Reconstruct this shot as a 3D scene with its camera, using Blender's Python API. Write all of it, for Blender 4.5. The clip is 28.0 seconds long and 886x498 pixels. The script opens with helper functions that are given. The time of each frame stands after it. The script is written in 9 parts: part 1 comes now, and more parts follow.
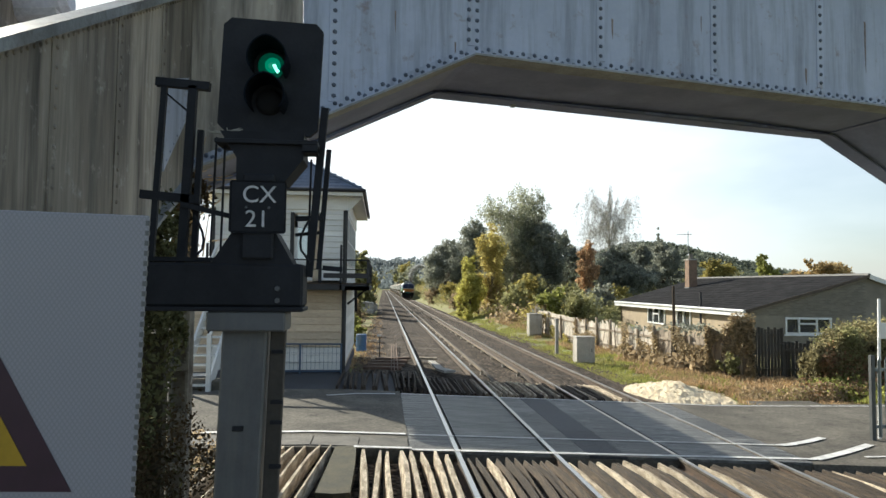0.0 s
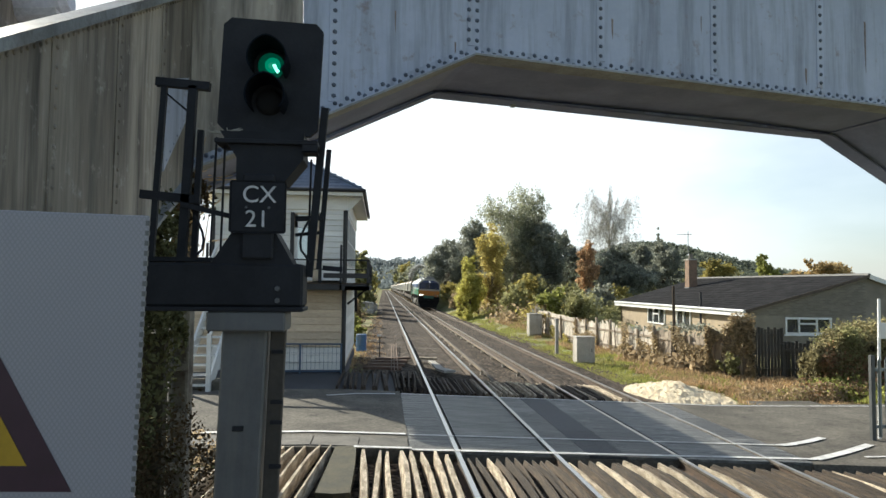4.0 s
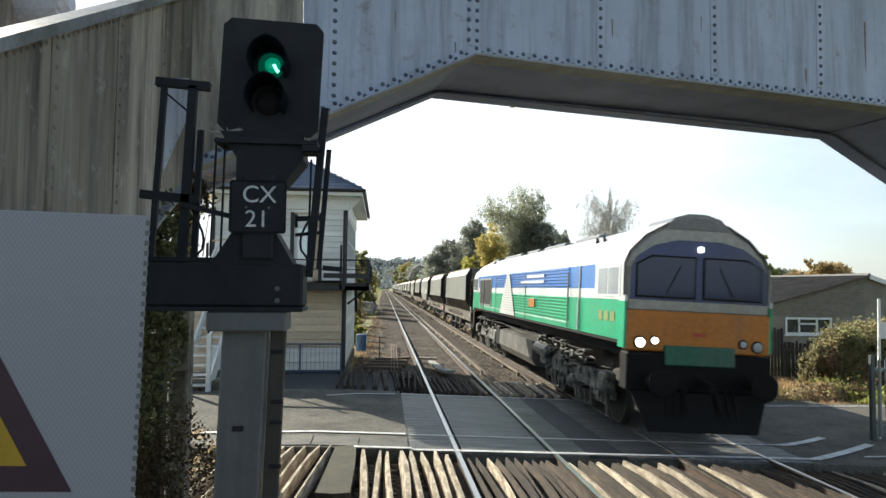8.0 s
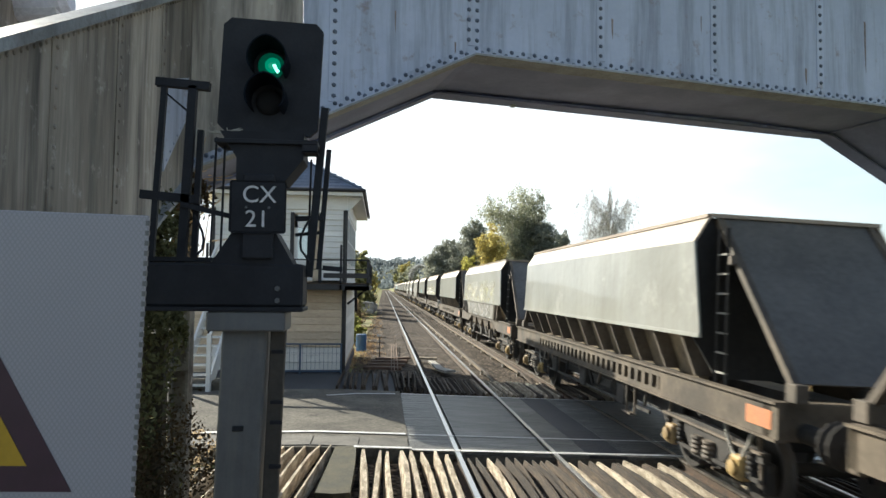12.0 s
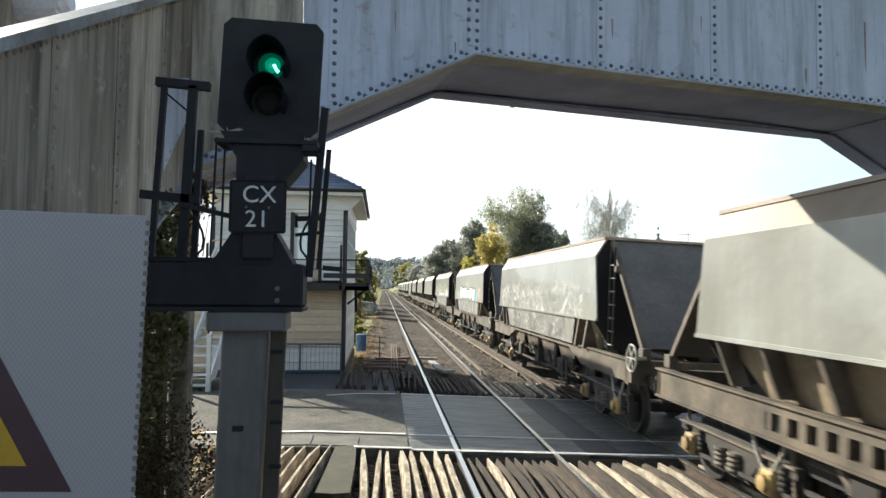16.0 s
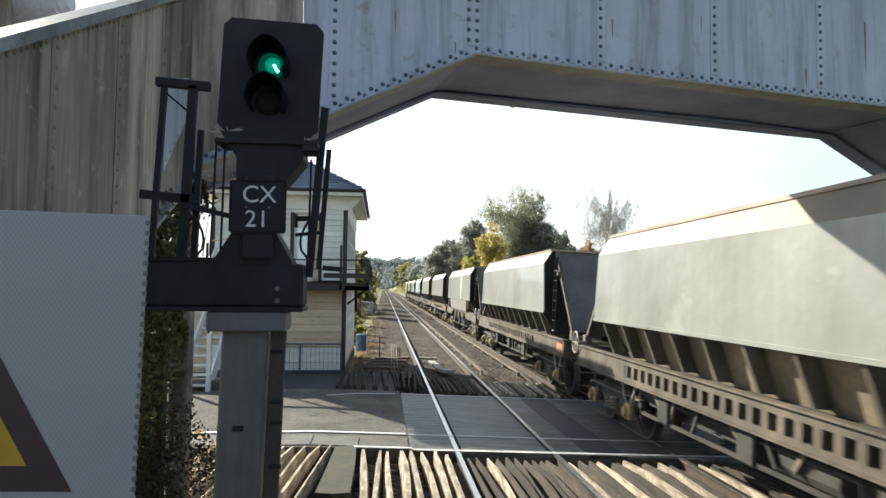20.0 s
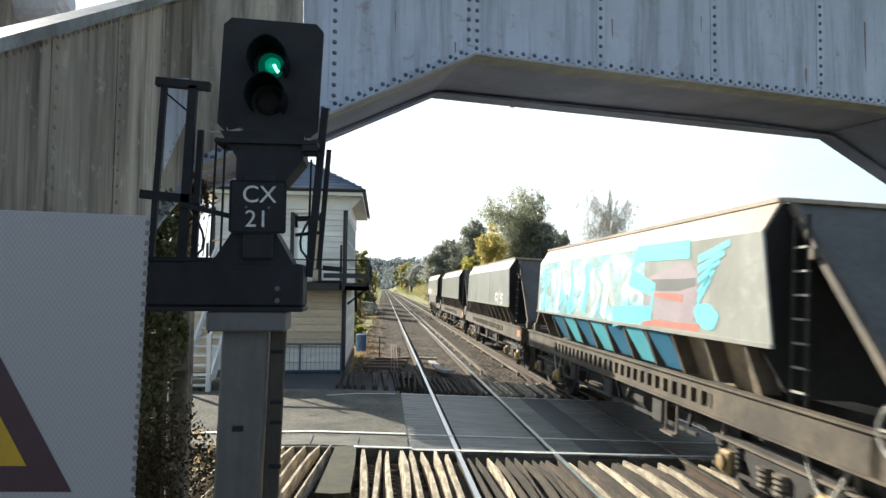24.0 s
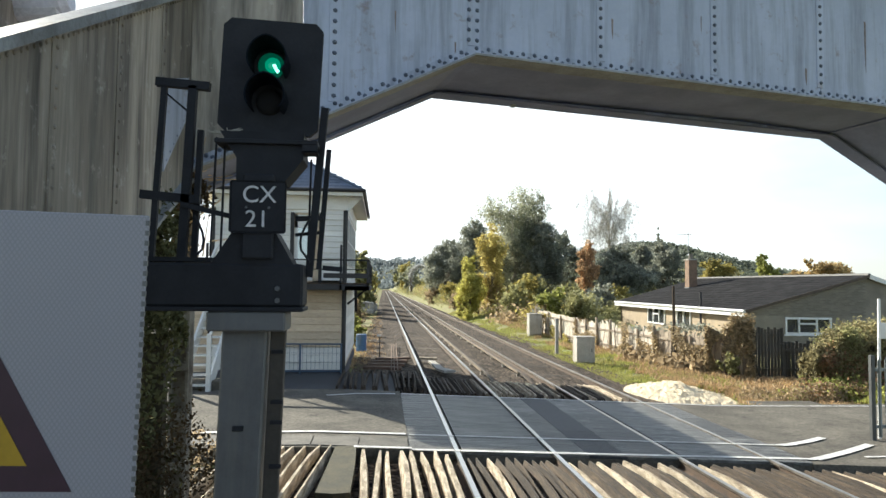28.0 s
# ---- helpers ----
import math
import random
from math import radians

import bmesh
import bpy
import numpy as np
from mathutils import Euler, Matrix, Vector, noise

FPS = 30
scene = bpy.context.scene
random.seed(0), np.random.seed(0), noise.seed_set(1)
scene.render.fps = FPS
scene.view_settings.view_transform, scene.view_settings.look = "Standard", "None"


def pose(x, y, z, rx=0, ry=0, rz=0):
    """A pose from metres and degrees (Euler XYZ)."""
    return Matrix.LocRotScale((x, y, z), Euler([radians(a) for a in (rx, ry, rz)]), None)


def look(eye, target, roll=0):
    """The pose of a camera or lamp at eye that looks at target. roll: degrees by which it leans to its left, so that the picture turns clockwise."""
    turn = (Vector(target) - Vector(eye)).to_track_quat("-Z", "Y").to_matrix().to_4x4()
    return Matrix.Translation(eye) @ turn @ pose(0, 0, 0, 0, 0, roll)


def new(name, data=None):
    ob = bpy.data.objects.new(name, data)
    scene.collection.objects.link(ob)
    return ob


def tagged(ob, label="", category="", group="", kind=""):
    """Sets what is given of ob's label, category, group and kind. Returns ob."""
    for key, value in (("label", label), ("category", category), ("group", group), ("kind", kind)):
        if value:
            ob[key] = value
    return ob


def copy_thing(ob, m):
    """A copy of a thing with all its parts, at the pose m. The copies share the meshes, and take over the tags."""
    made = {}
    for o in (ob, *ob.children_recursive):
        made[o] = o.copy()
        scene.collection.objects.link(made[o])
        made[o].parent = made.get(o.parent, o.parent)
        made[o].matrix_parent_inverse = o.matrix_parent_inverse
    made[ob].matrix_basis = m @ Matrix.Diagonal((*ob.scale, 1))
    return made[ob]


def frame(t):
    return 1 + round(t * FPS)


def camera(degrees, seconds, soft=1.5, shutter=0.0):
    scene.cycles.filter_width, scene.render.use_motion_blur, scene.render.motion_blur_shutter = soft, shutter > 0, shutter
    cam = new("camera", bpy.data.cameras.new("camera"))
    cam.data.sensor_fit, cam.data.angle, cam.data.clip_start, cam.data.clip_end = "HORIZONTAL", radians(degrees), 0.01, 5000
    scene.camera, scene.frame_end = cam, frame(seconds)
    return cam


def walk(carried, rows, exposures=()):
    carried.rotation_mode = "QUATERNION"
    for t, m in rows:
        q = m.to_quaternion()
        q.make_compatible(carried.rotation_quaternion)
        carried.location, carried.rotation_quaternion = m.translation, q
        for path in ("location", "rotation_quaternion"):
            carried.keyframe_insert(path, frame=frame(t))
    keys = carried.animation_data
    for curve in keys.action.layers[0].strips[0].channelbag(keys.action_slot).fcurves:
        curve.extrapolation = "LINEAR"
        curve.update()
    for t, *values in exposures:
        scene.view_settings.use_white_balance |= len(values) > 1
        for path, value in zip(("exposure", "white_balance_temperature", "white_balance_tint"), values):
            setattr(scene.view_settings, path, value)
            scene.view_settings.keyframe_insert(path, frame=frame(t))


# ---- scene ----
EXPO = 0.77
SKYS = 0.075
SUNS = 5.0
cam = camera(65.92, 28.0, soft=1.5, shutter=0.15)
EYE = (0.0, 0.0, 2.459)


def aim(yaw, pitch):
    a, b = radians(yaw), radians(pitch)
    return (EYE[0] + math.sin(a) * math.cos(b), EYE[1] + math.cos(a) * math.cos(b), EYE[2] + math.sin(b))


VIEW = look(EYE, aim(5.181, 3.047), 0.62)
walk(cam, [(0.0, VIEW), (28.0, VIEW)], exposures=[(0.0, EXPO, 6150, 3), (7.0, EXPO + 0.1, 6150, 3), (12.0, EXPO + 0.24, 6150, 3), (20.0, EXPO + 0.31, 6150, 3), (28.0, EXPO + 0.36, 6150, 3)])

# ---- daylight: low autumn sun ahead and to the side ----
SUN_TO = Vector((-1.15, 1.58, 1.0)).normalized()
world = bpy.data.worlds.new("sky")
scene.world = world
world.use_nodes = True
wn = world.node_tree.nodes
wl = world.node_tree.links
sky = wn.new("ShaderNodeTexSky")
sky.sky_type = 'NISHITA'
sky.sun_disc = False
sky.sun_elevation = math.asin(SUN_TO.z)
sky.sun_rotation = math.atan2(SUN_TO.x, SUN_TO.y)
sky.air_density = 1.0
sky.dust_density = 1.2
sky.ozone_density = 1.6
wtc = wn.new("ShaderNodeTexCoord")
wmp = wn.new("ShaderNodeMapping")
wmp.inputs["Scale"].default_value = (1.0, 1.0, 3.2)
wcl = wn.new("ShaderNodeTexNoise")
wcl.inputs["Scale"].default_value = 2.6
wcl.inputs["Detail"].default_value = 7
wcr = wn.new("ShaderNodeValToRGB")
wcr.color_ramp.elements[0].position = 0.27
wcr.color_ramp.elements[1].position = 0.5
wcr.color_ramp.elements[0].color = (0.62, 0.62, 0.62, 1)
wmx = wn.new("ShaderNodeMix")
wmx.data_type = 'RGBA'
wmx.inputs[7].default_value = (10.5, 10.6, 10.8, 1)
wl.new(wtc.outputs["Generated"], wmp.inputs[0])
wl.new(wmp.outputs[0], wcl.inputs["Vector"])
wl.new(wcl.outputs[0], wcr.inputs[0])
# bright haze low in the sky, clearing to blue overhead
wsx = wn.new("ShaderNodeSeparateXYZ")
whz = wn.new("ShaderNodeMapRange")
whz.inputs[1].default_value, whz.inputs[2].default_value = 0.2, 0.6
whz.inputs[3].default_value, whz.inputs[4].default_value = 1.0, 0.12
wmu = wn.new("ShaderNodeMath")
wmu.operation = 'MULTIPLY'
wl.new(wtc.outputs["Generated"], wsx.inputs[0])
wl.new(wsx.outputs[2], whz.inputs[0])
wl.new(wcr.outputs[0], wmu.inputs[0])
wl.new(whz.outputs[0], wmu.inputs[1])
# the haze is brightest round the sun and thins away from it
wdt = wn.new("ShaderNodeVectorMath")
wdt.operation = 'DOT_PRODUCT'
wdt.inputs[1].default_value = SUN_TO
wgl = wn.new("ShaderNodeMapRange")
wgl.inputs[1].default_value, wgl.inputs[2].default_value = 0.25, 0.7
wgl.inputs[3].default_value, wgl.inputs[4].default_value = 0.35, 1.0
wm2 = wn.new("ShaderNodeMath")
wm2.operation = 'MULTIPLY'
wl.new(wtc.outputs["Generated"], wdt.inputs[0])
wl.new(wdt.outputs["Value"], wgl.inputs[0])
wl.new(wmu.outputs[0], wm2.inputs[0])
wl.new(wgl.outputs[0], wm2.inputs[1])
wl.new(wm2.outputs[0], wmx.inputs[0])
wl.new(sky.outputs[0], wmx.inputs[6])
wbg = wn["Background"]
wbg.inputs[1].default_value = SKYS
wl.new(wmx.outputs[2], wbg.inputs[0])
sun_data = bpy.data.lights.new("sun", 'SUN')
sun_data.energy = SUNS
sun_data.angle = radians(0.6)
sun_data.color = (1.0, 0.89, 0.75)
sun = new("sun", sun_data)
sun.matrix_world = look(SUN_TO * 100, (0, 0, 0))


# ---- mesh tools ----
class Mesh:
    """Collects vertices and faces of one mesh."""

    def __init__(self):
        self.v, self.f, self.m = [], [], []
        self.mi = 0

    def add(self, vs, fs):
        n = len(self.v)
        self.v.extend(tuple(a) for a in vs)
        self.f.extend([tuple(i + n for i in f) for f in fs])
        self.m.extend([self.mi] * len(fs))
        return self

    def box(self, x0, x1, y0, y1, z0, z1, c=0.0):
        xs, ys, zs = sorted((x0, x1)), sorted((y0, y1)), sorted((z0, z1))
        if c <= 0:
            vs = [(x, y, z) for z in zs for y in ys for x in xs]
            return self.add(vs, [(0, 2, 3, 1), (4, 5, 7, 6), (0, 1, 5, 4), (2, 6, 7, 3), (0, 4, 6, 2), (1, 3, 7, 5)])
        vs, ix = [], {}
        for i in (0, 1):
            for j in (0, 1):
                for k in (0, 1):
                    s = (1 if i == 0 else -1, 1 if j == 0 else -1, 1 if k == 0 else -1)
                    p = (xs[i], ys[j], zs[k])
                    for a in range(3):
                        q = [p[b] + (0 if b == a else s[b] * c) for b in range(3)]
                        ix[i, j, k, a] = len(vs)
                        vs.append(q)
        fs = []
        for a in range(3):
            b, d = (a + 1) % 3, (a + 2) % 3
            for side in (0, 1):
                ring = []
                for ub, ud in ((0, 0), (1, 0), (1, 1), (0, 1)):
                    key = [0, 0, 0]
                    key[a], key[b], key[d] = side, ub, ud
                    ring.append(ix[(*key, a)])
                fs.append(tuple(ring if side else ring[::-1]))
            for ub in (0, 1):
                for ud in (0, 1):
                    k0, k1 = [0, 0, 0], [0, 0, 0]
                    k0[a], k0[b], k0[d] = 0, ub, ud
                    k1[a], k1[b], k1[d] = 1, ub, ud
                    q = (ix[(*k0, b)], ix[(*k1, b)], ix[(*k1, d)], ix[(*k0, d)])
                    fs.append(q if (ub ^ ud) else q[::-1])
        for i in (0, 1):
            for j in (0, 1):
                for k in (0, 1):
                    t = (ix[i, j, k, 0], ix[i, j, k, 1], ix[i, j, k, 2])
                    fs.append(t if (i + j + k) % 2 else t[::-1])
        return self.add(vs, fs)

    def prism(self, pts, d):
        """A flat outline pushed out along d."""
        n = len(pts)
        d = Vector(d)
        vs = [Vector(p) for p in pts] + [Vector(p) + d for p in pts]
        nrm = Vector((0, 0, 0))
        for i in range(n):
            nrm += Vector(pts[i]).cross(Vector(pts[(i + 1) % n]))
        flip = nrm.dot(d) > 0
        fs = [tuple(range(n)), tuple(range(2 * n - 1, n - 1, -1))]
        if flip:
            fs = [tuple(range(n - 1, -1, -1)), tuple(range(n, 2 * n))]
        for i in range(n):
            j = (i + 1) % n
            q = (i, j, n + j, n + i)
            fs.append(q if flip else q[::-1])
        return self.add(vs, fs)

    def rod(self, p0, p1, r0, r1=None, n=8, caps=True):
        p0, p1 = Vector(p0), Vector(p1)
        r1 = r0 if r1 is None else r1
        w = (p1 - p0).normalized()
        u = w.orthogonal().normalized()
        t = w.cross(u)
        vs = []
        for p, r in ((p0, r0), (p1, r1)):
            for i in range(n):
                a = 2 * math.pi * i / n
                vs.append(p + (u * math.cos(a) + t * math.sin(a)) * r)
        fs = [(i, (i + 1) % n, n + (i + 1) % n, n + i) for i in range(n)]
        if caps:
            fs += [tuple(range(n - 1, -1, -1)), tuple(range(n, 2 * n))]
        return self.add(vs, fs)

    def tube(self, pts, r, n=6):
        """One bent round tube through the points."""
        pts = [Vector(p) for p in pts]
        vs = []
        for i, p in enumerate(pts):
            w = (pts[min(i + 1, len(pts) - 1)] - pts[max(i - 1, 0)]).normalized()
            u = w.cross(Vector((1, 0.01, 0.02))).normalized()
            t = w.cross(u)
            vs += [p + (u * math.cos(2 * math.pi * k / n) + t * math.sin(2 * math.pi * k / n)) * r for k in range(n)]
        fs = [(i * n + k, i * n + (k + 1) % n, (i + 1) * n + (k + 1) % n, (i + 1) * n + k) for i in range(len(pts) - 1) for k in range(n)]
        return self.add(vs, fs + [tuple(range(n - 1, -1, -1)), tuple(range(len(vs) - n, len(vs)))])

    def bar(self, p0, p1, w, h, up=(0, 0, 1)):
        """A square-section bar between two points."""
        p0, p1 = Vector(p0), Vector(p1)
        d = (p1 - p0).normalized()
        s = d.cross(Vector(up))
        s = s.normalized() if s.length > 1e-6 else d.orthogonal().normalized()
        t = s.cross(d)
        vs = [p + s * (a * w / 2) + t * (b * h / 2) for p in (p0, p1) for a, b in ((-1, -1), (1, -1), (1, 1), (-1, 1))]
        return self.add(vs, [(0, 1, 2, 3), (7, 6, 5, 4), (0, 4, 5, 1), (1, 5, 6, 2), (2, 6, 7, 3), (3, 7, 4, 0)])

    def lathe(self, rings, p, axis, n=16):
        """Rings of (distance along axis, radius) round an axis from p."""
        p, w = Vector(p), Vector(axis).normalized()
        u = w.orthogonal().normalized()
        t = w.cross(u)
        vs = [p + w * d + (u * math.cos(2 * math.pi * i / n) + t * math.sin(2 * math.pi * i / n)) * r for d, r in rings for i in range(n)]
        fs = []
        for k in range(len(rings) - 1):
            for i in range(n):
                j = (i + 1) % n
                fs.append((k * n + i, k * n + j, (k + 1) * n + j, (k + 1) * n + i))
        fs.append(tuple(range(n - 1, -1, -1)))
        fs.append(tuple(range((len(rings) - 1) * n, len(rings) * n)))
        return self.add(vs, fs)

    def sheet(self, pts, t):
        """A plate of thickness t from an outline in space."""
        a, b, c = (Vector(q) for q in pts[:3])
        return self.prism(pts, (b - a).cross(c - a).normalized() * t)

    def data(self, name, *materials):
        me = bpy.data.meshes.new(name)
        me.from_pydata(self.v, [], self.f)
        for m in materials:
            me.materials.append(m)
        if len(materials) > 1:
            me.polygons.foreach_set("material_index", self.m)
        me.update()
        return me


def smooth(me):
    me.polygons.foreach_set("use_smooth", [True] * len(me.polygons))
    return me


def part(name, bm, material, parent, label="", rounded=False):
    """Links a collected mesh as one object under a thing or a part."""
    me = bm if isinstance(bm, bpy.types.Mesh) else bm.data(name, *(material if isinstance(material, tuple) else (material,)))
    if rounded:
        smooth(me)
    ob = new(name, me)
    if parent is not None:
        ob.parent = parent
    if label:
        ob["label"] = label
    return ob


def thing(name, m, label, category, group="", kind=""):
    ob = new(name)
    ob.empty_display_size = 0.2
    ob.matrix_basis = m if isinstance(m, Matrix) else pose(*m)
    return tagged(ob, label, category, group, kind)


def single(name, bm, material, label, category, group="", kind="", m=None, rounded=False):
    ob = part(name, bm, material, None, "", rounded)
    if m is not None:
        ob.matrix_basis = m
    return tagged(ob, label, category, group, kind)


# ---- materials ----
def node(t, kind, **kw):
    n = t.nodes.new(kind)
    for k, v in kw.items():
        n.inputs[k].default_value = v
    return n


def mat(name, c1, c2=None, rough=0.7, metal=0.0, scale=1.5, fine=30.0, bump=0.15, streak=None, rnd=0.12,
        stretch=(1, 1, 1), coat=0.0, spots=None, island=False, glow=None, rough2=None, thin=0.0, grain=0.45, dent=0.0, spec=0.5):
    """A procedural surface: broad stains, fine grain, optional streaks that run down it, spots, and a shade of its own for each object."""
    m = bpy.data.materials.new(name)
    m.use_nodes = True
    t = m.node_tree
    L = t.links.new
    b = t.nodes["Principled BSDF"]
    c2 = c2 or tuple(x * 0.62 for x in c1)
    co = t.nodes.new("ShaderNodeTexCoord")
    mp = t.nodes.new("ShaderNodeMapping")
    mp.inputs["Scale"].default_value = stretch
    L(co.outputs["Object"], mp.inputs[0])
    big = node(t, "ShaderNodeTexNoise", Scale=scale, Detail=5.0, Roughness=0.6)
    small = node(t, "ShaderNodeTexNoise", Scale=fine, Detail=4.0, Roughness=0.65)
    L(mp.outputs[0], big.inputs["Vector"])
    L(mp.outputs[0], small.inputs["Vector"])
    r = t.nodes.new("ShaderNodeValToRGB")
    r.color_ramp.elements[0].position, r.color_ramp.elements[1].position = 0.36, 0.68
    r.color_ramp.elements[0].color, r.color_ramp.elements[1].color = (*c2, 1), (*c1, 1)
    L(big.outputs[0], r.inputs[0])
    last = r.outputs[0]
    g = t.nodes.new("ShaderNodeMix")
    g.data_type, g.blend_type = 'RGBA', 'OVERLAY'
    g.inputs[0].default_value = grain
    L(last, g.inputs[6])
    L(small.outputs[0], g.inputs[7])
    last = g.outputs[2]
    for colour, amount, sc, lo, hi in ([(*streak, 0.5, 0.74)[:5]] if streak else []):
        ms = t.nodes.new("ShaderNodeMapping")
        ms.inputs["Scale"].default_value = (1, 1, 0.07)
        L(co.outputs["Object"], ms.inputs[0])
        st = node(t, "ShaderNodeTexNoise", Scale=sc, Detail=5.0, Roughness=0.7)
        L(ms.outputs[0], st.inputs["Vector"])
        sr = t.nodes.new("ShaderNodeValToRGB")
        sr.color_ramp.elements[0].position, sr.color_ramp.elements[1].position = lo, hi
        sr.color_ramp.elements[1].color = (amount, amount, amount, 1)
        L(st.outputs[0], sr.inputs[0])
        mx = t.nodes.new("ShaderNodeMix")
        mx.data_type = 'RGBA'
        mx.inputs[7].default_value = (*colour, 1)
        L(sr.outputs[0], mx.inputs[0])
        L(last, mx.inputs[6])
        last = mx.outputs[2]
    if spots:
        colour, amount, sc = spots
        vo = node(t, "ShaderNodeTexNoise", Scale=sc, Detail=6.0, Roughness=0.75)
        L(co.outputs["Object"], vo.inputs["Vector"])
        sr = t.nodes.new("ShaderNodeValToRGB")
        sr.color_ramp.elements[0].position, sr.color_ramp.elements[1].position = 0.58, 0.66
        sr.color_ramp.elements[1].color = (amount, amount, amount, 1)
        L(vo.outputs[0], sr.inputs[0])
        mx = t.nodes.new("ShaderNodeMix")
        mx.data_type = 'RGBA'
        mx.inputs[7].default_value = (*colour, 1)
        L(sr.outputs[0], mx.inputs[0])
        L(last, mx.inputs[6])
        last = mx.outputs[2]
    if rnd:
        if island:
            oi = t.nodes.new("ShaderNodeNewGeometry")
            src = oi.outputs["Random Per Island"]
        else:
            oi = t.nodes.new("ShaderNodeObjectInfo")
            src = oi.outputs["Random"]
        mr = t.nodes.new("ShaderNodeMapRange")
        mr.inputs[3].default_value, mr.inputs[4].default_value = 1 - rnd, 1 + rnd
        L(src, mr.inputs[0])
        mu = t.nodes.new("ShaderNodeMix")
        mu.data_type, mu.blend_type = 'RGBA', 'MULTIPLY'
        mu.inputs[0].default_value = 1.0
        L(last, mu.inputs[6])
        L(mr.outputs[0], mu.inputs[7])
        last = mu.outputs[2]
    L(last, b.inputs["Base Color"])
    b.inputs["Metallic"].default_value = metal
    b.inputs["Specular IOR Level"].default_value = spec
    b.inputs["Coat Weight"].default_value = coat
    rr = t.nodes.new("ShaderNodeMapRange")
    rr.inputs[3].default_value, rr.inputs[4].default_value = rough2 if rough2 else (max(rough - 0.12, 0.03), min(rough + 0.12, 1))
    L(big.outputs[0], rr.inputs[0])
    L(rr.outputs[0], b.inputs["Roughness"])
    if bump:
        bp = t.nodes.new("ShaderNodeBump")
        bp.inputs["Strength"].default_value = bump
        bp.inputs["Distance"].default_value = 0.02
        L(small.outputs[0], bp.inputs["Height"])
        L(bp.outputs[0], b.inputs["Normal"])
        if dent:
            dn = t.nodes.new("ShaderNodeBump")
            dn.inputs["Strength"].default_value = dent
            dn.inputs["Distance"].default_value = 0.12
            L(big.outputs[0], dn.inputs["Height"])
            L(dn.outputs[0], bp.inputs["Normal"])
    if glow:
        b.inputs["Emission Color"].default_value = (*glow[0], 1)
        b.inputs["Emission Strength"].default_value = glow[1]
    if thin:
        tr = t.nodes.new("ShaderNodeBsdfTranslucent")
        ms = t.nodes.new("ShaderNodeMixShader")
        ms.inputs[0].default_value = thin
        L(last, tr.inputs[0])
        L(b.outputs[0], ms.inputs[1])
        L(tr.outputs[0], ms.inputs[2])
        L(ms.outputs[0], t.nodes["Material Output"].inputs[0])
    return m


def glass(name, tint=(0.75, 0.82, 0.85), rough=0.03, mixin=0.35, ior=1.5, body=None):
    """Window glass: clear with a mirror gloss."""
    m = bpy.data.materials.new(name)
    m.use_nodes = True
    t = m.node_tree
    b = t.nodes["Principled BSDF"]
    b.inputs["Base Color"].default_value = (*(body or [c * 0.08 for c in tint]), 1)
    b.inputs["Roughness"].default_value = rough
    b.inputs["IOR"].default_value = ior
    tr = t.nodes.new("ShaderNodeBsdfTransparent")
    tr.inputs[0].default_value = (*tint, 1)
    ms = t.nodes.new("ShaderNodeMixShader")
    ms.inputs[0].default_value = mixin
    t.links.new(b.outputs[0], ms.inputs[1])
    t.links.new(tr.outputs[0], ms.inputs[2])
    t.links.new(ms.outputs[0], t.nodes["Material Output"].inputs[0])
    return m


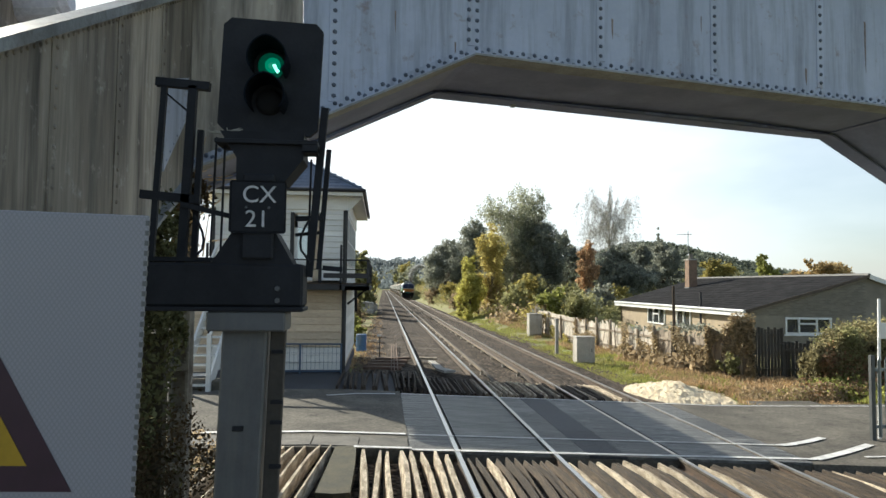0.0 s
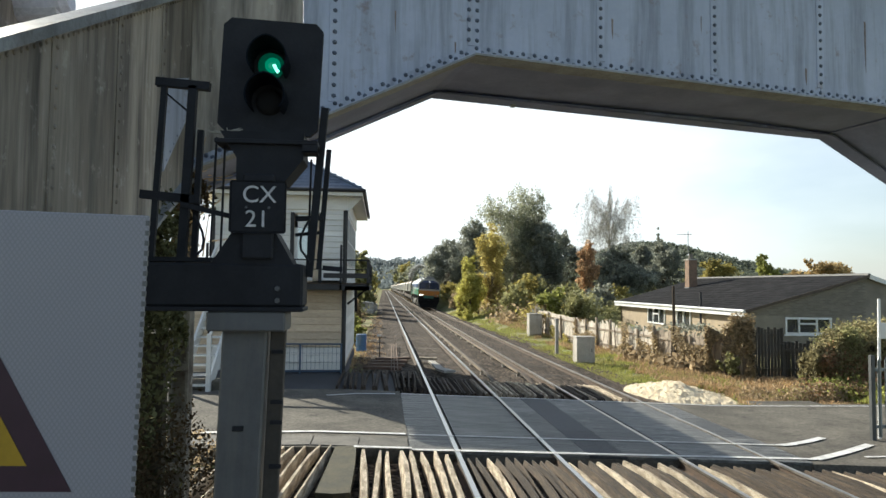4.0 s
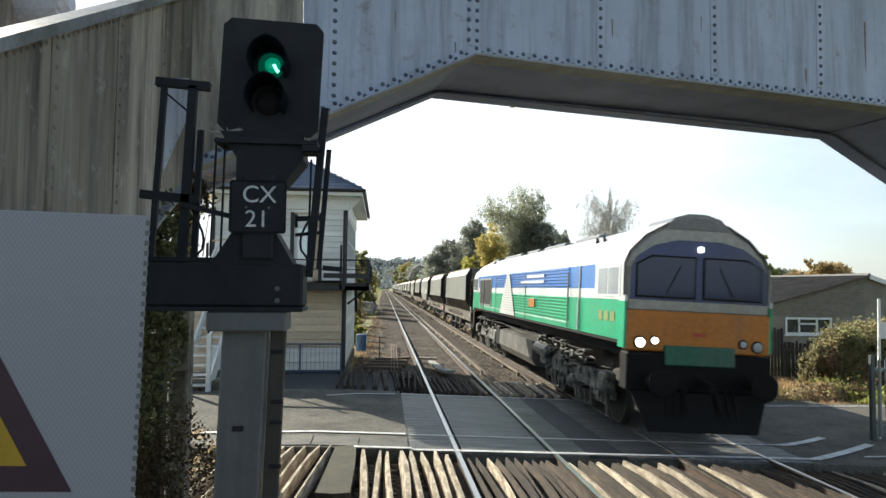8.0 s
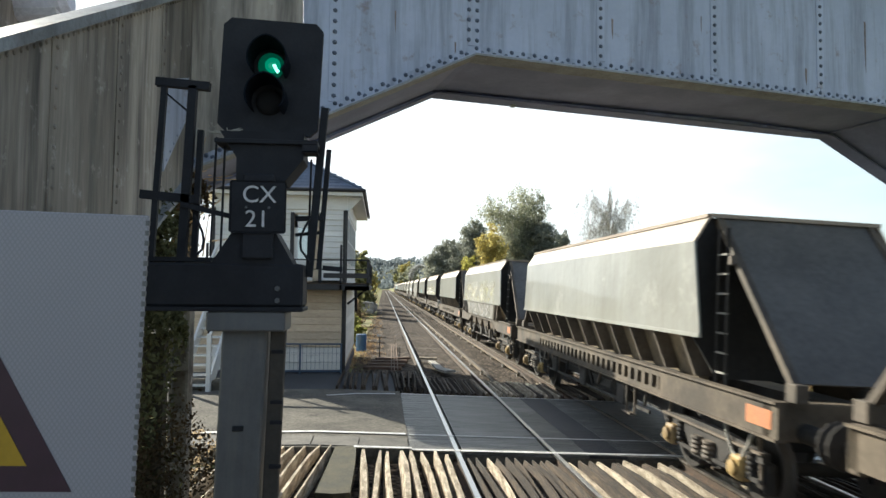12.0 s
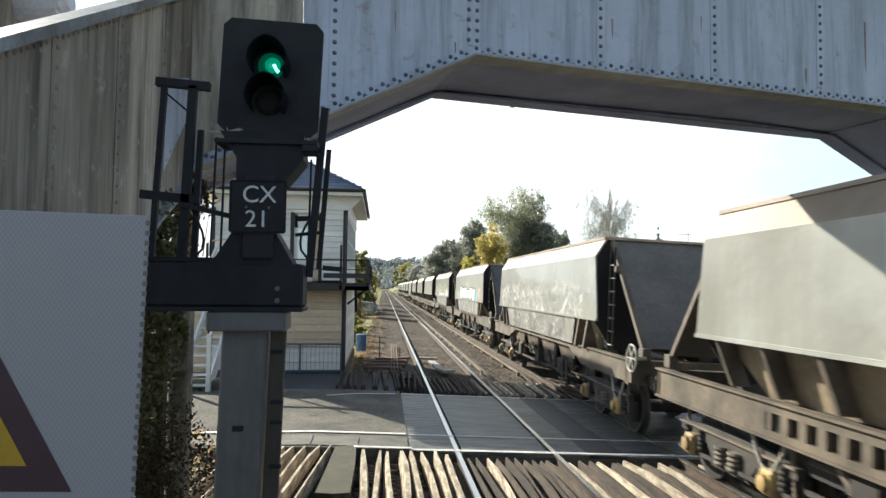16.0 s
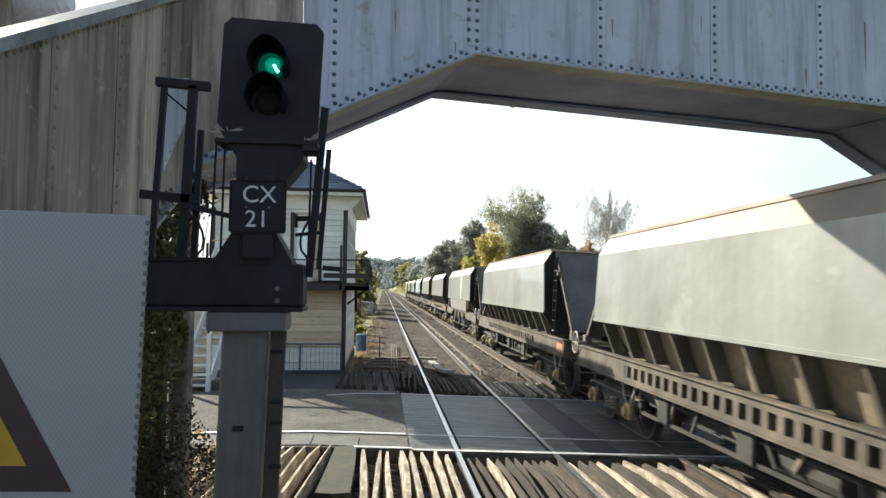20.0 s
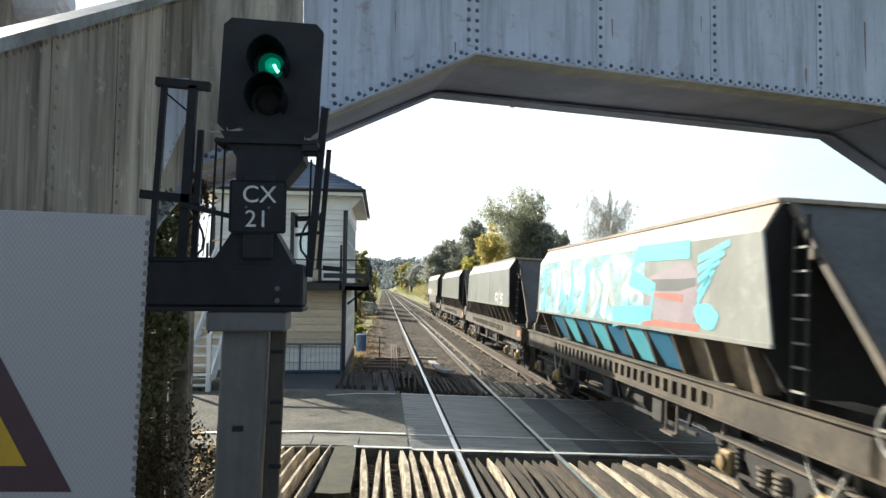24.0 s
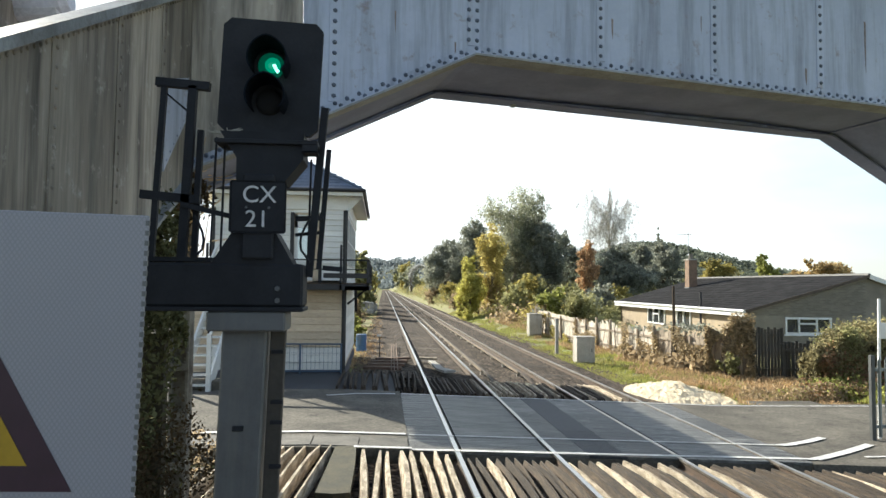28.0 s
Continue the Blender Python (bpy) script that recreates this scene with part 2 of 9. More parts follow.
def pebble(name, c1, c2, size, bump=0.8):
    """Loose stones: each cell its own shade, dark gaps between, broad stains."""
    m = bpy.data.materials.new(name)
    m.use_nodes = True
    t = m.node_tree
    L = t.links.new
    b = t.nodes["Principled BSDF"]
    co = t.nodes.new("ShaderNodeTexCoord")
    v = node(t, "ShaderNodeTexVoronoi", Scale=1 / size)
    big = node(t, "ShaderNodeTexNoise", Scale=0.8, Detail=6.0, Roughness=0.65)
    L(co.outputs["Object"], v.inputs["Vector"])
    L(co.outputs["Object"], big.inputs["Vector"])
    sp = t.nodes.new("ShaderNodeSeparateColor")
    L(v.outputs["Color"], sp.inputs[0])
    r = t.nodes.new("ShaderNodeValToRGB")
    r.color_ramp.elements[0].position, r.color_ramp.elements[1].position = 0.1, 1.0
    r.color_ramp.elements[0].color, r.color_ramp.elements[1].color = (*c2, 1), (*c1, 1)
    L(sp.outputs[0], r.inputs[0])
    gap = t.nodes.new("ShaderNodeMapRange")
    gap.inputs[1].default_value, gap.inputs[2].default_value = 0.35, 0.75
    gap.inputs[3].default_value, gap.inputs[4].default_value = 1.0, 0.35
    L(v.outputs["Distance"], gap.inputs[0])
    st = t.nodes.new("ShaderNodeMapRange")
    st.inputs[1].default_value, st.inputs[2].default_value = 0.35, 0.65
    st.inputs[3].default_value, st.inputs[4].default_value = 0.6, 1.3
    L(big.outputs[0], st.inputs[0])
    mu = t.nodes.new("ShaderNodeMath")
    mu.operation = 'MULTIPLY'
    L(gap.outputs[0], mu.inputs[0])
    L(st.outputs[0], mu.inputs[1])
    mx = t.nodes.new("ShaderNodeMix")
    mx.data_type, mx.blend_type = 'RGBA', 'MULTIPLY'
    mx.inputs[0].default_value = 1.0
    L(r.outputs[0], mx.inputs[6])
    L(mu.outputs[0], mx.inputs[7])
    L(mx.outputs[2], b.inputs["Base Color"])
    b.inputs["Roughness"].default_value = 0.95
    b.inputs["Specular IOR Level"].default_value = 0.15
    bp = t.nodes.new("ShaderNodeBump")
    bp.invert = True
    bp.inputs["Strength"].default_value = bump
    bp.inputs["Distance"].default_value = size * 0.6
    L(v.outputs["Distance"], bp.inputs["Height"])
    L(bp.outputs[0], b.inputs["Normal"])
    return m


M = {}
M["bridge"] = mat("bridge_paint", (0.48, 0.525, 0.635), (0.38, 0.42, 0.52), rough=0.5, scale=0.7, fine=14, bump=0.05, grain=0.1,
                  streak=((0.13, 0.14, 0.17), 0.75, 3.2, 0.46, 0.7), spots=((0.2, 0.12, 0.07), 0.5, 3.0), rnd=0.09)
M["bridge_rivet"] = mat("bridge_rivet_paint", (0.13, 0.155, 0.21), (0.08, 0.095, 0.125), rough=0.5, scale=9, fine=40, bump=0.05, grain=0.2, rnd=0)
M["bridge_old"] = mat("weathered_bridge_paint", (0.5, 0.445, 0.37), (0.2, 0.172, 0.138), rough=0.65, scale=0.9, fine=22, bump=0.15, grain=0.2,
                      streak=((0.05, 0.043, 0.035), 0.9, 4.5, 0.42, 0.66), spots=((0.5, 0.47, 0.42), 0.5, 5.5), rnd=0.1, stretch=(1, 1, 0.22))
M["bridge_edge"] = mat("lichen_steel_edge", (0.36, 0.37, 0.37), (0.24, 0.24, 0.235), rough=0.75, scale=4, fine=40, bump=0.3,
                       spots=((0.45, 0.4, 0.26), 0.25, 9.0), rnd=0.05)
M["stair_cap"] = mat("stained_stair_capping", (0.34, 0.36, 0.37), (0.15, 0.15, 0.145), rough=0.5, scale=2.2, fine=30, bump=0.2, spots=((0.09, 0.075, 0.06), 0.8, 5.0), rnd=0.05)
# darker, bluer than the girder paint: shade under the deck put into the colour
M["bridge_under"] = mat("shade_toned_bridge_steel", (0.28, 0.3, 0.44), (0.18, 0.2, 0.3), rough=0.7, scale=1.2, fine=20, bump=0.1, grain=0.15, rnd=0.1)
M["rust_run"] = mat("rust_run_stain", (0.3, 0.22, 0.17), (0.22, 0.2, 0.2), rough=0.9, scale=14, fine=30, bump=0.2, rnd=0.3, grain=0.6)
M["black_metal"] = mat("black_signal_paint", (0.03, 0.032, 0.037), (0.02, 0.021, 0.025), rough=0.7, scale=5, fine=60, bump=0.08, rnd=0.1, spec=0.2, grain=0.2)
M["grey_galv"] = mat("galvanised_grey_steel", (0.15, 0.153, 0.155), (0.11, 0.112, 0.114), rough=0.55, metal=0.2, scale=3, fine=50, bump=0.04, rnd=0.08, grain=0.12,
                     streak=((0.2, 0.19, 0.17), 0.5, 8.0))
M["rail"] = mat("polished_rail_head", (0.6, 0.585, 0.56), (0.48, 0.465, 0.44), rough=0.32, metal=1.0, scale=8, fine=60, bump=0.03, rnd=0.0)
M["rail_dull"] = mat("dulled_rail_head", (0.55, 0.5, 0.44), (0.4, 0.36, 0.31), rough=0.38, metal=1.0, scale=8, fine=60, bump=0.05, rnd=0.0)
M["rail_rust"] = mat("rusty_rail_web", (0.1, 0.062, 0.037), (0.05, 0.033, 0.022), rough=0.85, scale=6, fine=50, bump=0.3, rnd=0.05)
M["ballast"] = mat("ballast_stone", (0.23, 0.175, 0.13), (0.11, 0.083, 0.062), rough=0.95, scale=2.5, fine=26, bump=1.0, rnd=0.35, island=True)
M["ballast_bed"] = pebble("ballast_bed", (0.24, 0.19, 0.145), (0.028, 0.022, 0.018), 0.075, 1.0)
M["asphalt"] = mat("worn_asphalt", (0.185, 0.17, 0.143), (0.11, 0.102, 0.088), rough=0.9, scale=1.1, fine=18, bump=0.6, rnd=0.0, grain=0.8, spec=0.08,
                   spots=((0.045, 0.044, 0.042), 0.6, 1.7))
M["panel"] = mat("rubber_crossing_panel", (0.17, 0.168, 0.158), (0.03, 0.03, 0.031), rough=0.5, scale=2.6, fine=14, bump=0.8, spec=0.35, rnd=0.35, grain=1.0, stretch=(0.5, 3.0, 1), spots=((0.3, 0.29, 0.26), 0.5, 3.0))
M["panel_dark"] = mat("dark_crossing_panel", (0.055, 0.057, 0.064), (0.033, 0.034, 0.039), rough=0.6, scale=2.2, fine=22, bump=0.3, spec=0.3, rnd=0.2, grain=0.6, stretch=(0.5, 2.2, 1))
M["panel_worn"] = mat("worn_crossing_panel", (0.23, 0.226, 0.207), (0.045, 0.045, 0.043), rough=0.5, scale=2.8, fine=14, bump=0.8, spec=0.35, rnd=0.2, grain=1.0, stretch=(0.35, 4.0, 1), spots=((0.33, 0.32, 0.28), 0.5, 3.0))
M["white_line"] = mat("worn_white_road_paint", (0.78, 0.77, 0.74), (0.5, 0.49, 0.47), rough=0.7, scale=5, fine=50, bump=0.1, rnd=0.0,
                      spots=((0.12, 0.12, 0.12), 0.7, 12.0))
M["pave"] = mat("worn_grey_paving", (0.16, 0.148, 0.125), (0.085, 0.08, 0.07), rough=0.85, scale=2.5, fine=30, bump=0.5, rnd=0.15, grain=0.7)
M["concrete"] = mat("grey_concrete", (0.42, 0.40, 0.36), (0.29, 0.27, 0.24), rough=0.85, scale=2.5, fine=40, bump=0.25, rnd=0.12)
M["guard_pale"] = mat("sun_bleached_guard_timber", (0.7, 0.6, 0.45), (0.25, 0.19, 0.125), rough=0.85, scale=2.2, fine=18, bump=1.0, stretch=(6, 1.4, 6), rnd=0.25, grain=0.9,
                      spots=((0.12, 0.09, 0.06), 0.5, 6.0))
M["guard_dark"] = mat("creosoted_guard_timber", (0.105, 0.076, 0.05), (0.032, 0.024, 0.018), rough=0.9, scale=3, fine=16, bump=0.9, grain=0.9, stretch=(6, 0.7, 6), rnd=0.3)
M["sleeper"] = mat("brown_sleeper_wood", (0.075, 0.06, 0.048), (0.04, 0.033, 0.027), rough=0.9, scale=3, fine=35, bump=0.4, stretch=(0.6, 5, 5), rnd=0.25)
M["grass_soil"] = mat("grassy_ground", (0.2, 0.22, 0.055), (0.19, 0.165, 0.065), rough=0.95, scale=0.35, fine=9, bump=0.8, rnd=0.0, spots=((0.17, 0.11, 0.055), 0.8, 0.9))
M["grass"] = mat("grass_blade", (0.36, 0.4, 0.09), (0.38, 0.35, 0.12), rough=0.75, scale=0.6, fine=3, bump=0, rnd=0.35, island=True, thin=0.35)
M["dry_grass"] = mat("dead_weed", (0.6, 0.44, 0.25), (0.4, 0.27, 0.15), rough=0.85, scale=1.0, fine=3, bump=0, rnd=0.4, island=True, thin=0.25)
M["platform"] = mat("platform_tarmac", (0.11, 0.11, 0.11), (0.08, 0.08, 0.08), rough=0.85, scale=1.5, fine=70, bump=0.3, rnd=0.0)


def gz(x, y=0.0):
    """Height of the rail plane, which leans with the cant of the tracks."""
    return -(min(max(x, -1.0), 8.0) - 1.175) * 0.042853


CANT = 2.4538
RAIL_A = 1.175
TRACK = Matrix.Translation((RAIL_A, 10, 0)) @ pose(0, 0, 0, -0.2, 0, -0.3) @ pose(0, -10, 0, 0, CANT, 0)
CENTRE2 = 3.467 + 1.505 / 2


# ---- ground ----
def land(x, y):
    """Height of the open ground."""
    z = gz(x) - 0.24 - 0.0036 * min(max(y - 10.0, 0.0), 700.0)
    far = min(max((y - 38.0) / 30.0, 0.0), 1.0)
    if x > 7.3:
        z += far * min((x - 7.3) * 0.42, 2.6)
        z += 0.10 * noise.noise(Vector((x * 0.5, y * 0.5, 0.3)))
    if x < -1.6:
        z += far * min((-1.6 - x) * 0.35, 2.4)
    away = min(max((abs(x - 3) - 22.0) / 70.0, 0.0), 1.0)
    r = math.hypot((x - 127) / 38, (y - 330) / 90)
    z += 21 * math.exp(-r * r) * away * min(max((y - 120) / 120.0, 0.0), 1.0)
    r = math.hypot((x - 60) / 420, (y - 1100) / 230)
    z += 40 * math.exp(-r * r) * min(max((y - 640) / 200.0, 0.0), 1.0)
    return z


def spread(limit, start, near, grow):
    out, s, d = [0.0], 0.0, start
    while s < limit:
        if s > near:
            d *= grow
        s += d
        out.append(s)
    return out


gx = spread(2600, 0.8, 24, 1.17)
gy = spread(2600, 1.2, 80, 1.13)
gxs = [-a for a in gx[:0:-1]] + gx
gys = [-a for a in spread(2600, 4.0, 12, 1.35)[:0:-1]] + gy
bm = Mesh()
bm.add([(x, y, land(x, y)) for y in gys for x in gxs],
       [(j * len(gxs) + i, j * len(gxs) + i + 1, (j + 1) * len(gxs) + i + 1, (j + 1) * len(gxs) + i) for j in range(len(gys) - 1) for i in range(len(gxs) - 1)])
single("ground", bm, M["grass_soil"], "rough grass and brown weeds beside the railway", "ground", kind="structure", rounded=True)

# ballast beds, one to each side of the road
for y0, y1, nm in ((-360.0, 10.0, "ballast_near"), (15.7, 640.0, "ballast_far")):
    bm = Mesh()
    prof = [(-2.6 if y0 > 0 else -5.5, -0.42), (-1.3, -0.156), (6.0, -0.156), (7.4, -0.46)]
    ys = [y0, y0 * 0.5 + y1 * 0.5, y1]
    bm.add([TRACK @ Vector((a, y, b)) for y in (y0, y1) for a, b in prof], [(i, i + 1, 5 + i, 4 + i) for i in range(3)])
    single(nm, bm, M["ballast_bed"], "brown stained ballast bed under both tracks", "ballast", kind="structure")


def rail_profile(bm, u, y0, y1):
    outline = [(-0.035, 0.0), (0.035, 0.0), (0.036, -0.035), (0.012, -0.05), (0.012, -0.125), (0.07, -0.145), (0.07, -0.155), (-0.07, -0.155), (-0.07, -0.145), (-0.012, -0.125), (-0.012, -0.05), (-0.036, -0.035)]
    n = len(outline)
    vs = [(u + a, y, b) for y in (y0, y1) for a, b in outline]
    k = len(bm.v)
    bm.mi = 1
    bm.add(vs, [(i, n + i, n + (i + 1) % n, (i + 1) % n) for i in range(1, n - 1)])
    bm.mi = 0
    bm.f += [(k, k + n, k + n + 1, k + 1), (k + n - 1, k + 2 * n - 1, k + n, k)]
    bm.m += [0, 0]


for nm, u in (("near_track_rail", 0.0), ("near_track_rail", 1.505), ("far_track_rail", 3.467), ("far_track_rail", 4.972)):
    bm = Mesh()
    rail_profile(bm, u, -360, 640)
    ob = single("rail", bm, (M["rail"] if u < 2 else M["rail_dull"], M["rail_rust"]), "long steel running rail with a polished head" if u < 2 else "long steel running rail with a dull brown head", "rail", "running rails", kind="structure", m=TRACK)

# conductor rails with their porcelain stools, broken at the crossing
pot = mat("conductor_rail_stool", (0.36, 0.31, 0.25), rough=0.6, rnd=0.2)
crail = mat("brown_conductor_rail", (0.085, 0.063, 0.043), (0.045, 0.034, 0.025), rough=0.75, metal=0.2, scale=3, fine=30, bump=0.2)
for u in (1.505 + 0.42, 3.467 - 0.42):
    t = thing("conductor_rail", TRACK @ Matrix.Translation((u, 0, 0)), "rusty brown third rail raised on stools", "conductor rail", "conductor rails")
    bm = Mesh().box(-0.035, 0.035, 20.2, 640, -0.045, 0.03, 0.008)
    bm.box(-0.05, 0.05, 20.2, 640, -0.055, -0.045)
    part("rail_bar", bm, crail, t)
    ramp = Mesh().prism([(-0.035, 20.2, 0.03), (-0.035, 20.2, -0.045), (-0.035, 18.8, -0.10), (-0.035, 18.8, -0.07)], (0.07, 0, 0))
    part("end_ramp", ramp, crail, t)
    stool = Mesh().lathe([(0, 0.075), (0.05, 0.075), (0.07, 0.05), (0.09, 0.07), (0.13, 0.05)], (0, 0, -0.205), (0, 0, 1), 8).data("stool", pot)
    for k in range(14):
        part("stool", stool, pot, t).location = (0, 21.0 + 2.6 * k, 0)
    board = Mesh().box(-0.1, -0.08, 20.6, 52, -0.03, 0.04, 0.005)
    part("side_board", board, mat("conductor_guard_board", (0.22, 0.165, 0.105), (0.11, 0.084, 0.056), rough=0.85, stretch=(5, 0.5, 5), fine=30, bump=0.3), t)

# sleepers: the nearest are things of their own, the rest one mass
def sleeper_mesh(seed):
    rng = random.Random(seed)
    bm = Mesh()
    bm.box(-0.53, 2.03, -0.125, 0.125, -0.30, -0.165 + rng.uniform(-0.01, 0.01), 0.012)
    for u in (0.0, 1.505):
        bm.box(u - 0.17, u + 0.17, -0.09, 0.09, -0.168, -0.148, 0.004)
        for s in (-0.11, 0.11):
            bm.rod((u + s, 0.04, -0.15), (u + s, 0.04, -0.115), 0.018, n=6)
    return bm.data("sleeper", M["sleeper"])


sl = [sleeper_mesh(k) for k in range(4)]
for trk_u in (0.0, 3.467):
    for k in range(56):
        ob = single("sleeper", sl[k % 4], M["sleeper"], "weathered timber sleeper set in the ballast", "sleeper", "track sleepers",
                    m=TRACK @ Matrix.Translation((trk_u, 20.4 + 0.65 * k, 0)))
bm = Mesh()
for trk_u in (0.0, 3.467):
    for k in range(330):
        y = 56.8 + 0.65 * k
        bm.box(trk_u - 0.53, trk_u + 2.03, y - 0.125, y + 0.125, -0.3, -0.17)
    for k in range(60):
        y = -32 + 0.65 * k
        bm.box(trk_u - 0.53, trk_u + 2.03, y - 0.125, y + 0.125, -0.3, -0.17)
single("distant_sleepers", bm, M["sleeper"], "rows of timber sleepers further along the line", "sleepers", kind="stuff", m=TRACK)

# ---- road over the level crossing ----
def lane(bm, x0, x1, y0, y1, top, dx=0.5):
    """A slab that follows the lean of the tracks."""
    xs = [x0]
    for c in (-1.0, 8.0):
        if x0 < c < x1:
            xs.append(c)
    xs.append(x1)
    n = len(xs)
    vs = [(x, y, gz(x) + z) for z in (top, top - 0.35) for y in (y0, y1) for x in xs]
    fs = []
    for i in range(n - 1):
        fs += [(i, i + 1, n + i + 1, n + i), (i, 2 * n + i, 2 * n + i + 1, i + 1), (n + i, n + i + 1, 3 * n + i + 1, 3 * n + i)]
    fs += [(0, n, 3 * n, 2 * n), (n - 1, 3 * n - 1, 4 * n - 1, 2 * n - 1)]
    bm.add(vs, fs)


bm = Mesh()
lane(bm, -60, 0.47, 10.2, 15.75, 0.005)
single("road_left", bm, M["asphalt"], "worn dark asphalt road leading to the crossing", "road", kind="structure")
bm = Mesh()
lane(bm, -9, 0.4, 15.76, 19.0, -0.03)
single("forecourt", bm, mat("dark_forecourt_tarmac", (0.07, 0.072, 0.08), (0.05, 0.052, 0.058), rough=0.8, fine=60, bump=0.3), "dark tarmac apron before the signal box", "tarmac", kind="structure")
bm = Mesh()
lane(bm, 6.75, 70, 10.2, 15.75, -0.012)
single("road_right", bm, M["asphalt"], "worn dark asphalt road beyond the tracks", "road", kind="structure")
bm = Mesh()
lane(bm, 0.47, 6.75, 10.25, 15.7, -0.055)
single("crossing_bed", bm, M["asphalt"], "dark bed under the crossing panels", "crossing", kind="structure")
deck = thing("crossing_deck", TRACK, "level crossing deck of dark rubber panels between the rails", "crossing deck", kind="structure")
cols = [(-0.72, -0.045, "panel_worn"), (0.085, 1.42, "panel_worn"), (1.55, 2.02, "panel_worn"), (2.025, 2.62, "panel_dark"), (2.625, 3.425, "panel"), (3.555, 4.885, "panel"), (5.02, 5.60, "panel")]
for a, b, kind in cols:
    me = Mesh().box(a, b, 0.0015, 1.7985, -0.05, -0.004, 0.003).data("panel", M[kind])
    for k in range(3):
        ob = part("panel", me, M[kind], deck)
        ob.location = (0, 10.27 + 1.8 * k, random.uniform(-0.001, 0.001))

# painted lines: each follows the lean of the road
def line_strip(pts, w, bend=0.006):
    bm = Mesh()
    for (xa, ya), (xb, yb) in zip(pts[:-1], pts[1:]):
        n = max(1, int(abs(xb - xa) / 0.8))
        for k in range(n):
            f0, f1 = k / n, (k + 1) / n
            p = [(xa + (xb - xa) * f, ya + (yb - ya) * f) for f in (f0, f1)]
            d = Vector((xb - xa, yb - ya)).normalized()
            nx, ny = -d.y * w / 2, d.x * w / 2
            bm.add([(p[0][0] + nx, p[0][1] + ny, gz(p[0][0]) + bend), (p[0][0] - nx, p[0][1] - ny, gz(p[0][0]) + bend),
                    (p[1][0] - nx, p[1][1] - ny, gz(p[1][0]) + bend), (p[1][0] + nx, p[1][1] + ny, gz(p[1][0]) + bend)], [(0, 1, 2, 3)])
    return bm


LINES = [([(-9, 11.05), (-1.0, 11.19), (0.44, 11.22)], 0.11, 0.022), ([(-1.1, 14.75), (-0.5, 15.1), (0.36, 15.3)], 0.09, 0.022),
         ([(0.5, 15.45), (7.0, 15.55), (14, 15.3)], 0.07, 0.004), ([(0.5, 11.26), (6.95, 11.44)], 0.06, 0.004), ([(6.95, 11.44), (7.18, 11.52), (7.75, 11.86), (8.22, 12.17)], 0.15, 0.004),
         ([(-0.35, 10.22), (0.5, 10.24)], 0.1, 0.028), ([(0.5, 10.25), (6.95, 10.48)], 0.10, 0.004), ([(6.95, 10.48), (7.2, 10.62), (7.97, 11.12), (8.73, 11.6)], 0.16, 0.004), ([(8.0, 10.75), (11, 10.8)], 0.08, 0.004)]
for pts, w, lift in LINES:
    single("road_marking", line_strip(pts, w, lift), M["white_line"], "worn white painted line on the crossing road", "road marking", "road markings", kind="structure")
# pale concrete edge where the road meets the timbers
for x0, x1 in ((-2.9, -1.0), (-0.98, -0.3), (-0.28, 0.45)):
    bm = Mesh().prism([(x0, 10.28, -0.2), (x1, 10.28, -0.2), (x1, 10.28, gz(x1) + 0.02), (x0, 10.28, gz(x0) + 0.02)], (0, 0.62, 0))
    single("kerb", bm, M["pave"], "worn grey concrete kerb slab along the road edge", "kerb", "road edge kerbs", kind="structure")


# ---- timber trespass guards ----
def guard(name, label, xs, y0, y1, tilt, pale, lift, seed, broad=0.023, flat=0.62):
    """A rack of wedge-topped boards laid along the track."""
    rng = random.Random(seed)
    t = thing(name, (0, 0, 0), label, "trespass guard", "trespass guards")
    zc = gz((xs[0] + xs[-1]) / 2)
    for ya in (y0 + 0.25, y1 - 0.4):
        ob = part("bearer", Mesh().box(xs[0] - 0.1, xs[-1] + 0.1, ya, ya + 0.15, -0.05, 0.02), M["guard_dark"], t)
        ob.matrix_basis = Matrix.Translation((0, 0, zc - 0.17))
    for x in xs:
        w, h = broad + rng.uniform(-0.005, 0.008), 0.16 + rng.uniform(-0.015, 0.015)
        sk = tilt + rng.uniform(-0.03, 0.03)
        a, b = y0 + rng.uniform(-0.06, 0.06), y1 + rng.uniform(-0.07, 0.07)
        bm = Mesh()
        sec = [(-w * 2.0, 0), (w * 2.0, 0), (w * (flat + 0.13), h), (-w * (flat - 0.12), h)]
        n = 5
        vs = []
        bow = rng.uniform(-0.04, 0.04)
        worn = rng.uniform(-0.02, 0.02)
        for k in range(n):
            f = k / (n - 1)
            off = sk * (f - 0.5) * (b - a) + bow * math.sin(math.pi * f)
            chip = 0.62 if k == n - 1 else 1.0
            drop = 0.05 if k == n - 1 else rng.uniform(-0.008, 0.012)
            vs += [(off + u * chip + (worn if k == n - 1 else 0), a + (b - a) * f, z - (drop if z > 0 else 0)) for u, z in sec]
        fs = [(k * 4 + i, k * 4 + (i + 1) % 4, (k + 1) * 4 + (i + 1) % 4, (k + 1) * 4 + i) for k in range(n - 1) for i in range(4)]
        fs += [(3, 2, 1, 0), tuple(range(4 * n - 4, 4 * n))]
        bm.add(vs, fs)
        ob = part("guard_board", bm, M["guard_pale"] if rng.random() < pale else M["guard_dark"], t)
        ob.matrix_basis = Matrix.Translation((x, 0, gz(x) - 0.15 + lift)) @ pose(0, 0, 0, 0, rng.uniform(-6, 6), 0)
    return t


def steps(a, b, d):
    return [a + d * k for k in range(int((b - a) / d) + 1)]


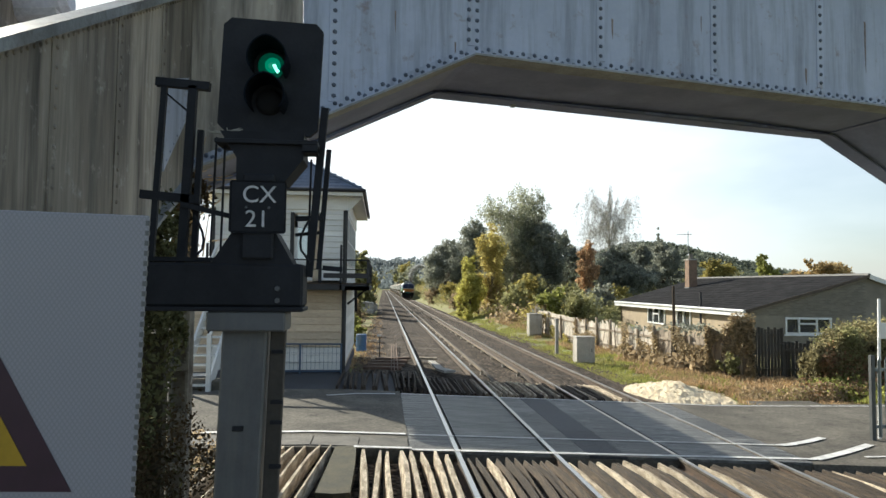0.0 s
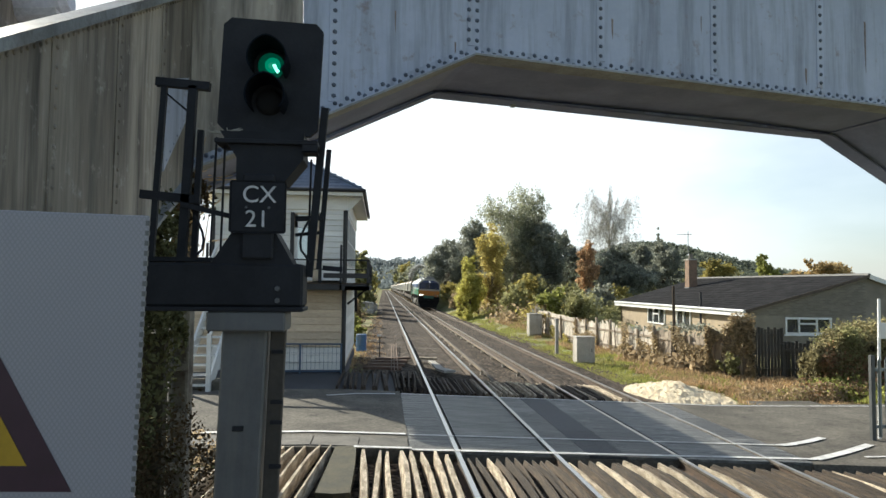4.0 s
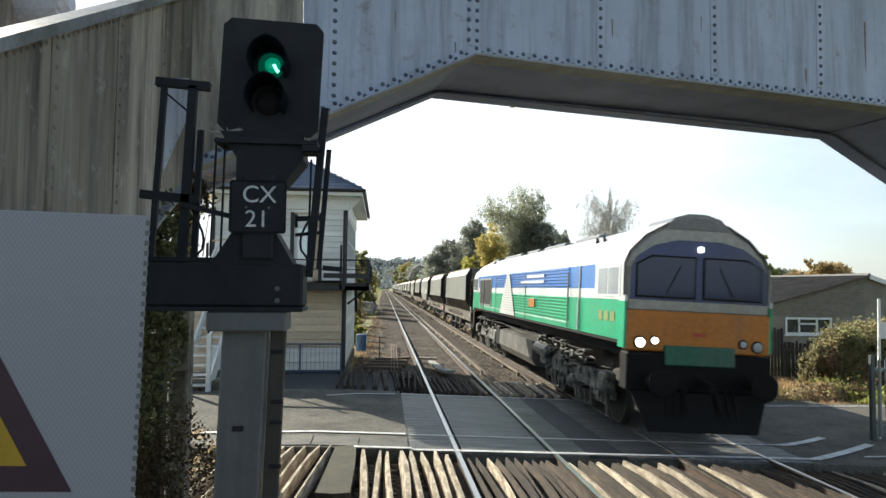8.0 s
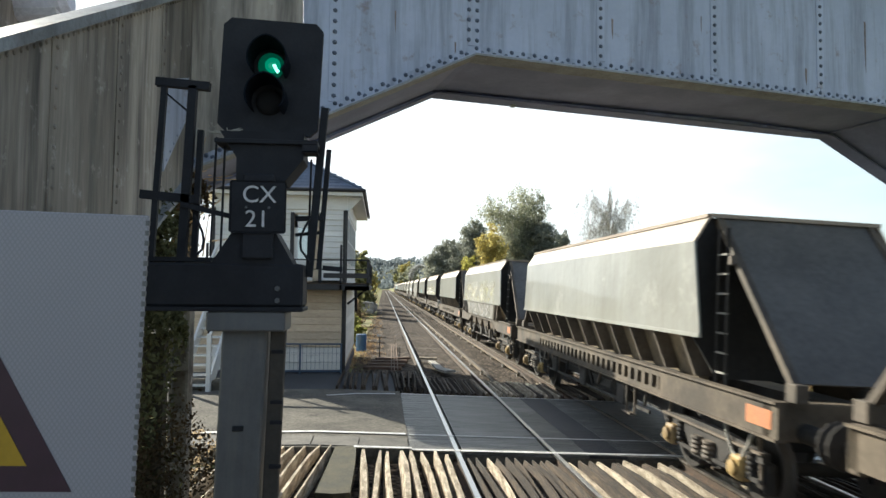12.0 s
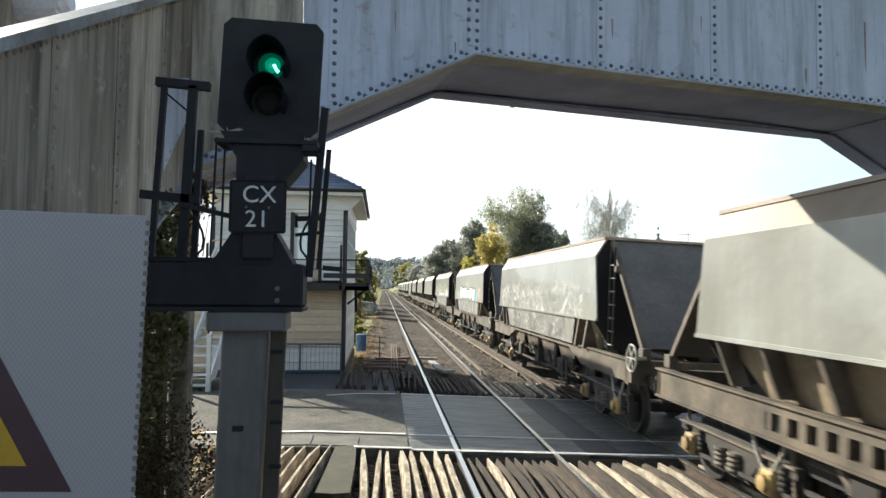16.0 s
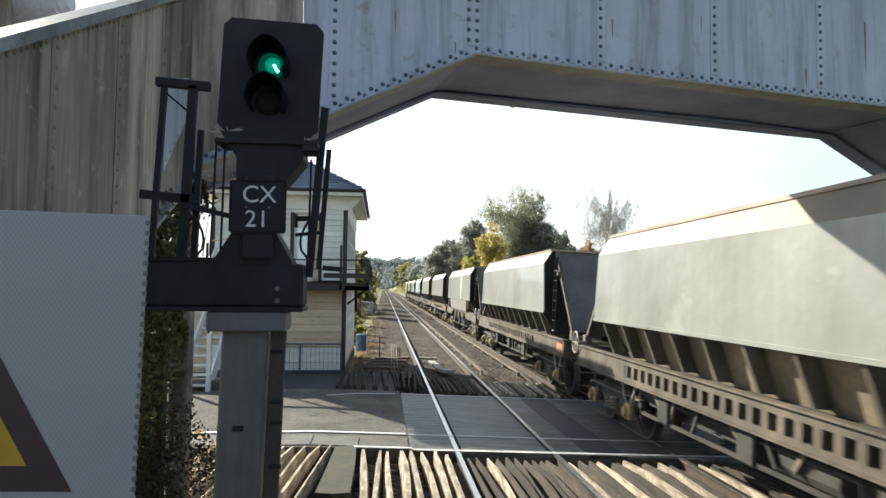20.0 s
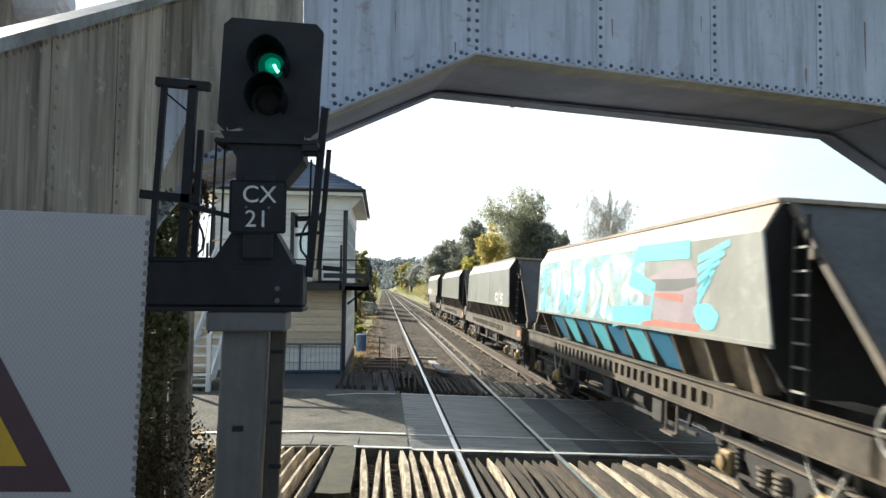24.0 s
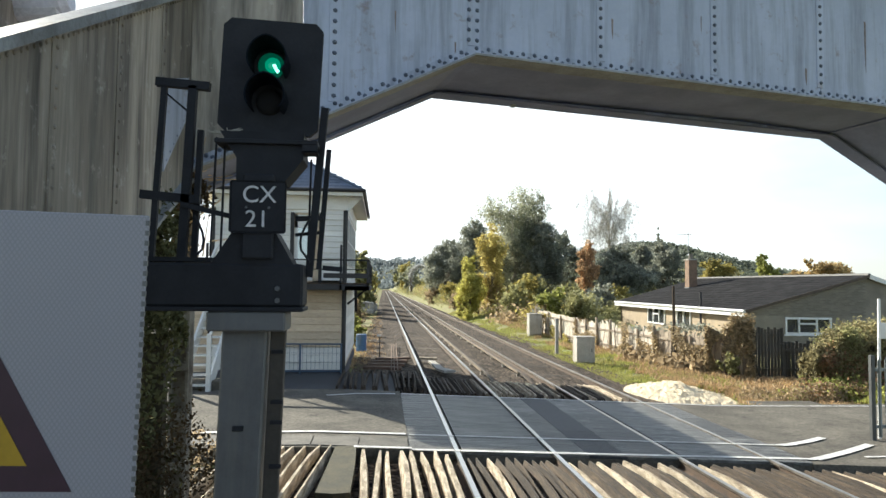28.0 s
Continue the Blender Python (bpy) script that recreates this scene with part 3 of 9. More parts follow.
guard("trespass_guard", "sun-bleached timber guard boards beside the road edge", steps(-2.02, -0.8, 0.172), 6.9, 10.22, 0.06, 1.0, 0.05, 1, 0.018, 0.9)
guard("trespass_guard", "sun-bleached timber guard boards outside the near rail", steps(-0.18, 1.0, 0.166), 7.0, 10.15, 0.0, 0.97, 0.03, 2, 0.025, 1.0)
guard("trespass_guard", "brown timber guard boards between the near rails", steps(1.34, 2.6, 0.13), 7.0, 10.05, 0.0, 0.16, -0.01, 3, 0.019)
guard("trespass_guard", "pale and brown guard boards between the two tracks", steps(2.8, 4.5, 0.155), 6.8, 10.05, 0.0, 0.42, 0.0, 4, 0.024, 0.9)
guard("trespass_guard", "brown timber guard boards between the far rails", steps(4.8, 6.02, 0.14), 6.6, 10.0, 0.0, 0.25, 0.0, 5)
guard("trespass_guard", "brown timber guard boards outside the far rail", steps(6.3, 8.2, 0.16), 6.6, 10.0, 0.0, 0.06, -0.02, 6)
guard("trespass_guard", "dark creosoted guard boards beyond the road by the signal box", steps(-0.95, 1.05, 0.13), 16.0, 19.4, 0.0, 0.0, 0.06, 7)
guard("trespass_guard", "dark creosoted guard boards between the near rails beyond the road", steps(1.32, 2.56, 0.12), 16.0, 18.9, 0.0, 0.05, 0.0, 8)
guard("trespass_guard", "weathered guard boards between the tracks beyond the road", steps(2.85, 4.45, 0.14), 16.0, 18.6, 0.0, 0.55, 0.0, 9)
guard("trespass_guard", "weathered guard boards between the far rails beyond the road", steps(4.8, 6.0, 0.14), 16.0, 18.6, 0.0, 0.35, 0.0, 10)
bm = Mesh().prism([(-0.71, 8.02, 0.0), (-0.5, 7.97, 0.0), (-0.31, 8.0, 0.0), (-0.3, 9.2, 0.0), (-0.32, 10.33, 0.0), (-0.62, 10.36, 0.0), (-0.66, 9.2, 0.0)], (0, 0, 0.085))
single("walk_board", bm, mat("mossy_walk_board", (0.085, 0.075, 0.042), (0.04, 0.037, 0.022), rough=0.9, scale=4, fine=30, bump=0.6, grain=0.8), "mossy brown boarded walkway between the timber guards", "walkway board")

# ---- platform end under the camera ----
bm = Mesh().box(-9, -0.05, -40, 4.75, -0.3, 0.94, 0.02)
single("platform", bm, M["platform"], "tarmac railway platform ending before the crossing", "platform", kind="structure")
bm = Mesh().box(-0.45, 0.02, -40, 4.78, 0.94, 1.0, 0.015)
single("platform_coping", bm, M["concrete"], "pale concrete coping along the platform edge", "platform coping", kind="structure")


# ---- riveted steel footbridge ----
BRIDGE = Matrix.Translation((0.92, 7.0, 0)) @ pose(0, 0, 0, 0, 0, 11.3)


def soffit(s):
    """Height of the girder's lower edge along the span."""
    if s < 0:
        return 4.86 + s * 0.5
    if s > 6.02:
        return 4.83 - (s - 6.02) * 0.48
    return 4.86 - s * 0.005


def girder_top(s):
    return 6.25 if s > -1.44 else 6.25 + (s + 1.44) * 0.72


def rivet(bm, p, n, r=0.025):
    """A domed rivet head at p, standing out along n."""
    n = Vector(n).normalized()
    u = n.orthogonal().normalized()
    t = n.cross(u)
    p = Vector(p)
    vs = [p + (u * math.cos(a) + t * math.sin(a)) * r for a in [k * math.pi / 3 for k in range(6)]]
    vs += [p + n * r * 0.6 + (u * math.cos(a) + t * math.sin(a)) * r * 0.65 for a in [k * math.pi / 3 for k in range(6)]]
    vs.append(p + n * r * 0.85)
    fs = [(i, (i + 1) % 6, 6 + (i + 1) % 6, 6 + i) for i in range(6)] + [(6 + i, 6 + (i + 1) % 6, 12) for i in range(6)]
    bm.add(vs, fs)


bridge = thing("footbridge", BRIDGE, "grey riveted steel plate-girder footbridge over both tracks", "footbridge")
JOINTS = [-2.76, -1.75, -1.44, 0.0, 1.5, 3.0, 4.55, 6.14, 7.6, 9.0]


def girder(d, out):
    """One plate girder; out is -1 for the face towards the platform end."""
    face = d + out * 0.012
    for a, b in zip(JOINTS[:-1], JOINTS[1:]):
        bm = Mesh()
        bm.prism([(a + 0.003, d, soffit(a)), (b - 0.003, d, soffit(b)), (b - 0.003, d, girder_top(b)), (a + 0.003, d, girder_top(a))], (0, out * 0.012, 0))
        part("web_plate", bm, M["bridge_old"] if b < -1.5 and out < 0 else M["bridge"], bridge)
    riv = Mesh()
    for s in JOINTS[2:-1]:
        bm = Mesh().box(s - 0.055, s + 0.055, face, face + out * 0.009, soffit(s) + 0.11, girder_top(s) - 0.1, 0.003)
        part("joint_strip", bm, M["bridge"], bridge)
        for o in ((-0.045, 0.045) if s == 0.0 else (0.0,)):
            z = soffit(s) + 0.17
            while z < girder_top(s) - 0.1:
                rivet(riv, (s + o, face + out * 0.009, z), (0, out, 0))
                z += 0.107
    for a, b in ((JOINTS[0], 0.0), (0.0, 6.14), (6.14, JOINTS[-1])):
        bm = Mesh()
        za, zb = soffit(a), soffit(b)
        sec = [(0.0, 0.0), (out * 0.10, 0.0), (out * 0.10, 0.014), (out * 0.016, 0.014), (out * 0.016, 0.105), (0.0, 0.105)]
        vs = [(s, face + e, z + h) for s, z in ((a, za), (b, zb)) for e, h in sec]
        n = 6
        bm.add(vs, [(i, (i + 1) % n, n + (i + 1) % n, n + i) for i in range(n)] + [tuple(range(n - 1, -1, -1)), tuple(range(n, 2 * n))])
        part("flange_angle", bm, M["bridge"], bridge)
        bm = Mesh()
        bm.add([(s, face + e, z - 0.002 - h) for s, z in ((a, za), (b, zb)) for e, h in ((-out * 0.14, 0), (out * 0.125, 0), (out * 0.125, 0.022), (-out * 0.14, 0.022))],
               [(0, 1, 5, 4), (1, 2, 6, 5), (2, 3, 7, 6), (3, 0, 4, 7), (3, 2, 1, 0), (4, 5, 6, 7)])
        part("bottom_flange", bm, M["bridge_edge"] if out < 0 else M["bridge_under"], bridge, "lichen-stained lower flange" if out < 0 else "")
        ln = math.hypot(b - a, zb - za)
        k, row = 0, 0
        while k * 0.066 < ln - 0.05:
            f = (0.04 + k * 0.066) / ln
            s = a + (b - a) * f
            rivet(riv, (s, face + out * 0.016, za + (zb - za) * f + (0.04 if k % 2 else 0.085)), (0, out, 0))
            k += 1
    part("riveting", riv, M["bridge_rivet"], bridge)["kind"] = "stuff"
    bm = Mesh().box(-1.44, 9.0, d - 0.09, d + 0.09, 6.25, 6.33, 0.01)
    part("top_rail", bm, M["bridge"], bridge)


girder(0.0, -1)
girder(1.46, 1)
# rust runs below leaking rivets
RUNS = ((1.65, 5.23, 5.46, 0.03), (4.33, 4.96, 5.17, 0.04), (5.27, 5.2, 5.87, 0.035), (-0.19, 4.77, 4.99, 0.02), (2.82, 5.43, 5.64, 0.015), (-0.83, 5.01, 5.24, 0.02), (6.02, 5.0, 5.35, 0.025))
for s, z0, z1, w in RUNS:
    part("rust_run", Mesh().prism([(s - w * 0.45, -0.0125, z1), (s + w * 0.4, -0.0125, z1), (s + w * 0.3, -0.0125, z0 + (z1 - z0) * 0.3), (s + w * 0.1, -0.0125, z0), (s - w * 0.3, -0.0125, z0 + (z1 - z0) * 0.4)], (0, -0.002, 0)), M["rust_run"], bridge, "brown rust run")
# deck plates and cross beams between the girders
for a, b in zip(JOINTS[:-1], JOINTS[1:]):
    bm = Mesh()
    vs = [(s, d, soffit(s) + h) for h in (0.03, 0.055) for s in (a, b) for d in (0.02, 1.44)]
    bm.add(vs, [(0, 1, 3, 2), (4, 6, 7, 5), (0, 4, 5, 1), (2, 3, 7, 6), (0, 2, 6, 4), (1, 5, 7, 3)])
    part("deck_plate", bm, M["bridge_under"], bridge, "underside plate in a shade-toned dark blue")
for s in (0.0, 6.14):
    bm = Mesh().box(s - 0.05, s + 0.05, 0.02, 1.44, soffit(s) + 0.01, soffit(s) + 0.03, 0.006)
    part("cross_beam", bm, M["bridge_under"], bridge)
for s in (1.05, 3.6, 5.75):
    part("drip_bracket", Mesh().box(s, s + 0.07, 1.48, 1.56, soffit(s) - 0.06, soffit(s), 0.008), M["bridge_edge"], bridge)

# stair from the platform up to the deck: side girder, treads, column
stair = thing("bridge_stair", (-1.8, 0, 0), "weathered brown-grey steel stair climbing to the footbridge", "stair")
SLOPE = 0.52


def stair_top(y):
    return 5.24 + (y - 6.55) * SLOPE


ys = [1.2, 2.05, 2.95, 3.85, 4.75, 5.65, 6.47]
for side, x in ((0, 0.0), (1, -1.45)):
    for a, b in zip(ys[:-1], ys[1:]):
        bm = Mesh()
        bm.prism([(x, a + 0.003, stair_top(a) - 1.75), (x, b - 0.003, stair_top(b) - 1.75), (x, b - 0.003, stair_top(b)), (x, a + 0.003, stair_top(a))], (0.012 if side == 0 else -0.012, 0, 0))
        part("stair_web_plate", bm, M["bridge_old"], stair)
    bm = Mesh()
    o = 1 if side == 0 else -1
    bm.bar((x + o * 0.02, ys[0], stair_top(ys[0]) + 0.03), (x + o * 0.02, ys[-1], stair_top(ys[-1]) + 0.03), 0.15, 0.06)
    part("stair_top_rail", bm, M["stair_cap"], stair, "pale blue-grey stained capping of the stair side")
    bm = Mesh().bar((x + o * 0.04, ys[0], stair_top(ys[0]) - 1.75), (x + o * 0.04, ys[-1], stair_top(ys[-1]) - 1.75), 0.11, 0.03)
    part("stair_bottom_flange", bm, M["bridge_edge"], stair)
    if side == 0:
        riv = Mesh()
        for y in ys[1:]:
            bm = Mesh().box(x + 0.012, x + 0.02, y - 0.05, y + 0.05, stair_top(y) - 1.72, stair_top(y) - 0.05, 0.002)
            part("joint_strip", bm, M["bridge_old"], stair)
            k = 0
            while k * 0.11 < 1.6:
                rivet(riv, (x + 0.02, y, stair_top(y) - 0.1 - k * 0.11), (1, 0, 0), 0.016)
                k += 1
        y = ys[0]
        while y < ys[-1]:
            rivet(riv, (x + 0.012, y, stair_top(y) - 0.055), (1, 0, 0), 0.014)
            y += 0.062
        part("riveting", riv, M["bridge_old"], stair)["kind"] = "stuff"
for k in range(17):
    y = 1.4 + 0.3 * k
    part("tread", Mesh().box(-1.44, -0.01, y, y + 0.3, stair_top(y) - 1.35, stair_top(y) - 1.31), M["bridge_under"], stair)
column_mat = mat("flaking_grey_column", (0.22, 0.21, 0.18), (0.08, 0.073, 0.06), rough=0.75, scale=4, fine=25, bump=0.3, spots=((0.62, 0.6, 0.55), 0.7, 7.0))
for x, y in ((-1.84, 6.62), (-1.55, 8.25), (-3.3, 6.6)):
    t = thing("bridge_column", (x, y, 0), "flaking grey iron column carrying the footbridge", "column", "footbridge columns")
    bm = Mesh().box(-0.085, 0.085, -0.012, 0.012, 0, 3.47).box(-0.085, -0.063, -0.085, 0.085, 0, 3.47).box(0.063, 0.085, -0.085, 0.085, 0, 3.47)
    part("shaft", bm, column_mat, t)
    part("base_plate", Mesh().box(-0.2, 0.2, -0.2, 0.2, -0.3, 0.12, 0.02), M["concrete"], t)
    for k in range(7):
        part("batten", Mesh().box(-0.087, 0.087, -0.09, -0.084, 0.3 + 0.45 * k, 0.37 + 0.45 * k), column_mat, t)
for s, d in ((8.7, 0.05), (8.7, 1.41)):
    p = BRIDGE @ Vector((s, d, 0))
    t = thing("bridge_column", (p.x, p.y, -0.3), "grey iron column carrying the far end of the footbridge", "column", "footbridge columns")
    part("shaft", Mesh().box(-0.1, 0.1, -0.1, 0.1, 0, 3.9, 0.01), column_mat, t)
    part("base_plate", Mesh().box(-0.22, 0.22, -0.22, 0.22, -0.2, 0.12, 0.02), M["concrete"], t)
# gusset that ties the stair to the span
bm = Mesh().prism([(-1.76, 5.62, 3.35), (-1.76, 6.25, 3.95), (-1.76, 6.25, 4.3), (-1.76, 5.62, 4.1)], (0.014, 0, 0))
for k in range(7):
    rivet(bm, (-1.746, 5.67 + 0.09 * k, 3.45 + 0.086 * k), (1, 0, 0), 0.014)
single("gusset_plate", bm, M["bridge"], "pale grey riveted gusset plate on the stair side", "gusset plate")

# ---- colour light signal ----
SY = 4.2
sig = thing("railway_signal", (0, SY, 0), "black two-aspect railway signal showing green, on a grey post", "signal")
bk = M["black_metal"]


def cut_plate(bm, x0, x1, z0, z1, y0, y1, c):
    pts = [(x0 + c, y0, z0), (x1 - c, y0, z0), (x1, y0, z0 + c), (x1, y0, z1 - c), (x1 - c, y0, z1), (x0 + c, y0, z1), (x0, y0, z1 - c), (x0, y0, z0 + c)]
    return bm.prism(pts, (0, y1 - y0, 0))


HEAD = Matrix.Translation((-0.685, 0, 3.715)) @ pose(0, 0, 0, 0, 2.2, 0)
ob = part("backboard", cut_plate(Mesh(), -0.30, 0.30, -0.35, 0.35, -0.02, 0.02, 0.045), bk, sig)
ob.matrix_basis = HEAD
ob = part("head_case", Mesh().box(-0.17, 0.17, 0.02, 0.3, -0.3, 0.3, 0.02), bk, sig)
ob.matrix_basis = HEAD
lens_green = mat("lit_green_lens", (0.006, 0.06, 0.04), (0.005, 0.05, 0.03), rough=0.15, rnd=0, bump=0, glow=((0.01, 0.5, 0.28), 0.05))
lens_core = mat("lit_green_core", (0.012, 0.16, 0.09), (0.009, 0.13, 0.07), rough=0.2, rnd=0, bump=0, glow=((0.01, 0.55, 0.3), 0.22))
lens_hot = mat("lit_lamp_spot", (0.3, 0.9, 0.7), (0.3, 0.9, 0.7), rough=0.2, rnd=0, bump=0, glow=((0.25, 1.0, 0.68), 1.7))
lens_dark = mat("unlit_lens", (0.008, 0.008, 0.009), (0.006, 0.006, 0.007), rough=0.9, rnd=0, bump=0)
hood_mat = mat("matt_black_hood", (0.010, 0.013, 0.019), rough=0.95, rnd=0, bump=0, spec=0.05)
for zc, ml, lit in ((0.065, lens_green, True), (-0.155, lens_dark, False)):
    h = Mesh()
    n, r = 18, 0.115
    vs = []
    for k in range(n + 1):
        a = radians(-38 + (256) * k / n)
        for yy, rr in ((-0.02, r), (-0.26 + 0.05 * abs(math.cos(a)), r * 1.02), (-0.26 + 0.05 * abs(math.cos(a)), r * 1.02 - 0.008), (-0.02, r - 0.008)):
            vs.append((rr * math.cos(a), yy, zc + rr * math.sin(a)))
    fs = [(4 * k + i, 4 * k + (i + 1) % 4, 4 * k + 4 + (i + 1) % 4, 4 * k + 4 + i) for k in range(n) for i in range(4)]
    h.add(vs, fs)
    hood = part("hood", h, hood_mat, sig, "long black sun hood")
    hood.matrix_basis = HEAD
    ln = part("lens", Mesh().lathe([(0, 0.082), (0.02, 0.078), (0.035, 0.05), (0.04, 0.01)], (0.0, -0.018, zc), (0, -1, 0), 20), ml, sig, "glowing green lens" if lit else "dark unlit lens", True)
    ln.matrix_basis = HEAD
    if lit:
        core = part("lens_core", Mesh().lathe([(0, 0.048), (0.008, 0.044), (0.012, 0.02)], (0.012, -0.052, zc - 0.002), (0, -1, 0), 20), lens_core, sig, "bright heart of the green lens", True)
        core.matrix_basis = HEAD
        sp = Mesh().prism([(0.012, -0.066, zc - 0.005), (0.03, -0.066, zc + 0.004), (0.042, -0.066, zc - 0.022), (0.058, -0.066, zc - 0.04), (0.042, -0.066, zc - 0.054), (0.03, -0.066, zc - 0.035)], (0, -0.003, 0))
        s2 = part("lamp_spot", sp, lens_hot, sig, "bright lamp spot in the green lens")
        s2.matrix_basis = HEAD
part("neck", Mesh().prism([(-0.86, -0.1, 3.06), (-0.58, -0.1, 3.06), (-0.47, -0.1, 3.2), (-0.47, -0.1, 3.36), (-0.96, -0.1, 3.36), (-0.86, -0.1, 3.2)], (0, 0.25, 0)), bk, sig)
plate = part("number_plate", Mesh().box(-0.882, -0.557, -0.16, -0.15, 2.75, 3.057, 0.012), bk, sig, "black identification plate with white characters")
wl_mat = mat("white_plate_lettering", (0.75, 0.75, 0.76), rough=0.5, rnd=0, bump=0)


def lettering(text, size, m, parent, material, name="lettering"):
    cu = bpy.data.curves.new(name, 'FONT')
    cu.body, cu.size, cu.extrude, cu.align_x, cu.align_y = text, size, 0.002, 'CENTER', 'CENTER'
    cu.materials.append(material)
    tmp = bpy.data.objects.new(name, cu)
    scene.collection.objects.link(tmp)
    bpy.context.view_layer.update()
    me = bpy.data.meshes.new_from_object(tmp.evaluated_get(bpy.context.evaluated_depsgraph_get()))
    bpy.data.objects.remove(tmp)
    ob = part(name, me, material, parent)
    ob.matrix_basis = m
    return ob


lettering("CX", 0.14, pose(-0.711, -0.164, 2.972, 90, 0, 0), sig, wl_mat)
lettering("21", 0.14, pose(-0.722, -0.164, 2.829, 90, 0, 0), sig, wl_mat)
for dx in (-0.8, -0.67):
    part("plate_bolt", Mesh().lathe([(0, 0.008), (0.006, 0.006)], (dx + 0.015, -0.16, 2.9), (0, -1, 0), 6), M["grey_galv"], sig)
part("plate_stem", Mesh().box(-0.81, -0.63, -0.15, 0.1, 2.6, 3.1, 0.01), bk, sig)
part("head_shelf", Mesh().box(-0.985, -0.385, -0.13, 0.13, 3.283, 3.31, 0.004), bk, sig, "flat shelf under the signal head")
part("shelf_bracket", Mesh().box(-0.475, -0.385, -0.13, -0.118, 3.238, 3.283).box(-0.475, -0.385, -0.13, 0.0, 3.236, 3.246), bk, sig)
part("flared_foot", Mesh().prism([(-1.0, -0.12, 2.55), (-0.5, -0.12, 2.55), (-0.62, -0.12, 2.76), (-0.87, -0.12, 2.76)], (0, 0.24, 0)), bk, sig)
part("cross_beam", Mesh().box(-1.36, -0.455, -0.13, 0.13, 2.32, 2.575, 0.015), bk, sig)
part("beam_lip", Mesh().box(-1.37, -0.45, -0.15, 0.15, 2.295, 2.32, 0.004), bk, sig)
for k, z in enumerate((2.36, 2.43)):
    part("beam_bolt", Mesh().lathe([(0, 0.017), (0.012, 0.014)], (-0.6, -0.13, z), (0, -1, 0), 6), M["grey_galv"], sig)
part("cap_channel", Mesh().box(-1.0, -0.55, -0.14, 0.14, 2.18, 2.295, 0.01), M["grey_galv"], sig)
post = part("post", Mesh().box(-0.13, 0.13, -0.012, 0.2, -1.35, 0.0, 0.012), M["grey_galv"], sig)
post.matrix_basis = Matrix.Translation((-0.80, -0.02, 2.2)) @ pose(0, 0, 0, 0, 1.6, 0)
p2 = part("cable_duct", Mesh().box(-0.045, 0.045, 0, 0.06, -1.3, 0, 0.006), mat("brown_cable_duct", (0.075, 0.065, 0.052), (0.04, 0.035, 0.029), rough=0.7, fine=30, bump=0.2), sig, "dark brown cable duct")
p2.matrix_basis = Matrix.Translation((-0.61, 0.02, 2.2)) @ pose(0, 0, 0, 0, 1.6, 0)
part("post_tag", Mesh().box(-0.855, -0.79, -0.05, -0.036, 1.59, 1.62, 0.003), bk, sig)
for z in (1.36, 1.62, 1.74, 2.04):
    part("duct_clip", Mesh().box(-0.645, -0.575, -0.004, 0.02, z, z + 0.02), bk, sig)
# maintenance cage beside the head
for a, b, w in (((-1.38, 0.05, 3.68), (-1.06, 0.05, 3.66), 0.05), ((-1.33, 0.05, 3.66), (-1.38, 0.05, 2.55), 0.034), ((-1.16, 0.05, 3.66), (-1.2, 0.05, 2.55), 0.05),
                ((-1.45, 0.05, 2.99), (-1.1, 0.05, 2.96), 0.05), ((-1.2, 0.02, 2.93), (-0.9, 0.02, 2.86), 0.03), ((-0.36, 0.05, 3.55), (-0.44, 0.05, 2.5), 0.045), ((-0.335, 0.1, 3.3), (-0.385, 0.1, 2.55), 0.03), ((-0.445, 0.12, 3.24), (-0.455, 0.12, 2.6), 0.012),
                ((-0.53, 0.08, 2.86), (-0.36, 0.08, 2.87), 0.03), ((-0.53, 0.08, 2.76), (-0.36, 0.08, 2.78), 0.02), ((-1.12, 0.1, 3.4), (-1.14, 0.1, 2.6), 0.035), ((-1.0, 0.0, 3.34), (-1.02, 0.0, 2.62), 0.012),
                ((-0.95, 0.0, 3.3), (-0.96, 0.0, 2.62), 0.012), ((-1.33, 0.05, 3.62), (-1.16, 0.05, 3.48), 0.012), ((-0.36, 0.1, 2.56), (-0.24, 0.1, 2.55), 0.03)):
    part("cage_bar", Mesh().bar(a, b, w, w), bk, sig)
part("cage_floor", Mesh().box(-1.38, -1.0, -0.05, 0.3, 2.585, 2.61), bk, sig)
for sx, x0 in ((1, -1.12), (-1, -0.43)):
    bm = Mesh()
    pts = [(x0 + sx * 0.06 * math.sin(k * 0.52) * (1 if k < 6 else 0.7), 0.0, 2.86 - 0.05 * k * (1 if k < 5 else 0.9)) for k in range(7)]
    bm.tube(pts, 0.008)
    part("cable", bm, bk, sig, "drooping black cable")
bm = Mesh()
for k in range(14):
    bm.rod((-1.0 + random.uniform(-0.05, 0.1), -0.03, 3.36), (-0.95 + random.uniform(-0.1, 0.12), -0.05, 3.34 + random.uniform(0, 0.05)), 0.008, 0.003, n=4)
part("nest_debris", bm, mat("pale_dry_twigs", (0.5, 0.47, 0.4), rough=0.9), sig, "pale debris caught under the head")

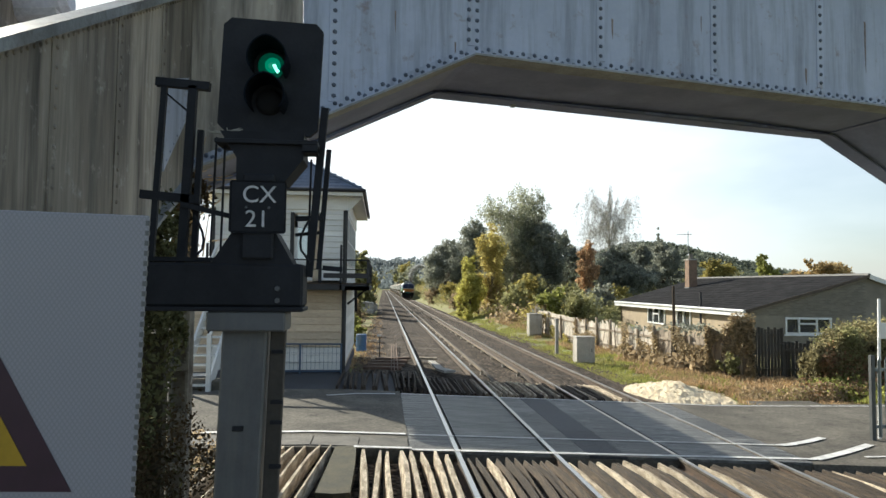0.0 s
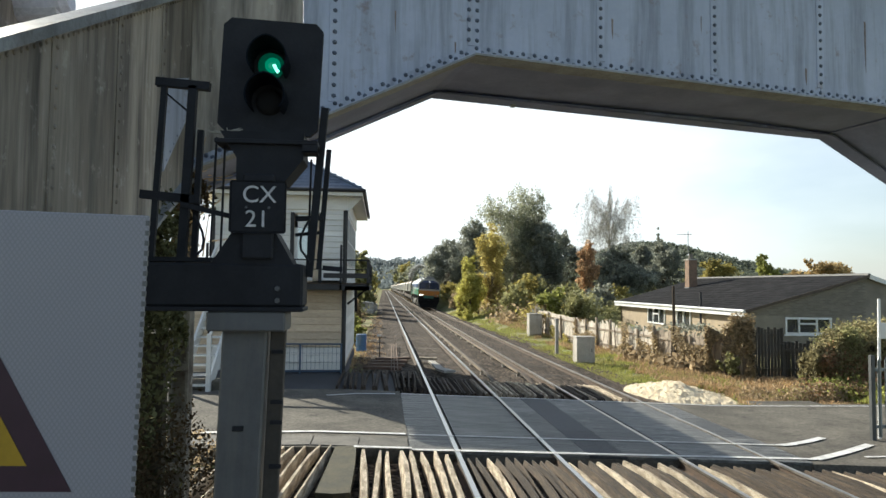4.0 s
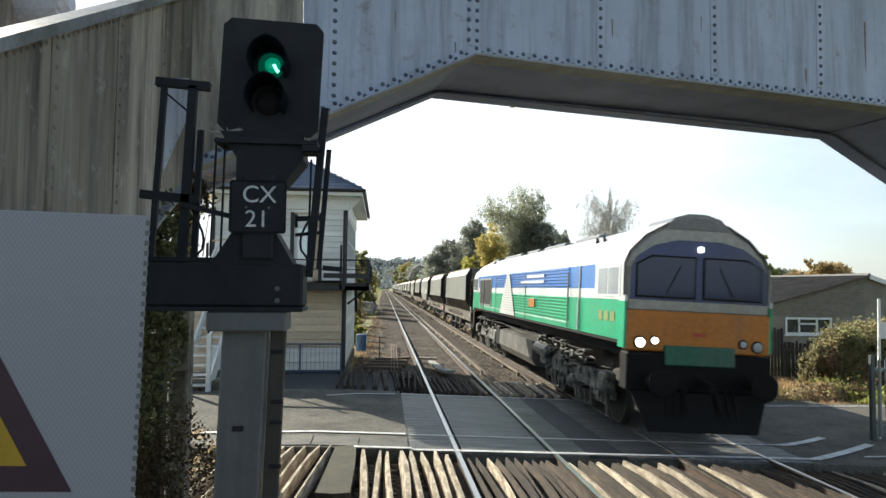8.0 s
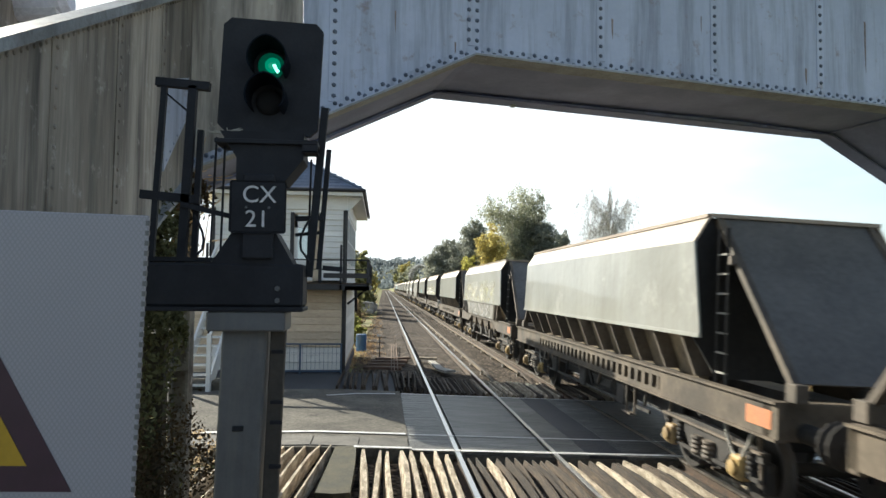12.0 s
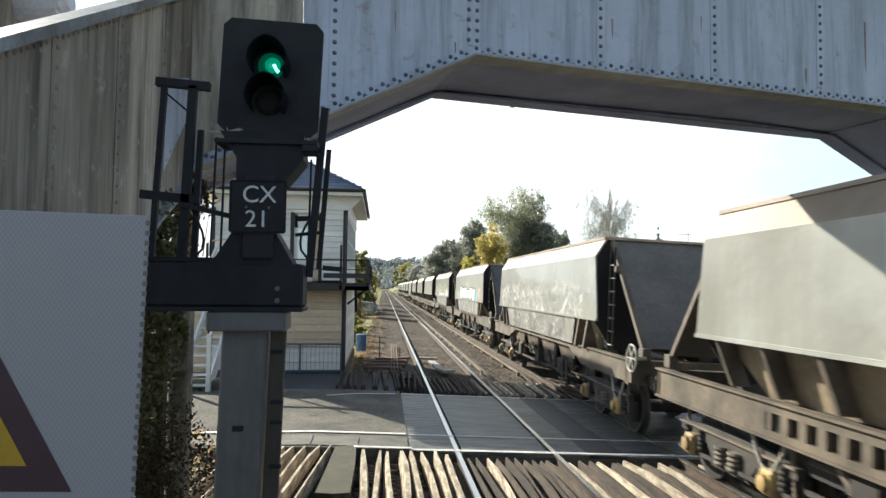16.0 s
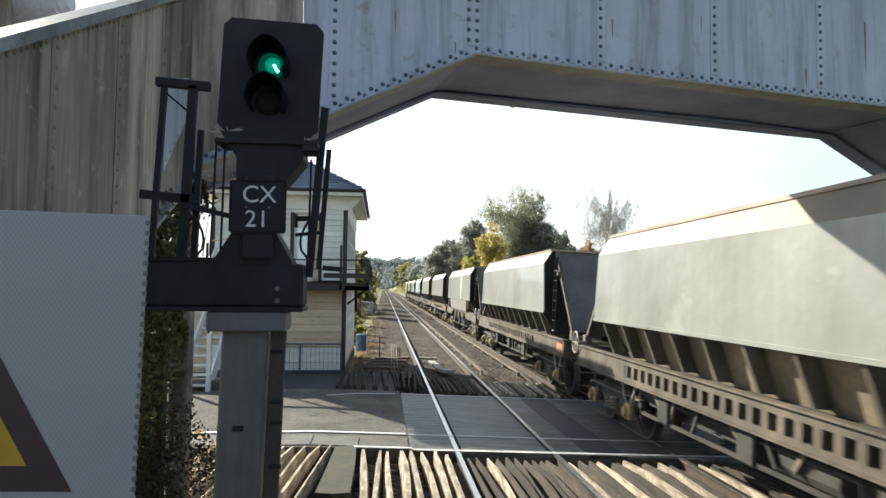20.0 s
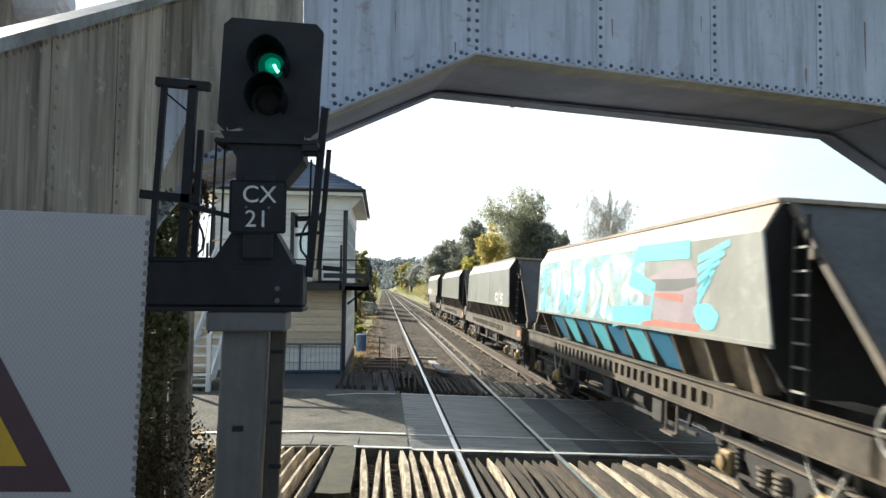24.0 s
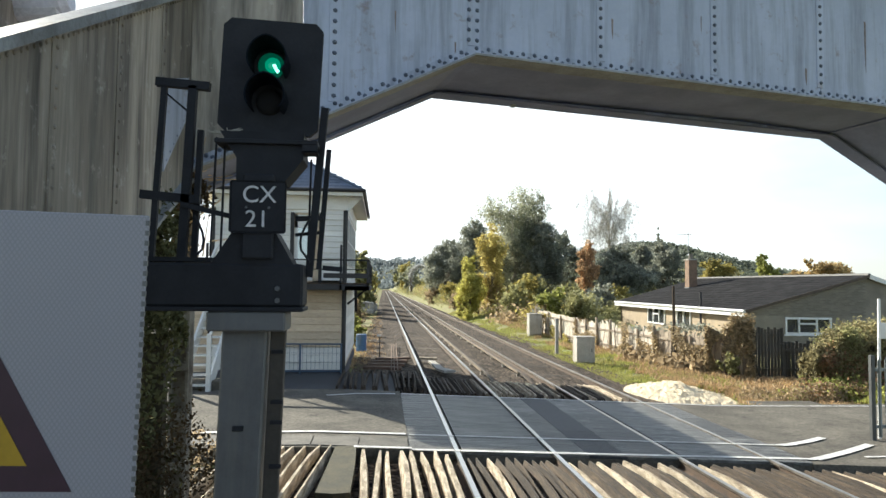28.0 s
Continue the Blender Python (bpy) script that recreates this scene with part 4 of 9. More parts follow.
# ---- warning sign close to the camera ----
sheet = bpy.data.materials.new("honeycomb_reflective_sheet")
sheet.use_nodes = True
t = sheet.node_tree
b = t.nodes["Principled BSDF"]
tc = t.nodes.new("ShaderNodeTexCoord")
vo = t.nodes.new("ShaderNodeTexVoronoi")
vo.feature = 'DISTANCE_TO_EDGE'
vo.inputs["Scale"].default_value = 300
vo.inputs["Randomness"].default_value = 0.04
hx = t.nodes.new("ShaderNodeMapping")
hx.inputs["Rotation"].default_value = (0, radians(45), 0)
hx.inputs["Scale"].default_value = (1.0, 1.0, 0.7)
rp = t.nodes.new("ShaderNodeValToRGB")
rp.color_ramp.elements[0].position, rp.color_ramp.elements[1].position = 0.03, 0.2
rp.color_ramp.elements[0].color, rp.color_ramp.elements[1].color = (0.235, 0.235, 0.262, 1), (0.285, 0.285, 0.313, 1)
t.links.new(tc.outputs["Object"], hx.inputs[0])
t.links.new(hx.outputs[0], vo.inputs["Vector"])
t.links.new(vo.outputs["Distance"], rp.inputs[0])
t.links.new(rp.outputs[0], b.inputs["Base Color"])
b.inputs["Roughness"].default_value = 0.35
sgn = thing("warning_sign", Matrix.Translation((-0.23, 0.7, 2.521)) @ pose(0, 0, 0, 0, 1.2, 0), "white reflective warning sign with a yellow triangle", "sign")
part("sign_plate", Mesh().box(-0.42, 0.0, 0, 0.003, -0.46, 0.004, 0.001), sheet, sgn)
edge = Mesh()
for k in range(46):
    z = -0.01 * k
    edge.box(-0.003, 0.0004, -0.0004, 0.0034, z - 0.006, z - 0.001)
part("serrated_edge", edge, M["grey_galv"], sgn)
border = mat("dark_sign_border", (0.035, 0.012, 0.025), rough=0.4, rnd=0, bump=0)
# yellow film with the shade on the sign's face mixed into its colour
yellow = mat("shade_toned_yellow_film", (0.42, 0.27, 0.012), (0.36, 0.23, 0.012), rough=0.4, rnd=0, bump=0, scale=20)
R0 = Vector((-0.058, 0, -0.266))
side = 0.34


def tri(inset, y):
    c = R0 + Vector((-side / 2, 0, side * 0.2887))
    f = 1 - inset
    return [c + (R0 + Vector(o) - c) * f + Vector((0, y, 0)) for o in ((0, 0, 0), (-side / 2, 0, side * 0.866), (-side, 0, 0))]


part("triangle_border", Mesh().prism(tri(0, -0.0004), (0, -0.0004, 0)), border, sgn, "dark border of the warning triangle")
part("triangle_field", Mesh().prism(tri(0.25, -0.0010), (0, -0.0004, 0)), yellow, sgn, "yellow warning triangle, darkened towards orange for shade")
part("sign_post", Mesh().rod((-0.3, 0.04, 0.0), (-0.3, 0.04, -1.58), 0.025, n=12), M["grey_galv"], sgn)
part("post_clip", Mesh().box(-0.34, -0.26, 0.003, 0.04, -0.1, -0.06), M["grey_galv"], sgn)


# ---- signal box on the near side of the crossing ----
BOARD_W = mat("white_weatherboard", (0.8, 0.79, 0.75), (0.7, 0.69, 0.65), rough=0.6, scale=2, fine=25, bump=0.1, rnd=0.08, stretch=(0.3, 0.3, 2))
BOARD_T = mat("cream_weatherboard", (0.7, 0.58, 0.42), (0.55, 0.44, 0.31), rough=0.65, scale=2, fine=25, bump=0.1, rnd=0.16, stretch=(0.3, 0.3, 2))
TRIM_B = mat("black_timber_trim", (0.025, 0.025, 0.028), (0.018, 0.018, 0.02), rough=0.55, fine=40, bump=0.1, rnd=0.05)
SLATE = mat("blue_grey_slate", (0.10, 0.13, 0.19), (0.07, 0.09, 0.13), rough=0.55, scale=2, fine=25, bump=0.2, rnd=0.18)
PAINT_W = mat("white_gloss_joinery", (0.76, 0.76, 0.74), (0.66, 0.66, 0.63), rough=0.35, scale=3, fine=30, bump=0.04, rnd=0.04)
BLUE_P = mat("blue_barrier_paint", (0.06, 0.1, 0.17), (0.045, 0.075, 0.12), rough=0.5, rnd=0.05)
PANE = glass("signal_box_glass", (0.8, 0.88, 0.92), 0.03, 0.55)
BX0, BX1, BY0, BY1 = -4.55, -0.97, 19.0, 25.6
box = thing("signal_box", (0, 0, 0), "white and cream weatherboarded signal box with a slate roof", "signal box")


def boards(x0, x1, z0, z1, y, material, step=0.152):
    z = z0
    while z < z1 - 0.01:
        h = min(step + 0.02, z1 - z)
        bm = Mesh().prism([(x0, y, z), (x0, y - 0.05, z + 0.012), (x0, y - 0.008, z + h), (x0, y, z + h)], (x1 - x0, 0, 0))
        part("weatherboard", bm, material, box)
        z += step


def boards_side(x, y0, y1, z0, z1, material, step=0.152):
    z = z0
    while z < z1 - 0.01:
        h = min(step + 0.02, z1 - z)
        bm = Mesh().prism([(x, y0, z), (x + 0.028, y0, z), (x + 0.008, y0, z + h), (x, y0, z + h)], (0, y1 - y0, 0))
        part("weatherboard", bm, material, box)
        z += step


part("core_wall", Mesh().box(BX0, BX1, BY0, BY0 + 0.1, -0.1, 2.55).box(BX1 - 0.1, BX1, BY0, BY1, -0.1, 3.0).box(BX0, BX0 + 0.1, BY0, BY1, -0.1, 4.5).box(BX0, BX1, BY1 - 0.1, BY1, -0.1, 3.0)
     .box(BX0, -2.37, BY0, BY0 + 0.1, 2.5, 4.5).box(-1.85, BX1, BY0, BY0 + 0.1, 2.5, 4.5).box(-2.4, -1.8, BY0, BY0 + 0.1, 4.36, 4.6), BOARD_T, box)
part("upper_floor", Mesh().box(BX0, BX1, BY0, BY1, 2.4, 2.52), M["guard_dark"], box)
boards(BX0, BX1, 0.75, 2.3, BY0, BOARD_T, 0.2)
boards(BX0, BX1, 0.12, 0.74, BY0 - 0.004, BOARD_W, 0.2)
boards(BX0, -2.4, 2.55, 4.5, BY0, BOARD_W)
boards(-1.63, BX1, 2.55, 4.5, BY0, BOARD_W)
boards(-2.4, -1.63, 4.4, 4.5, BY0, BOARD_W, 0.1)
boards_side(BX1, BY0, BY1, 0.3, 3.0, BOARD_W, 0.2)
part("plinth", Mesh().box(BX0 - 0.04, BX1 + 0.04, BY0 - 0.04, BY1, -0.3, 0.12, 0.01), mat("dark_brick_plinth", (0.1, 0.09, 0.1), rough=0.85, fine=20, bump=0.3), box)
for x in (BX1 - 0.02, BX0):
    part("corner_board", Mesh().box(x - 0.06, x + 0.06, BY0 - 0.05, BY0 + 0.02, 0.1, 4.5, 0.008), TRIM_B, box, "black corner board")
for x, w in ((-2.43, 0.1), (-1.66, 0.09), (-1.22 - 0.42, 0.0)):
    if w:
        part("door_post", Mesh().box(x - w / 2, x + w / 2, BY0 - 0.06, BY0 + 0.02, 2.5, 4.42, 0.006), TRIM_B, box, "black door post")
# low cream annex behind the stair foot
part("annex_wall", Mesh().box(-6.6, BX0, BY0 + 0.3, BY1, -0.2, 2.3), BOARD_T, box, "cream boarded annex wall")
for k in range(11):
    part("weatherboard", Mesh().prism([(-6.6, BY0 + 0.3, 0.1 + 0.2 * k), (-6.6, BY0 + 0.25, 0.112 + 0.2 * k), (-6.6, BY0 + 0.292, 0.3 + 0.2 * k), (-6.6, BY0 + 0.3, 0.3 + 0.2 * k)], (6.6 + BX0, 0, 0)), BOARD_T, box)
# part-glazed door and its lobby
door = part("door", Mesh().box(-2.37, -1.87, BY0 + 0.0, BY0 + 0.045, 2.55, 3.15, 0.004).box(-2.37, -2.29, BY0, BY0 + 0.045, 3.15, 4.36).box(-1.95, -1.87, BY0, BY0 + 0.045, 3.15, 4.36).box(-2.37, -1.87, BY0, BY0 + 0.045, 4.0, 4.36), PAINT_W, box, "white half-glazed door")
part("door_pane", Mesh().box(-2.29, -1.95, BY0 + 0.015, BY0 + 0.025, 3.15, 4.0), PANE, door)
part("door_handle", Mesh().rod((-1.91, BY0 - 0.03, 3.1), (-1.91, BY0 - 0.03, 3.2), 0.015, n=6), TRIM_B, door)
part("side_light", Mesh().box(-1.85, -1.69, BY0 + 0.01, BY0 + 0.02, 3.0, 4.2), PANE, box)
# glazed track side
for k in range(5):
    y0 = BY0 + 0.25 + k * 1.24
    w = part("window", Mesh().box(BX1 - 0.03, BX1 + 0.03, y0, y0 + 0.05, 3.0, 4.4).box(BX1 - 0.03, BX1 + 0.03, y0 + 1.14, y0 + 1.19, 3.0, 4.4)
             .box(BX1 - 0.03, BX1 + 0.03, y0, y0 + 1.19, 3.0, 3.06).box(BX1 - 0.03, BX1 + 0.03, y0, y0 + 1.19, 4.34, 4.4).box(BX1 - 0.02, BX1 + 0.02, y0, y0 + 1.19, 3.68, 3.72).box(BX1 - 0.02, BX1 + 0.02, y0 + 0.57, y0 + 0.61, 3.0, 4.4), PAINT_W, box, "white sliding sash")
    part("pane", Mesh().box(BX1 - 0.006, BX1 + 0.006, y0 + 0.05, y0 + 1.14, 3.06, 4.34), PANE, w)
# frieze, eaves and hipped roof
part("frieze", Mesh().box(BX0 - 0.02, BX1 + 0.03, BY0 - 0.06, BY0, 4.5, 4.9, 0.01).box(BX1, BX1 + 0.05, BY0, BY1, 4.42, 4.9, 0.01), BOARD_W, box)
EX0, EX1, EY0, EY1 = BX0 - 0.42, BX1 + 0.42, BY0 - 0.42, BY1 + 0.42
part("soffit", Mesh().box(EX0, EX1, EY0, EY1, 4.88, 4.92), BOARD_W, box)
part("fascia", Mesh().box(EX0, EX1, EY0 - 0.02, EY0, 4.86, 5.03).box(EX1, EX1 + 0.02, EY0, EY1, 4.86, 5.03).box(EX0 - 0.02, EX0, EY0, EY1, 4.86, 5.03), BOARD_W, box)
part("gutter", Mesh().rod((EX0, EY0 - 0.07, 5.0), (EX1 + 0.07, EY0 - 0.07, 5.0), 0.05, n=8).rod((EX1 + 0.07, EY0 - 0.07, 5.0), (EX1 + 0.07, EY1, 5.0), 0.05, n=8), TRIM_B, box)
part("bracket", Mesh().prism([(BX1 + 0.03, BY0 - 0.02, 4.86), (EX1, BY0 - 0.02, 4.86), (BX1 + 0.03, BY0 - 0.02, 4.45)], (0, 0.07, 0)), BOARD_W, box)
RX, RZ = (BX0 + BX1) / 2, 6.35
half = (EX1 - EX0) / 2
roof = part("roof", Mesh().add([(EX0, EY0, 5.03), (EX1, EY0, 5.03), (EX1, EY1, 5.03), (EX0, EY1, 5.03), (RX, EY0 + half, RZ), (RX, EY1 - half, RZ)],
            [(0, 1, 4), (1, 2, 5, 4), (2, 3, 5), (3, 0, 4, 5), (3, 2, 1, 0)]), SLATE, box, "blue-grey slate hipped roof")
nrow = 12
for k in range(nrow):
    f0, f1 = k / nrow, (k + 1) / nrow + 0.015
    z0, z1 = 5.03 + (RZ - 5.03) * f0, 5.03 + (RZ - 5.03) * min(f1, 1)
    w = half * (1 - f0)
    n = max(1, int(2 * w / 0.34))
    for j in range(n):
        a, b = RX - w + 2 * w * j / n, RX - w + 2 * w * (j + 1) / n - 0.008
        y0, y1 = EY0 + half * f0, EY0 + half * min(f1, 1)
        part("slate", Mesh().add([(a, y0 - 0.01, z0 + 0.016), (b, y0 - 0.01, z0 + 0.016), (b, y1, z1 + 0.012), (a, y1, z1 + 0.012), (a, y0 - 0.01, z0 + 0.004), (b, y0 - 0.01, z0 + 0.004)], [(0, 1, 2, 3), (4, 5, 1, 0)]), SLATE, roof)
for p in ((EX0, EY0), (EX1, EY0)):
    part("hip_tile", Mesh().rod((p[0], p[1], 5.05), (RX, EY0 + half, RZ + 0.02), 0.05, n=6), SLATE, roof)
# balcony with its rails and stair
balc = thing("signal_box_balcony", (0, 0, 0), "black timber balcony with rails round the signal box", "balcony")
part("deck_beam", Mesh().box(-4.6, -0.3, 18.2, 18.35, 2.3, 2.46, 0.01).box(-0.95, -0.3, 18.2, 24, 2.3, 2.42, 0.01), TRIM_B, balc)
part("deck", Mesh().box(-4.6, -0.3, 18.2, 19.0, 2.46, 2.5).box(-0.95, -0.3, 19, 24.2, 2.46, 2.5), M["guard_dark"], balc)
part("kick_board", Mesh().box(-1.5, -0.32, 18.18, 18.22, 2.62, 2.75, 0.005), TRIM_B, balc)
for x in (-4.5, -3.4, -1.05, -0.34):
    part("baluster_post", Mesh().box(x - 0.03, x + 0.03, 18.2, 18.26, 2.3 if x > -1.2 else 2.46, 3.5 if x < -0.5 else 3.12), TRIM_B, balc)
for z in (3.1,):
    part("hand_rail", Mesh().rod((-4.5, 18.23, z), (-0.3, 18.23, z), 0.02, n=6), TRIM_B, balc)
part("mid_rail", Mesh().rod((-4.5, 18.23, 2.85), (-0.3, 18.23, 2.85), 0.012, n=6), TRIM_B, balc)
for y in (19.5, 21, 22.5, 24):
    part("baluster_post", Mesh().box(-0.36, -0.31, y, y + 0.05, 2.46, 3.12), TRIM_B, balc)
part("hand_rail", Mesh().rod((-0.33, 18.23, 3.1), (-0.33, 24.1, 3.1), 0.02, n=6), TRIM_B, balc)
for x in (-0.66, -2.5):
    part("strut", Mesh().bar((x, 18.3, 2.32), (x, 18.97, 1.75), 0.07, 0.07), TRIM_B, balc)
part("downpipe", Mesh().rod((-0.99, 18.93, 0.05), (-0.99, 18.93, 4.4), 0.035, n=8), TRIM_B, balc)
part("side_strut", Mesh().bar((-0.93, 19.6, 1.9), (-0.4, 19.6, 2.32), 0.06, 0.06), TRIM_B, balc)
bst = thing("signal_box_stair", (-4.35, 15.4, 0), "white timber stair up to the signal box balcony", "stair")
for x in (0.0, 0.62):
    part("stringer", Mesh().prism([(x, 0, 0.05), (x, 0.25, 0.05), (x, 3.3, 2.3), (x, 3.3, 2.55), (x, 3.0, 2.55), (x, 0, 0.32)], (0.05, 0, 0)), PAINT_W, bst)
    part("newel", Mesh().box(x - 0.02, x + 0.07, -0.05, 0.05, 0.05, 1.35, 0.006), PAINT_W, bst)
    part("hand_rail", Mesh().bar((x + 0.02, 0.0, 1.25), (x + 0.02, 3.2, 3.5), 0.05, 0.06), PAINT_W, bst)
for k in range(12):
    part("step", Mesh().box(0.04, 0.62, 0.05 + 0.26 * k, 0.32 + 0.26 * k, 0.2 + 0.19 * k, 0.235 + 0.19 * k), PAINT_W, bst)
# blue mesh barrier before the wall
bar = thing("mesh_barrier", (0, 18.55, 0.02), "blue-framed wire mesh pedestrian barrier", "barrier")
for x in (-2.62, -2.1, -1.02):
    part("barrier_post", Mesh().rod((x, 0, -0.1), (x, 0, 0.86), 0.025, n=8), BLUE_P, bar)
part("barrier_rail", Mesh().rod((-2.62, 0, 0.84), (-1.02, 0, 0.84), 0.022, n=8).rod((-2.62, 0, 0.12), (-1.02, 0, 0.12), 0.022, n=8), BLUE_P, bar)
wires = Mesh()
for k in range(15):
    x = -2.6 + 1.57 * k / 14
    wires.bar((x, 0, 0.12), (x, 0, 0.84), 0.006, 0.006)
for k in range(2):
    z = 0.36 + 0.24 * k
    wires.bar((-2.62, 0, z), (-1.02, 0, z), 0.006, 0.006)
part("mesh_wires", wires, BLUE_P, bar)
single("blue_drum", Mesh().lathe([(0, 0.27), (0.02, 0.29), (0.3, 0.28), (0.32, 0.295), (0.6, 0.28), (0.62, 0.295), (0.9, 0.285), (0.92, 0.24)], (0, 0, 0), (0, 0, 1), 18), mat("blue_drum_plastic", (0.05, 0.15, 0.36), rough=0.4),
       "blue drum standing beside the signal box", "drum", m=pose(-0.72, 27.2, -0.15) @ Matrix.Scale(0.72, 4))
# odds and ends beside the near track
rod_mat = mat("rusty_signal_rodding", (0.2, 0.12, 0.08), (0.11, 0.075, 0.055), rough=0.85, fine=20, bump=0.2)
for k in range(3):
    bm = Mesh().rod((0, 0, 0), (0.15, 9.0, 0.02), 0.018, n=6)
    single("point_rodding", bm, rod_mat, "rusty signalling rod lying along the ballast", "rodding", "signalling rods", m=pose(0.35 + 0.1 * k, 20.2 + 0.2 * k, -0.1))
bm = Mesh().box(-0.6, 0.6, -0.12, 0.12, -0.04, 0.05, 0.01)
for k in range(4):
    single("timber_baulk", bm.data("timber_baulk", rod_mat), rod_mat, "reddish old timber baulk lying by the track", "timber", "old timbers",
           m=pose(0.1 + 0.12 * k, 21.4 + 0.9 * k, -0.12, 0, 0, -12 + 9 * k))
stake = thing("marker_post", (0.0, 24.6, -0.25), "thin dark stake with a white cap by the track", "marker post")
part("stake", Mesh().box(-0.02, 0.02, -0.02, 0.02, 0, 0.9), TRIM_B, stake)
part("cap", Mesh().box(-0.08, 0.05, -0.03, 0.03, 0.86, 0.93, 0.005), PAINT_W, stake)
bm = Mesh().prism([(1.35, 23.6, -0.09), (1.95, 23.4, -0.09), (1.97, 23.7, -0.09), (1.37, 23.85, -0.09)], (0, 0, 0.07))
single("pale_board", bm, M["guard_pale"], "pale loose board lying between the near rails", "board", "loose boards")
bm = Mesh().prism([(1.62, 22.9, -0.1), (1.82, 22.8, -0.1), (1.95, 20.9, -0.1), (2.25, 20.2, -0.1), (1.9, 20.1, -0.1), (1.72, 20.7, -0.1)], (0, 0, 0.06))
single("pale_board", bm, M["concrete"], "bent pale sheet lying between the near rails", "board", "loose boards")
rub = Mesh()
rng = random.Random(5)
for k in range(60):
    x, y = rng.uniform(-2.0, -0.6), rng.uniform(62, 72)
    s = rng.uniform(0.1, 0.35)
    rub.box(x - s, x + s, y - s, y + s, -0.2, rng.uniform(0.2, 0.9), s * 0.3)
single("rubble_heap", rub, M["concrete"], "heap of pale rubble beside the line", "rubble", kind="stuff")
# low concrete trough wall where the road meets the near verge
bm = Mesh().box(-4.4, -3.0, 15.6, 16.05, -0.2, 0.3, 0.03)
single("low_wall", bm, mat("dark_mossy_wall", (0.12, 0.11, 0.09), rough=0.9, fine=20, bump=0.3), "low dark mossy wall at the foot of the stair", "wall", kind="structure")

# lamp over the stair
lm = thing("platform_lamp", (-3.62, 6.3, 0), "grey platform lamp on a tall post behind the stair", "lamp")
part("post", Mesh().rod((0, 0, -0.3), (0, 0, 4.75), 0.06, 0.045, n=10), M["grey_galv"], lm)
part("bracket_arm", Mesh().rod((0, 0, 4.7), (0.5, 0, 4.86), 0.03, n=8), M["grey_galv"], lm)
part("lamp_head", Mesh().lathe([(0, 0.06), (0.04, 0.13), (0.5, 0.15), (0.56, 0.1)], (0.25, 0, 4.93), (1, 0, 0.1), 14), mat("grey_lamp_case", (0.82, 0.83, 0.9), rough=0.5, rnd=0), lm)
part("diffuser", Mesh().lathe([(0, 0.05), (0.02, 0.1), (0.4, 0.11), (0.44, 0.05)], (0.32, 0, 4.86), (1, 0, 0.1), 12), mat("milky_diffuser", (0.7, 0.7, 0.72), rough=0.3, rnd=0), lm)


# ---- bungalow beyond the far track ----
# two tones of one brick: darker for the shaded gable, lighter for the sunny side
BRICK = mat("shade_toned_brick", (0.25, 0.224, 0.183), (0.175, 0.157, 0.13), rough=0.85, scale=1.2, fine=30, bump=0.2, rnd=0.16)
BRICK_L = mat("sunlit_toned_brick", (0.4, 0.315, 0.21), (0.3, 0.24, 0.165), rough=0.85, scale=1.2, fine=30, bump=0.25, rnd=0.1)
TILE = mat("dark_roof_tile", (0.026, 0.026, 0.029), (0.017, 0.017, 0.019), rough=0.95, scale=1, fine=20, bump=0.25, rnd=0.14, spec=0.06)
UPVC = mat("white_window_frame", (0.78, 0.78, 0.77), (0.7, 0.7, 0.69), rough=0.35, rnd=0.03, bump=0.02)
DARKGLASS = glass("house_window_glass", (0.75, 0.8, 0.82), 0.03, 0.35)
HX0, HX1, HX2, HY0, HY1 = 16.9, 22.6, 27.6, 30.0, 47.0
HB, HE, HR = -1.2, 1.46, 3.05
hs = thing("bungalow", (0, 0, 0), "brown brick bungalow with a low dark tiled roof", "house")
WIN = (18.55, 20.8, 0.38, 1.16)
w = Mesh()
a, b, c, d = WIN
w.prism([(HX0, HY0, HB), (a, HY0, HB), (a, HY0, HE + 0.4), (HX0, HY0, HE)], (0, 0.25, 0))
w.prism([(a, HY0, HB), (b, HY0, HB), (b, HY0, c), (a, HY0, c)], (0, 0.25, 0))
w.prism([(a, HY0, d), (b, HY0, d), (b, HY0, HE + 1.0), (a, HY0, HE + 0.42)], (0, 0.25, 0))
w.prism([(b, HY0, HB), (HX2, HY0, HB), (HX2, HY0, HE + 0.3), (HX1, HY0, HR - 0.05), (b, HY0, HE + 1.02)], (0, 0.25, 0))
gw = part("gable_wall", w, BRICK, hs)
part("side_wall", Mesh().box(HX0, HX0 + 0.25, HY0 + 0.25, HY1, HB, 0.25).box(HX0, HX0 + 0.25, HY0 + 0.25, HY1, 1.25, HE).box(HX0, HX0 + 0.25, HY0 + 0.25, 36.0, 0.25, 1.25).box(HX0, HX0 + 0.25, 37.8, 39.4, 0.25, 1.25).box(HX0, HX0 + 0.25, 42.0, HY1, 0.25, 1.25), BRICK_L, hs, "brick side wall, its colour lightened as if sunlit")
part("rear_wall", Mesh().box(HX2 - 0.25, HX2, HY0 + 0.25, HY1, HB, HE).box(HX0, HX2, HY1 - 0.25, HY1, HB, HE), BRICK, hs)
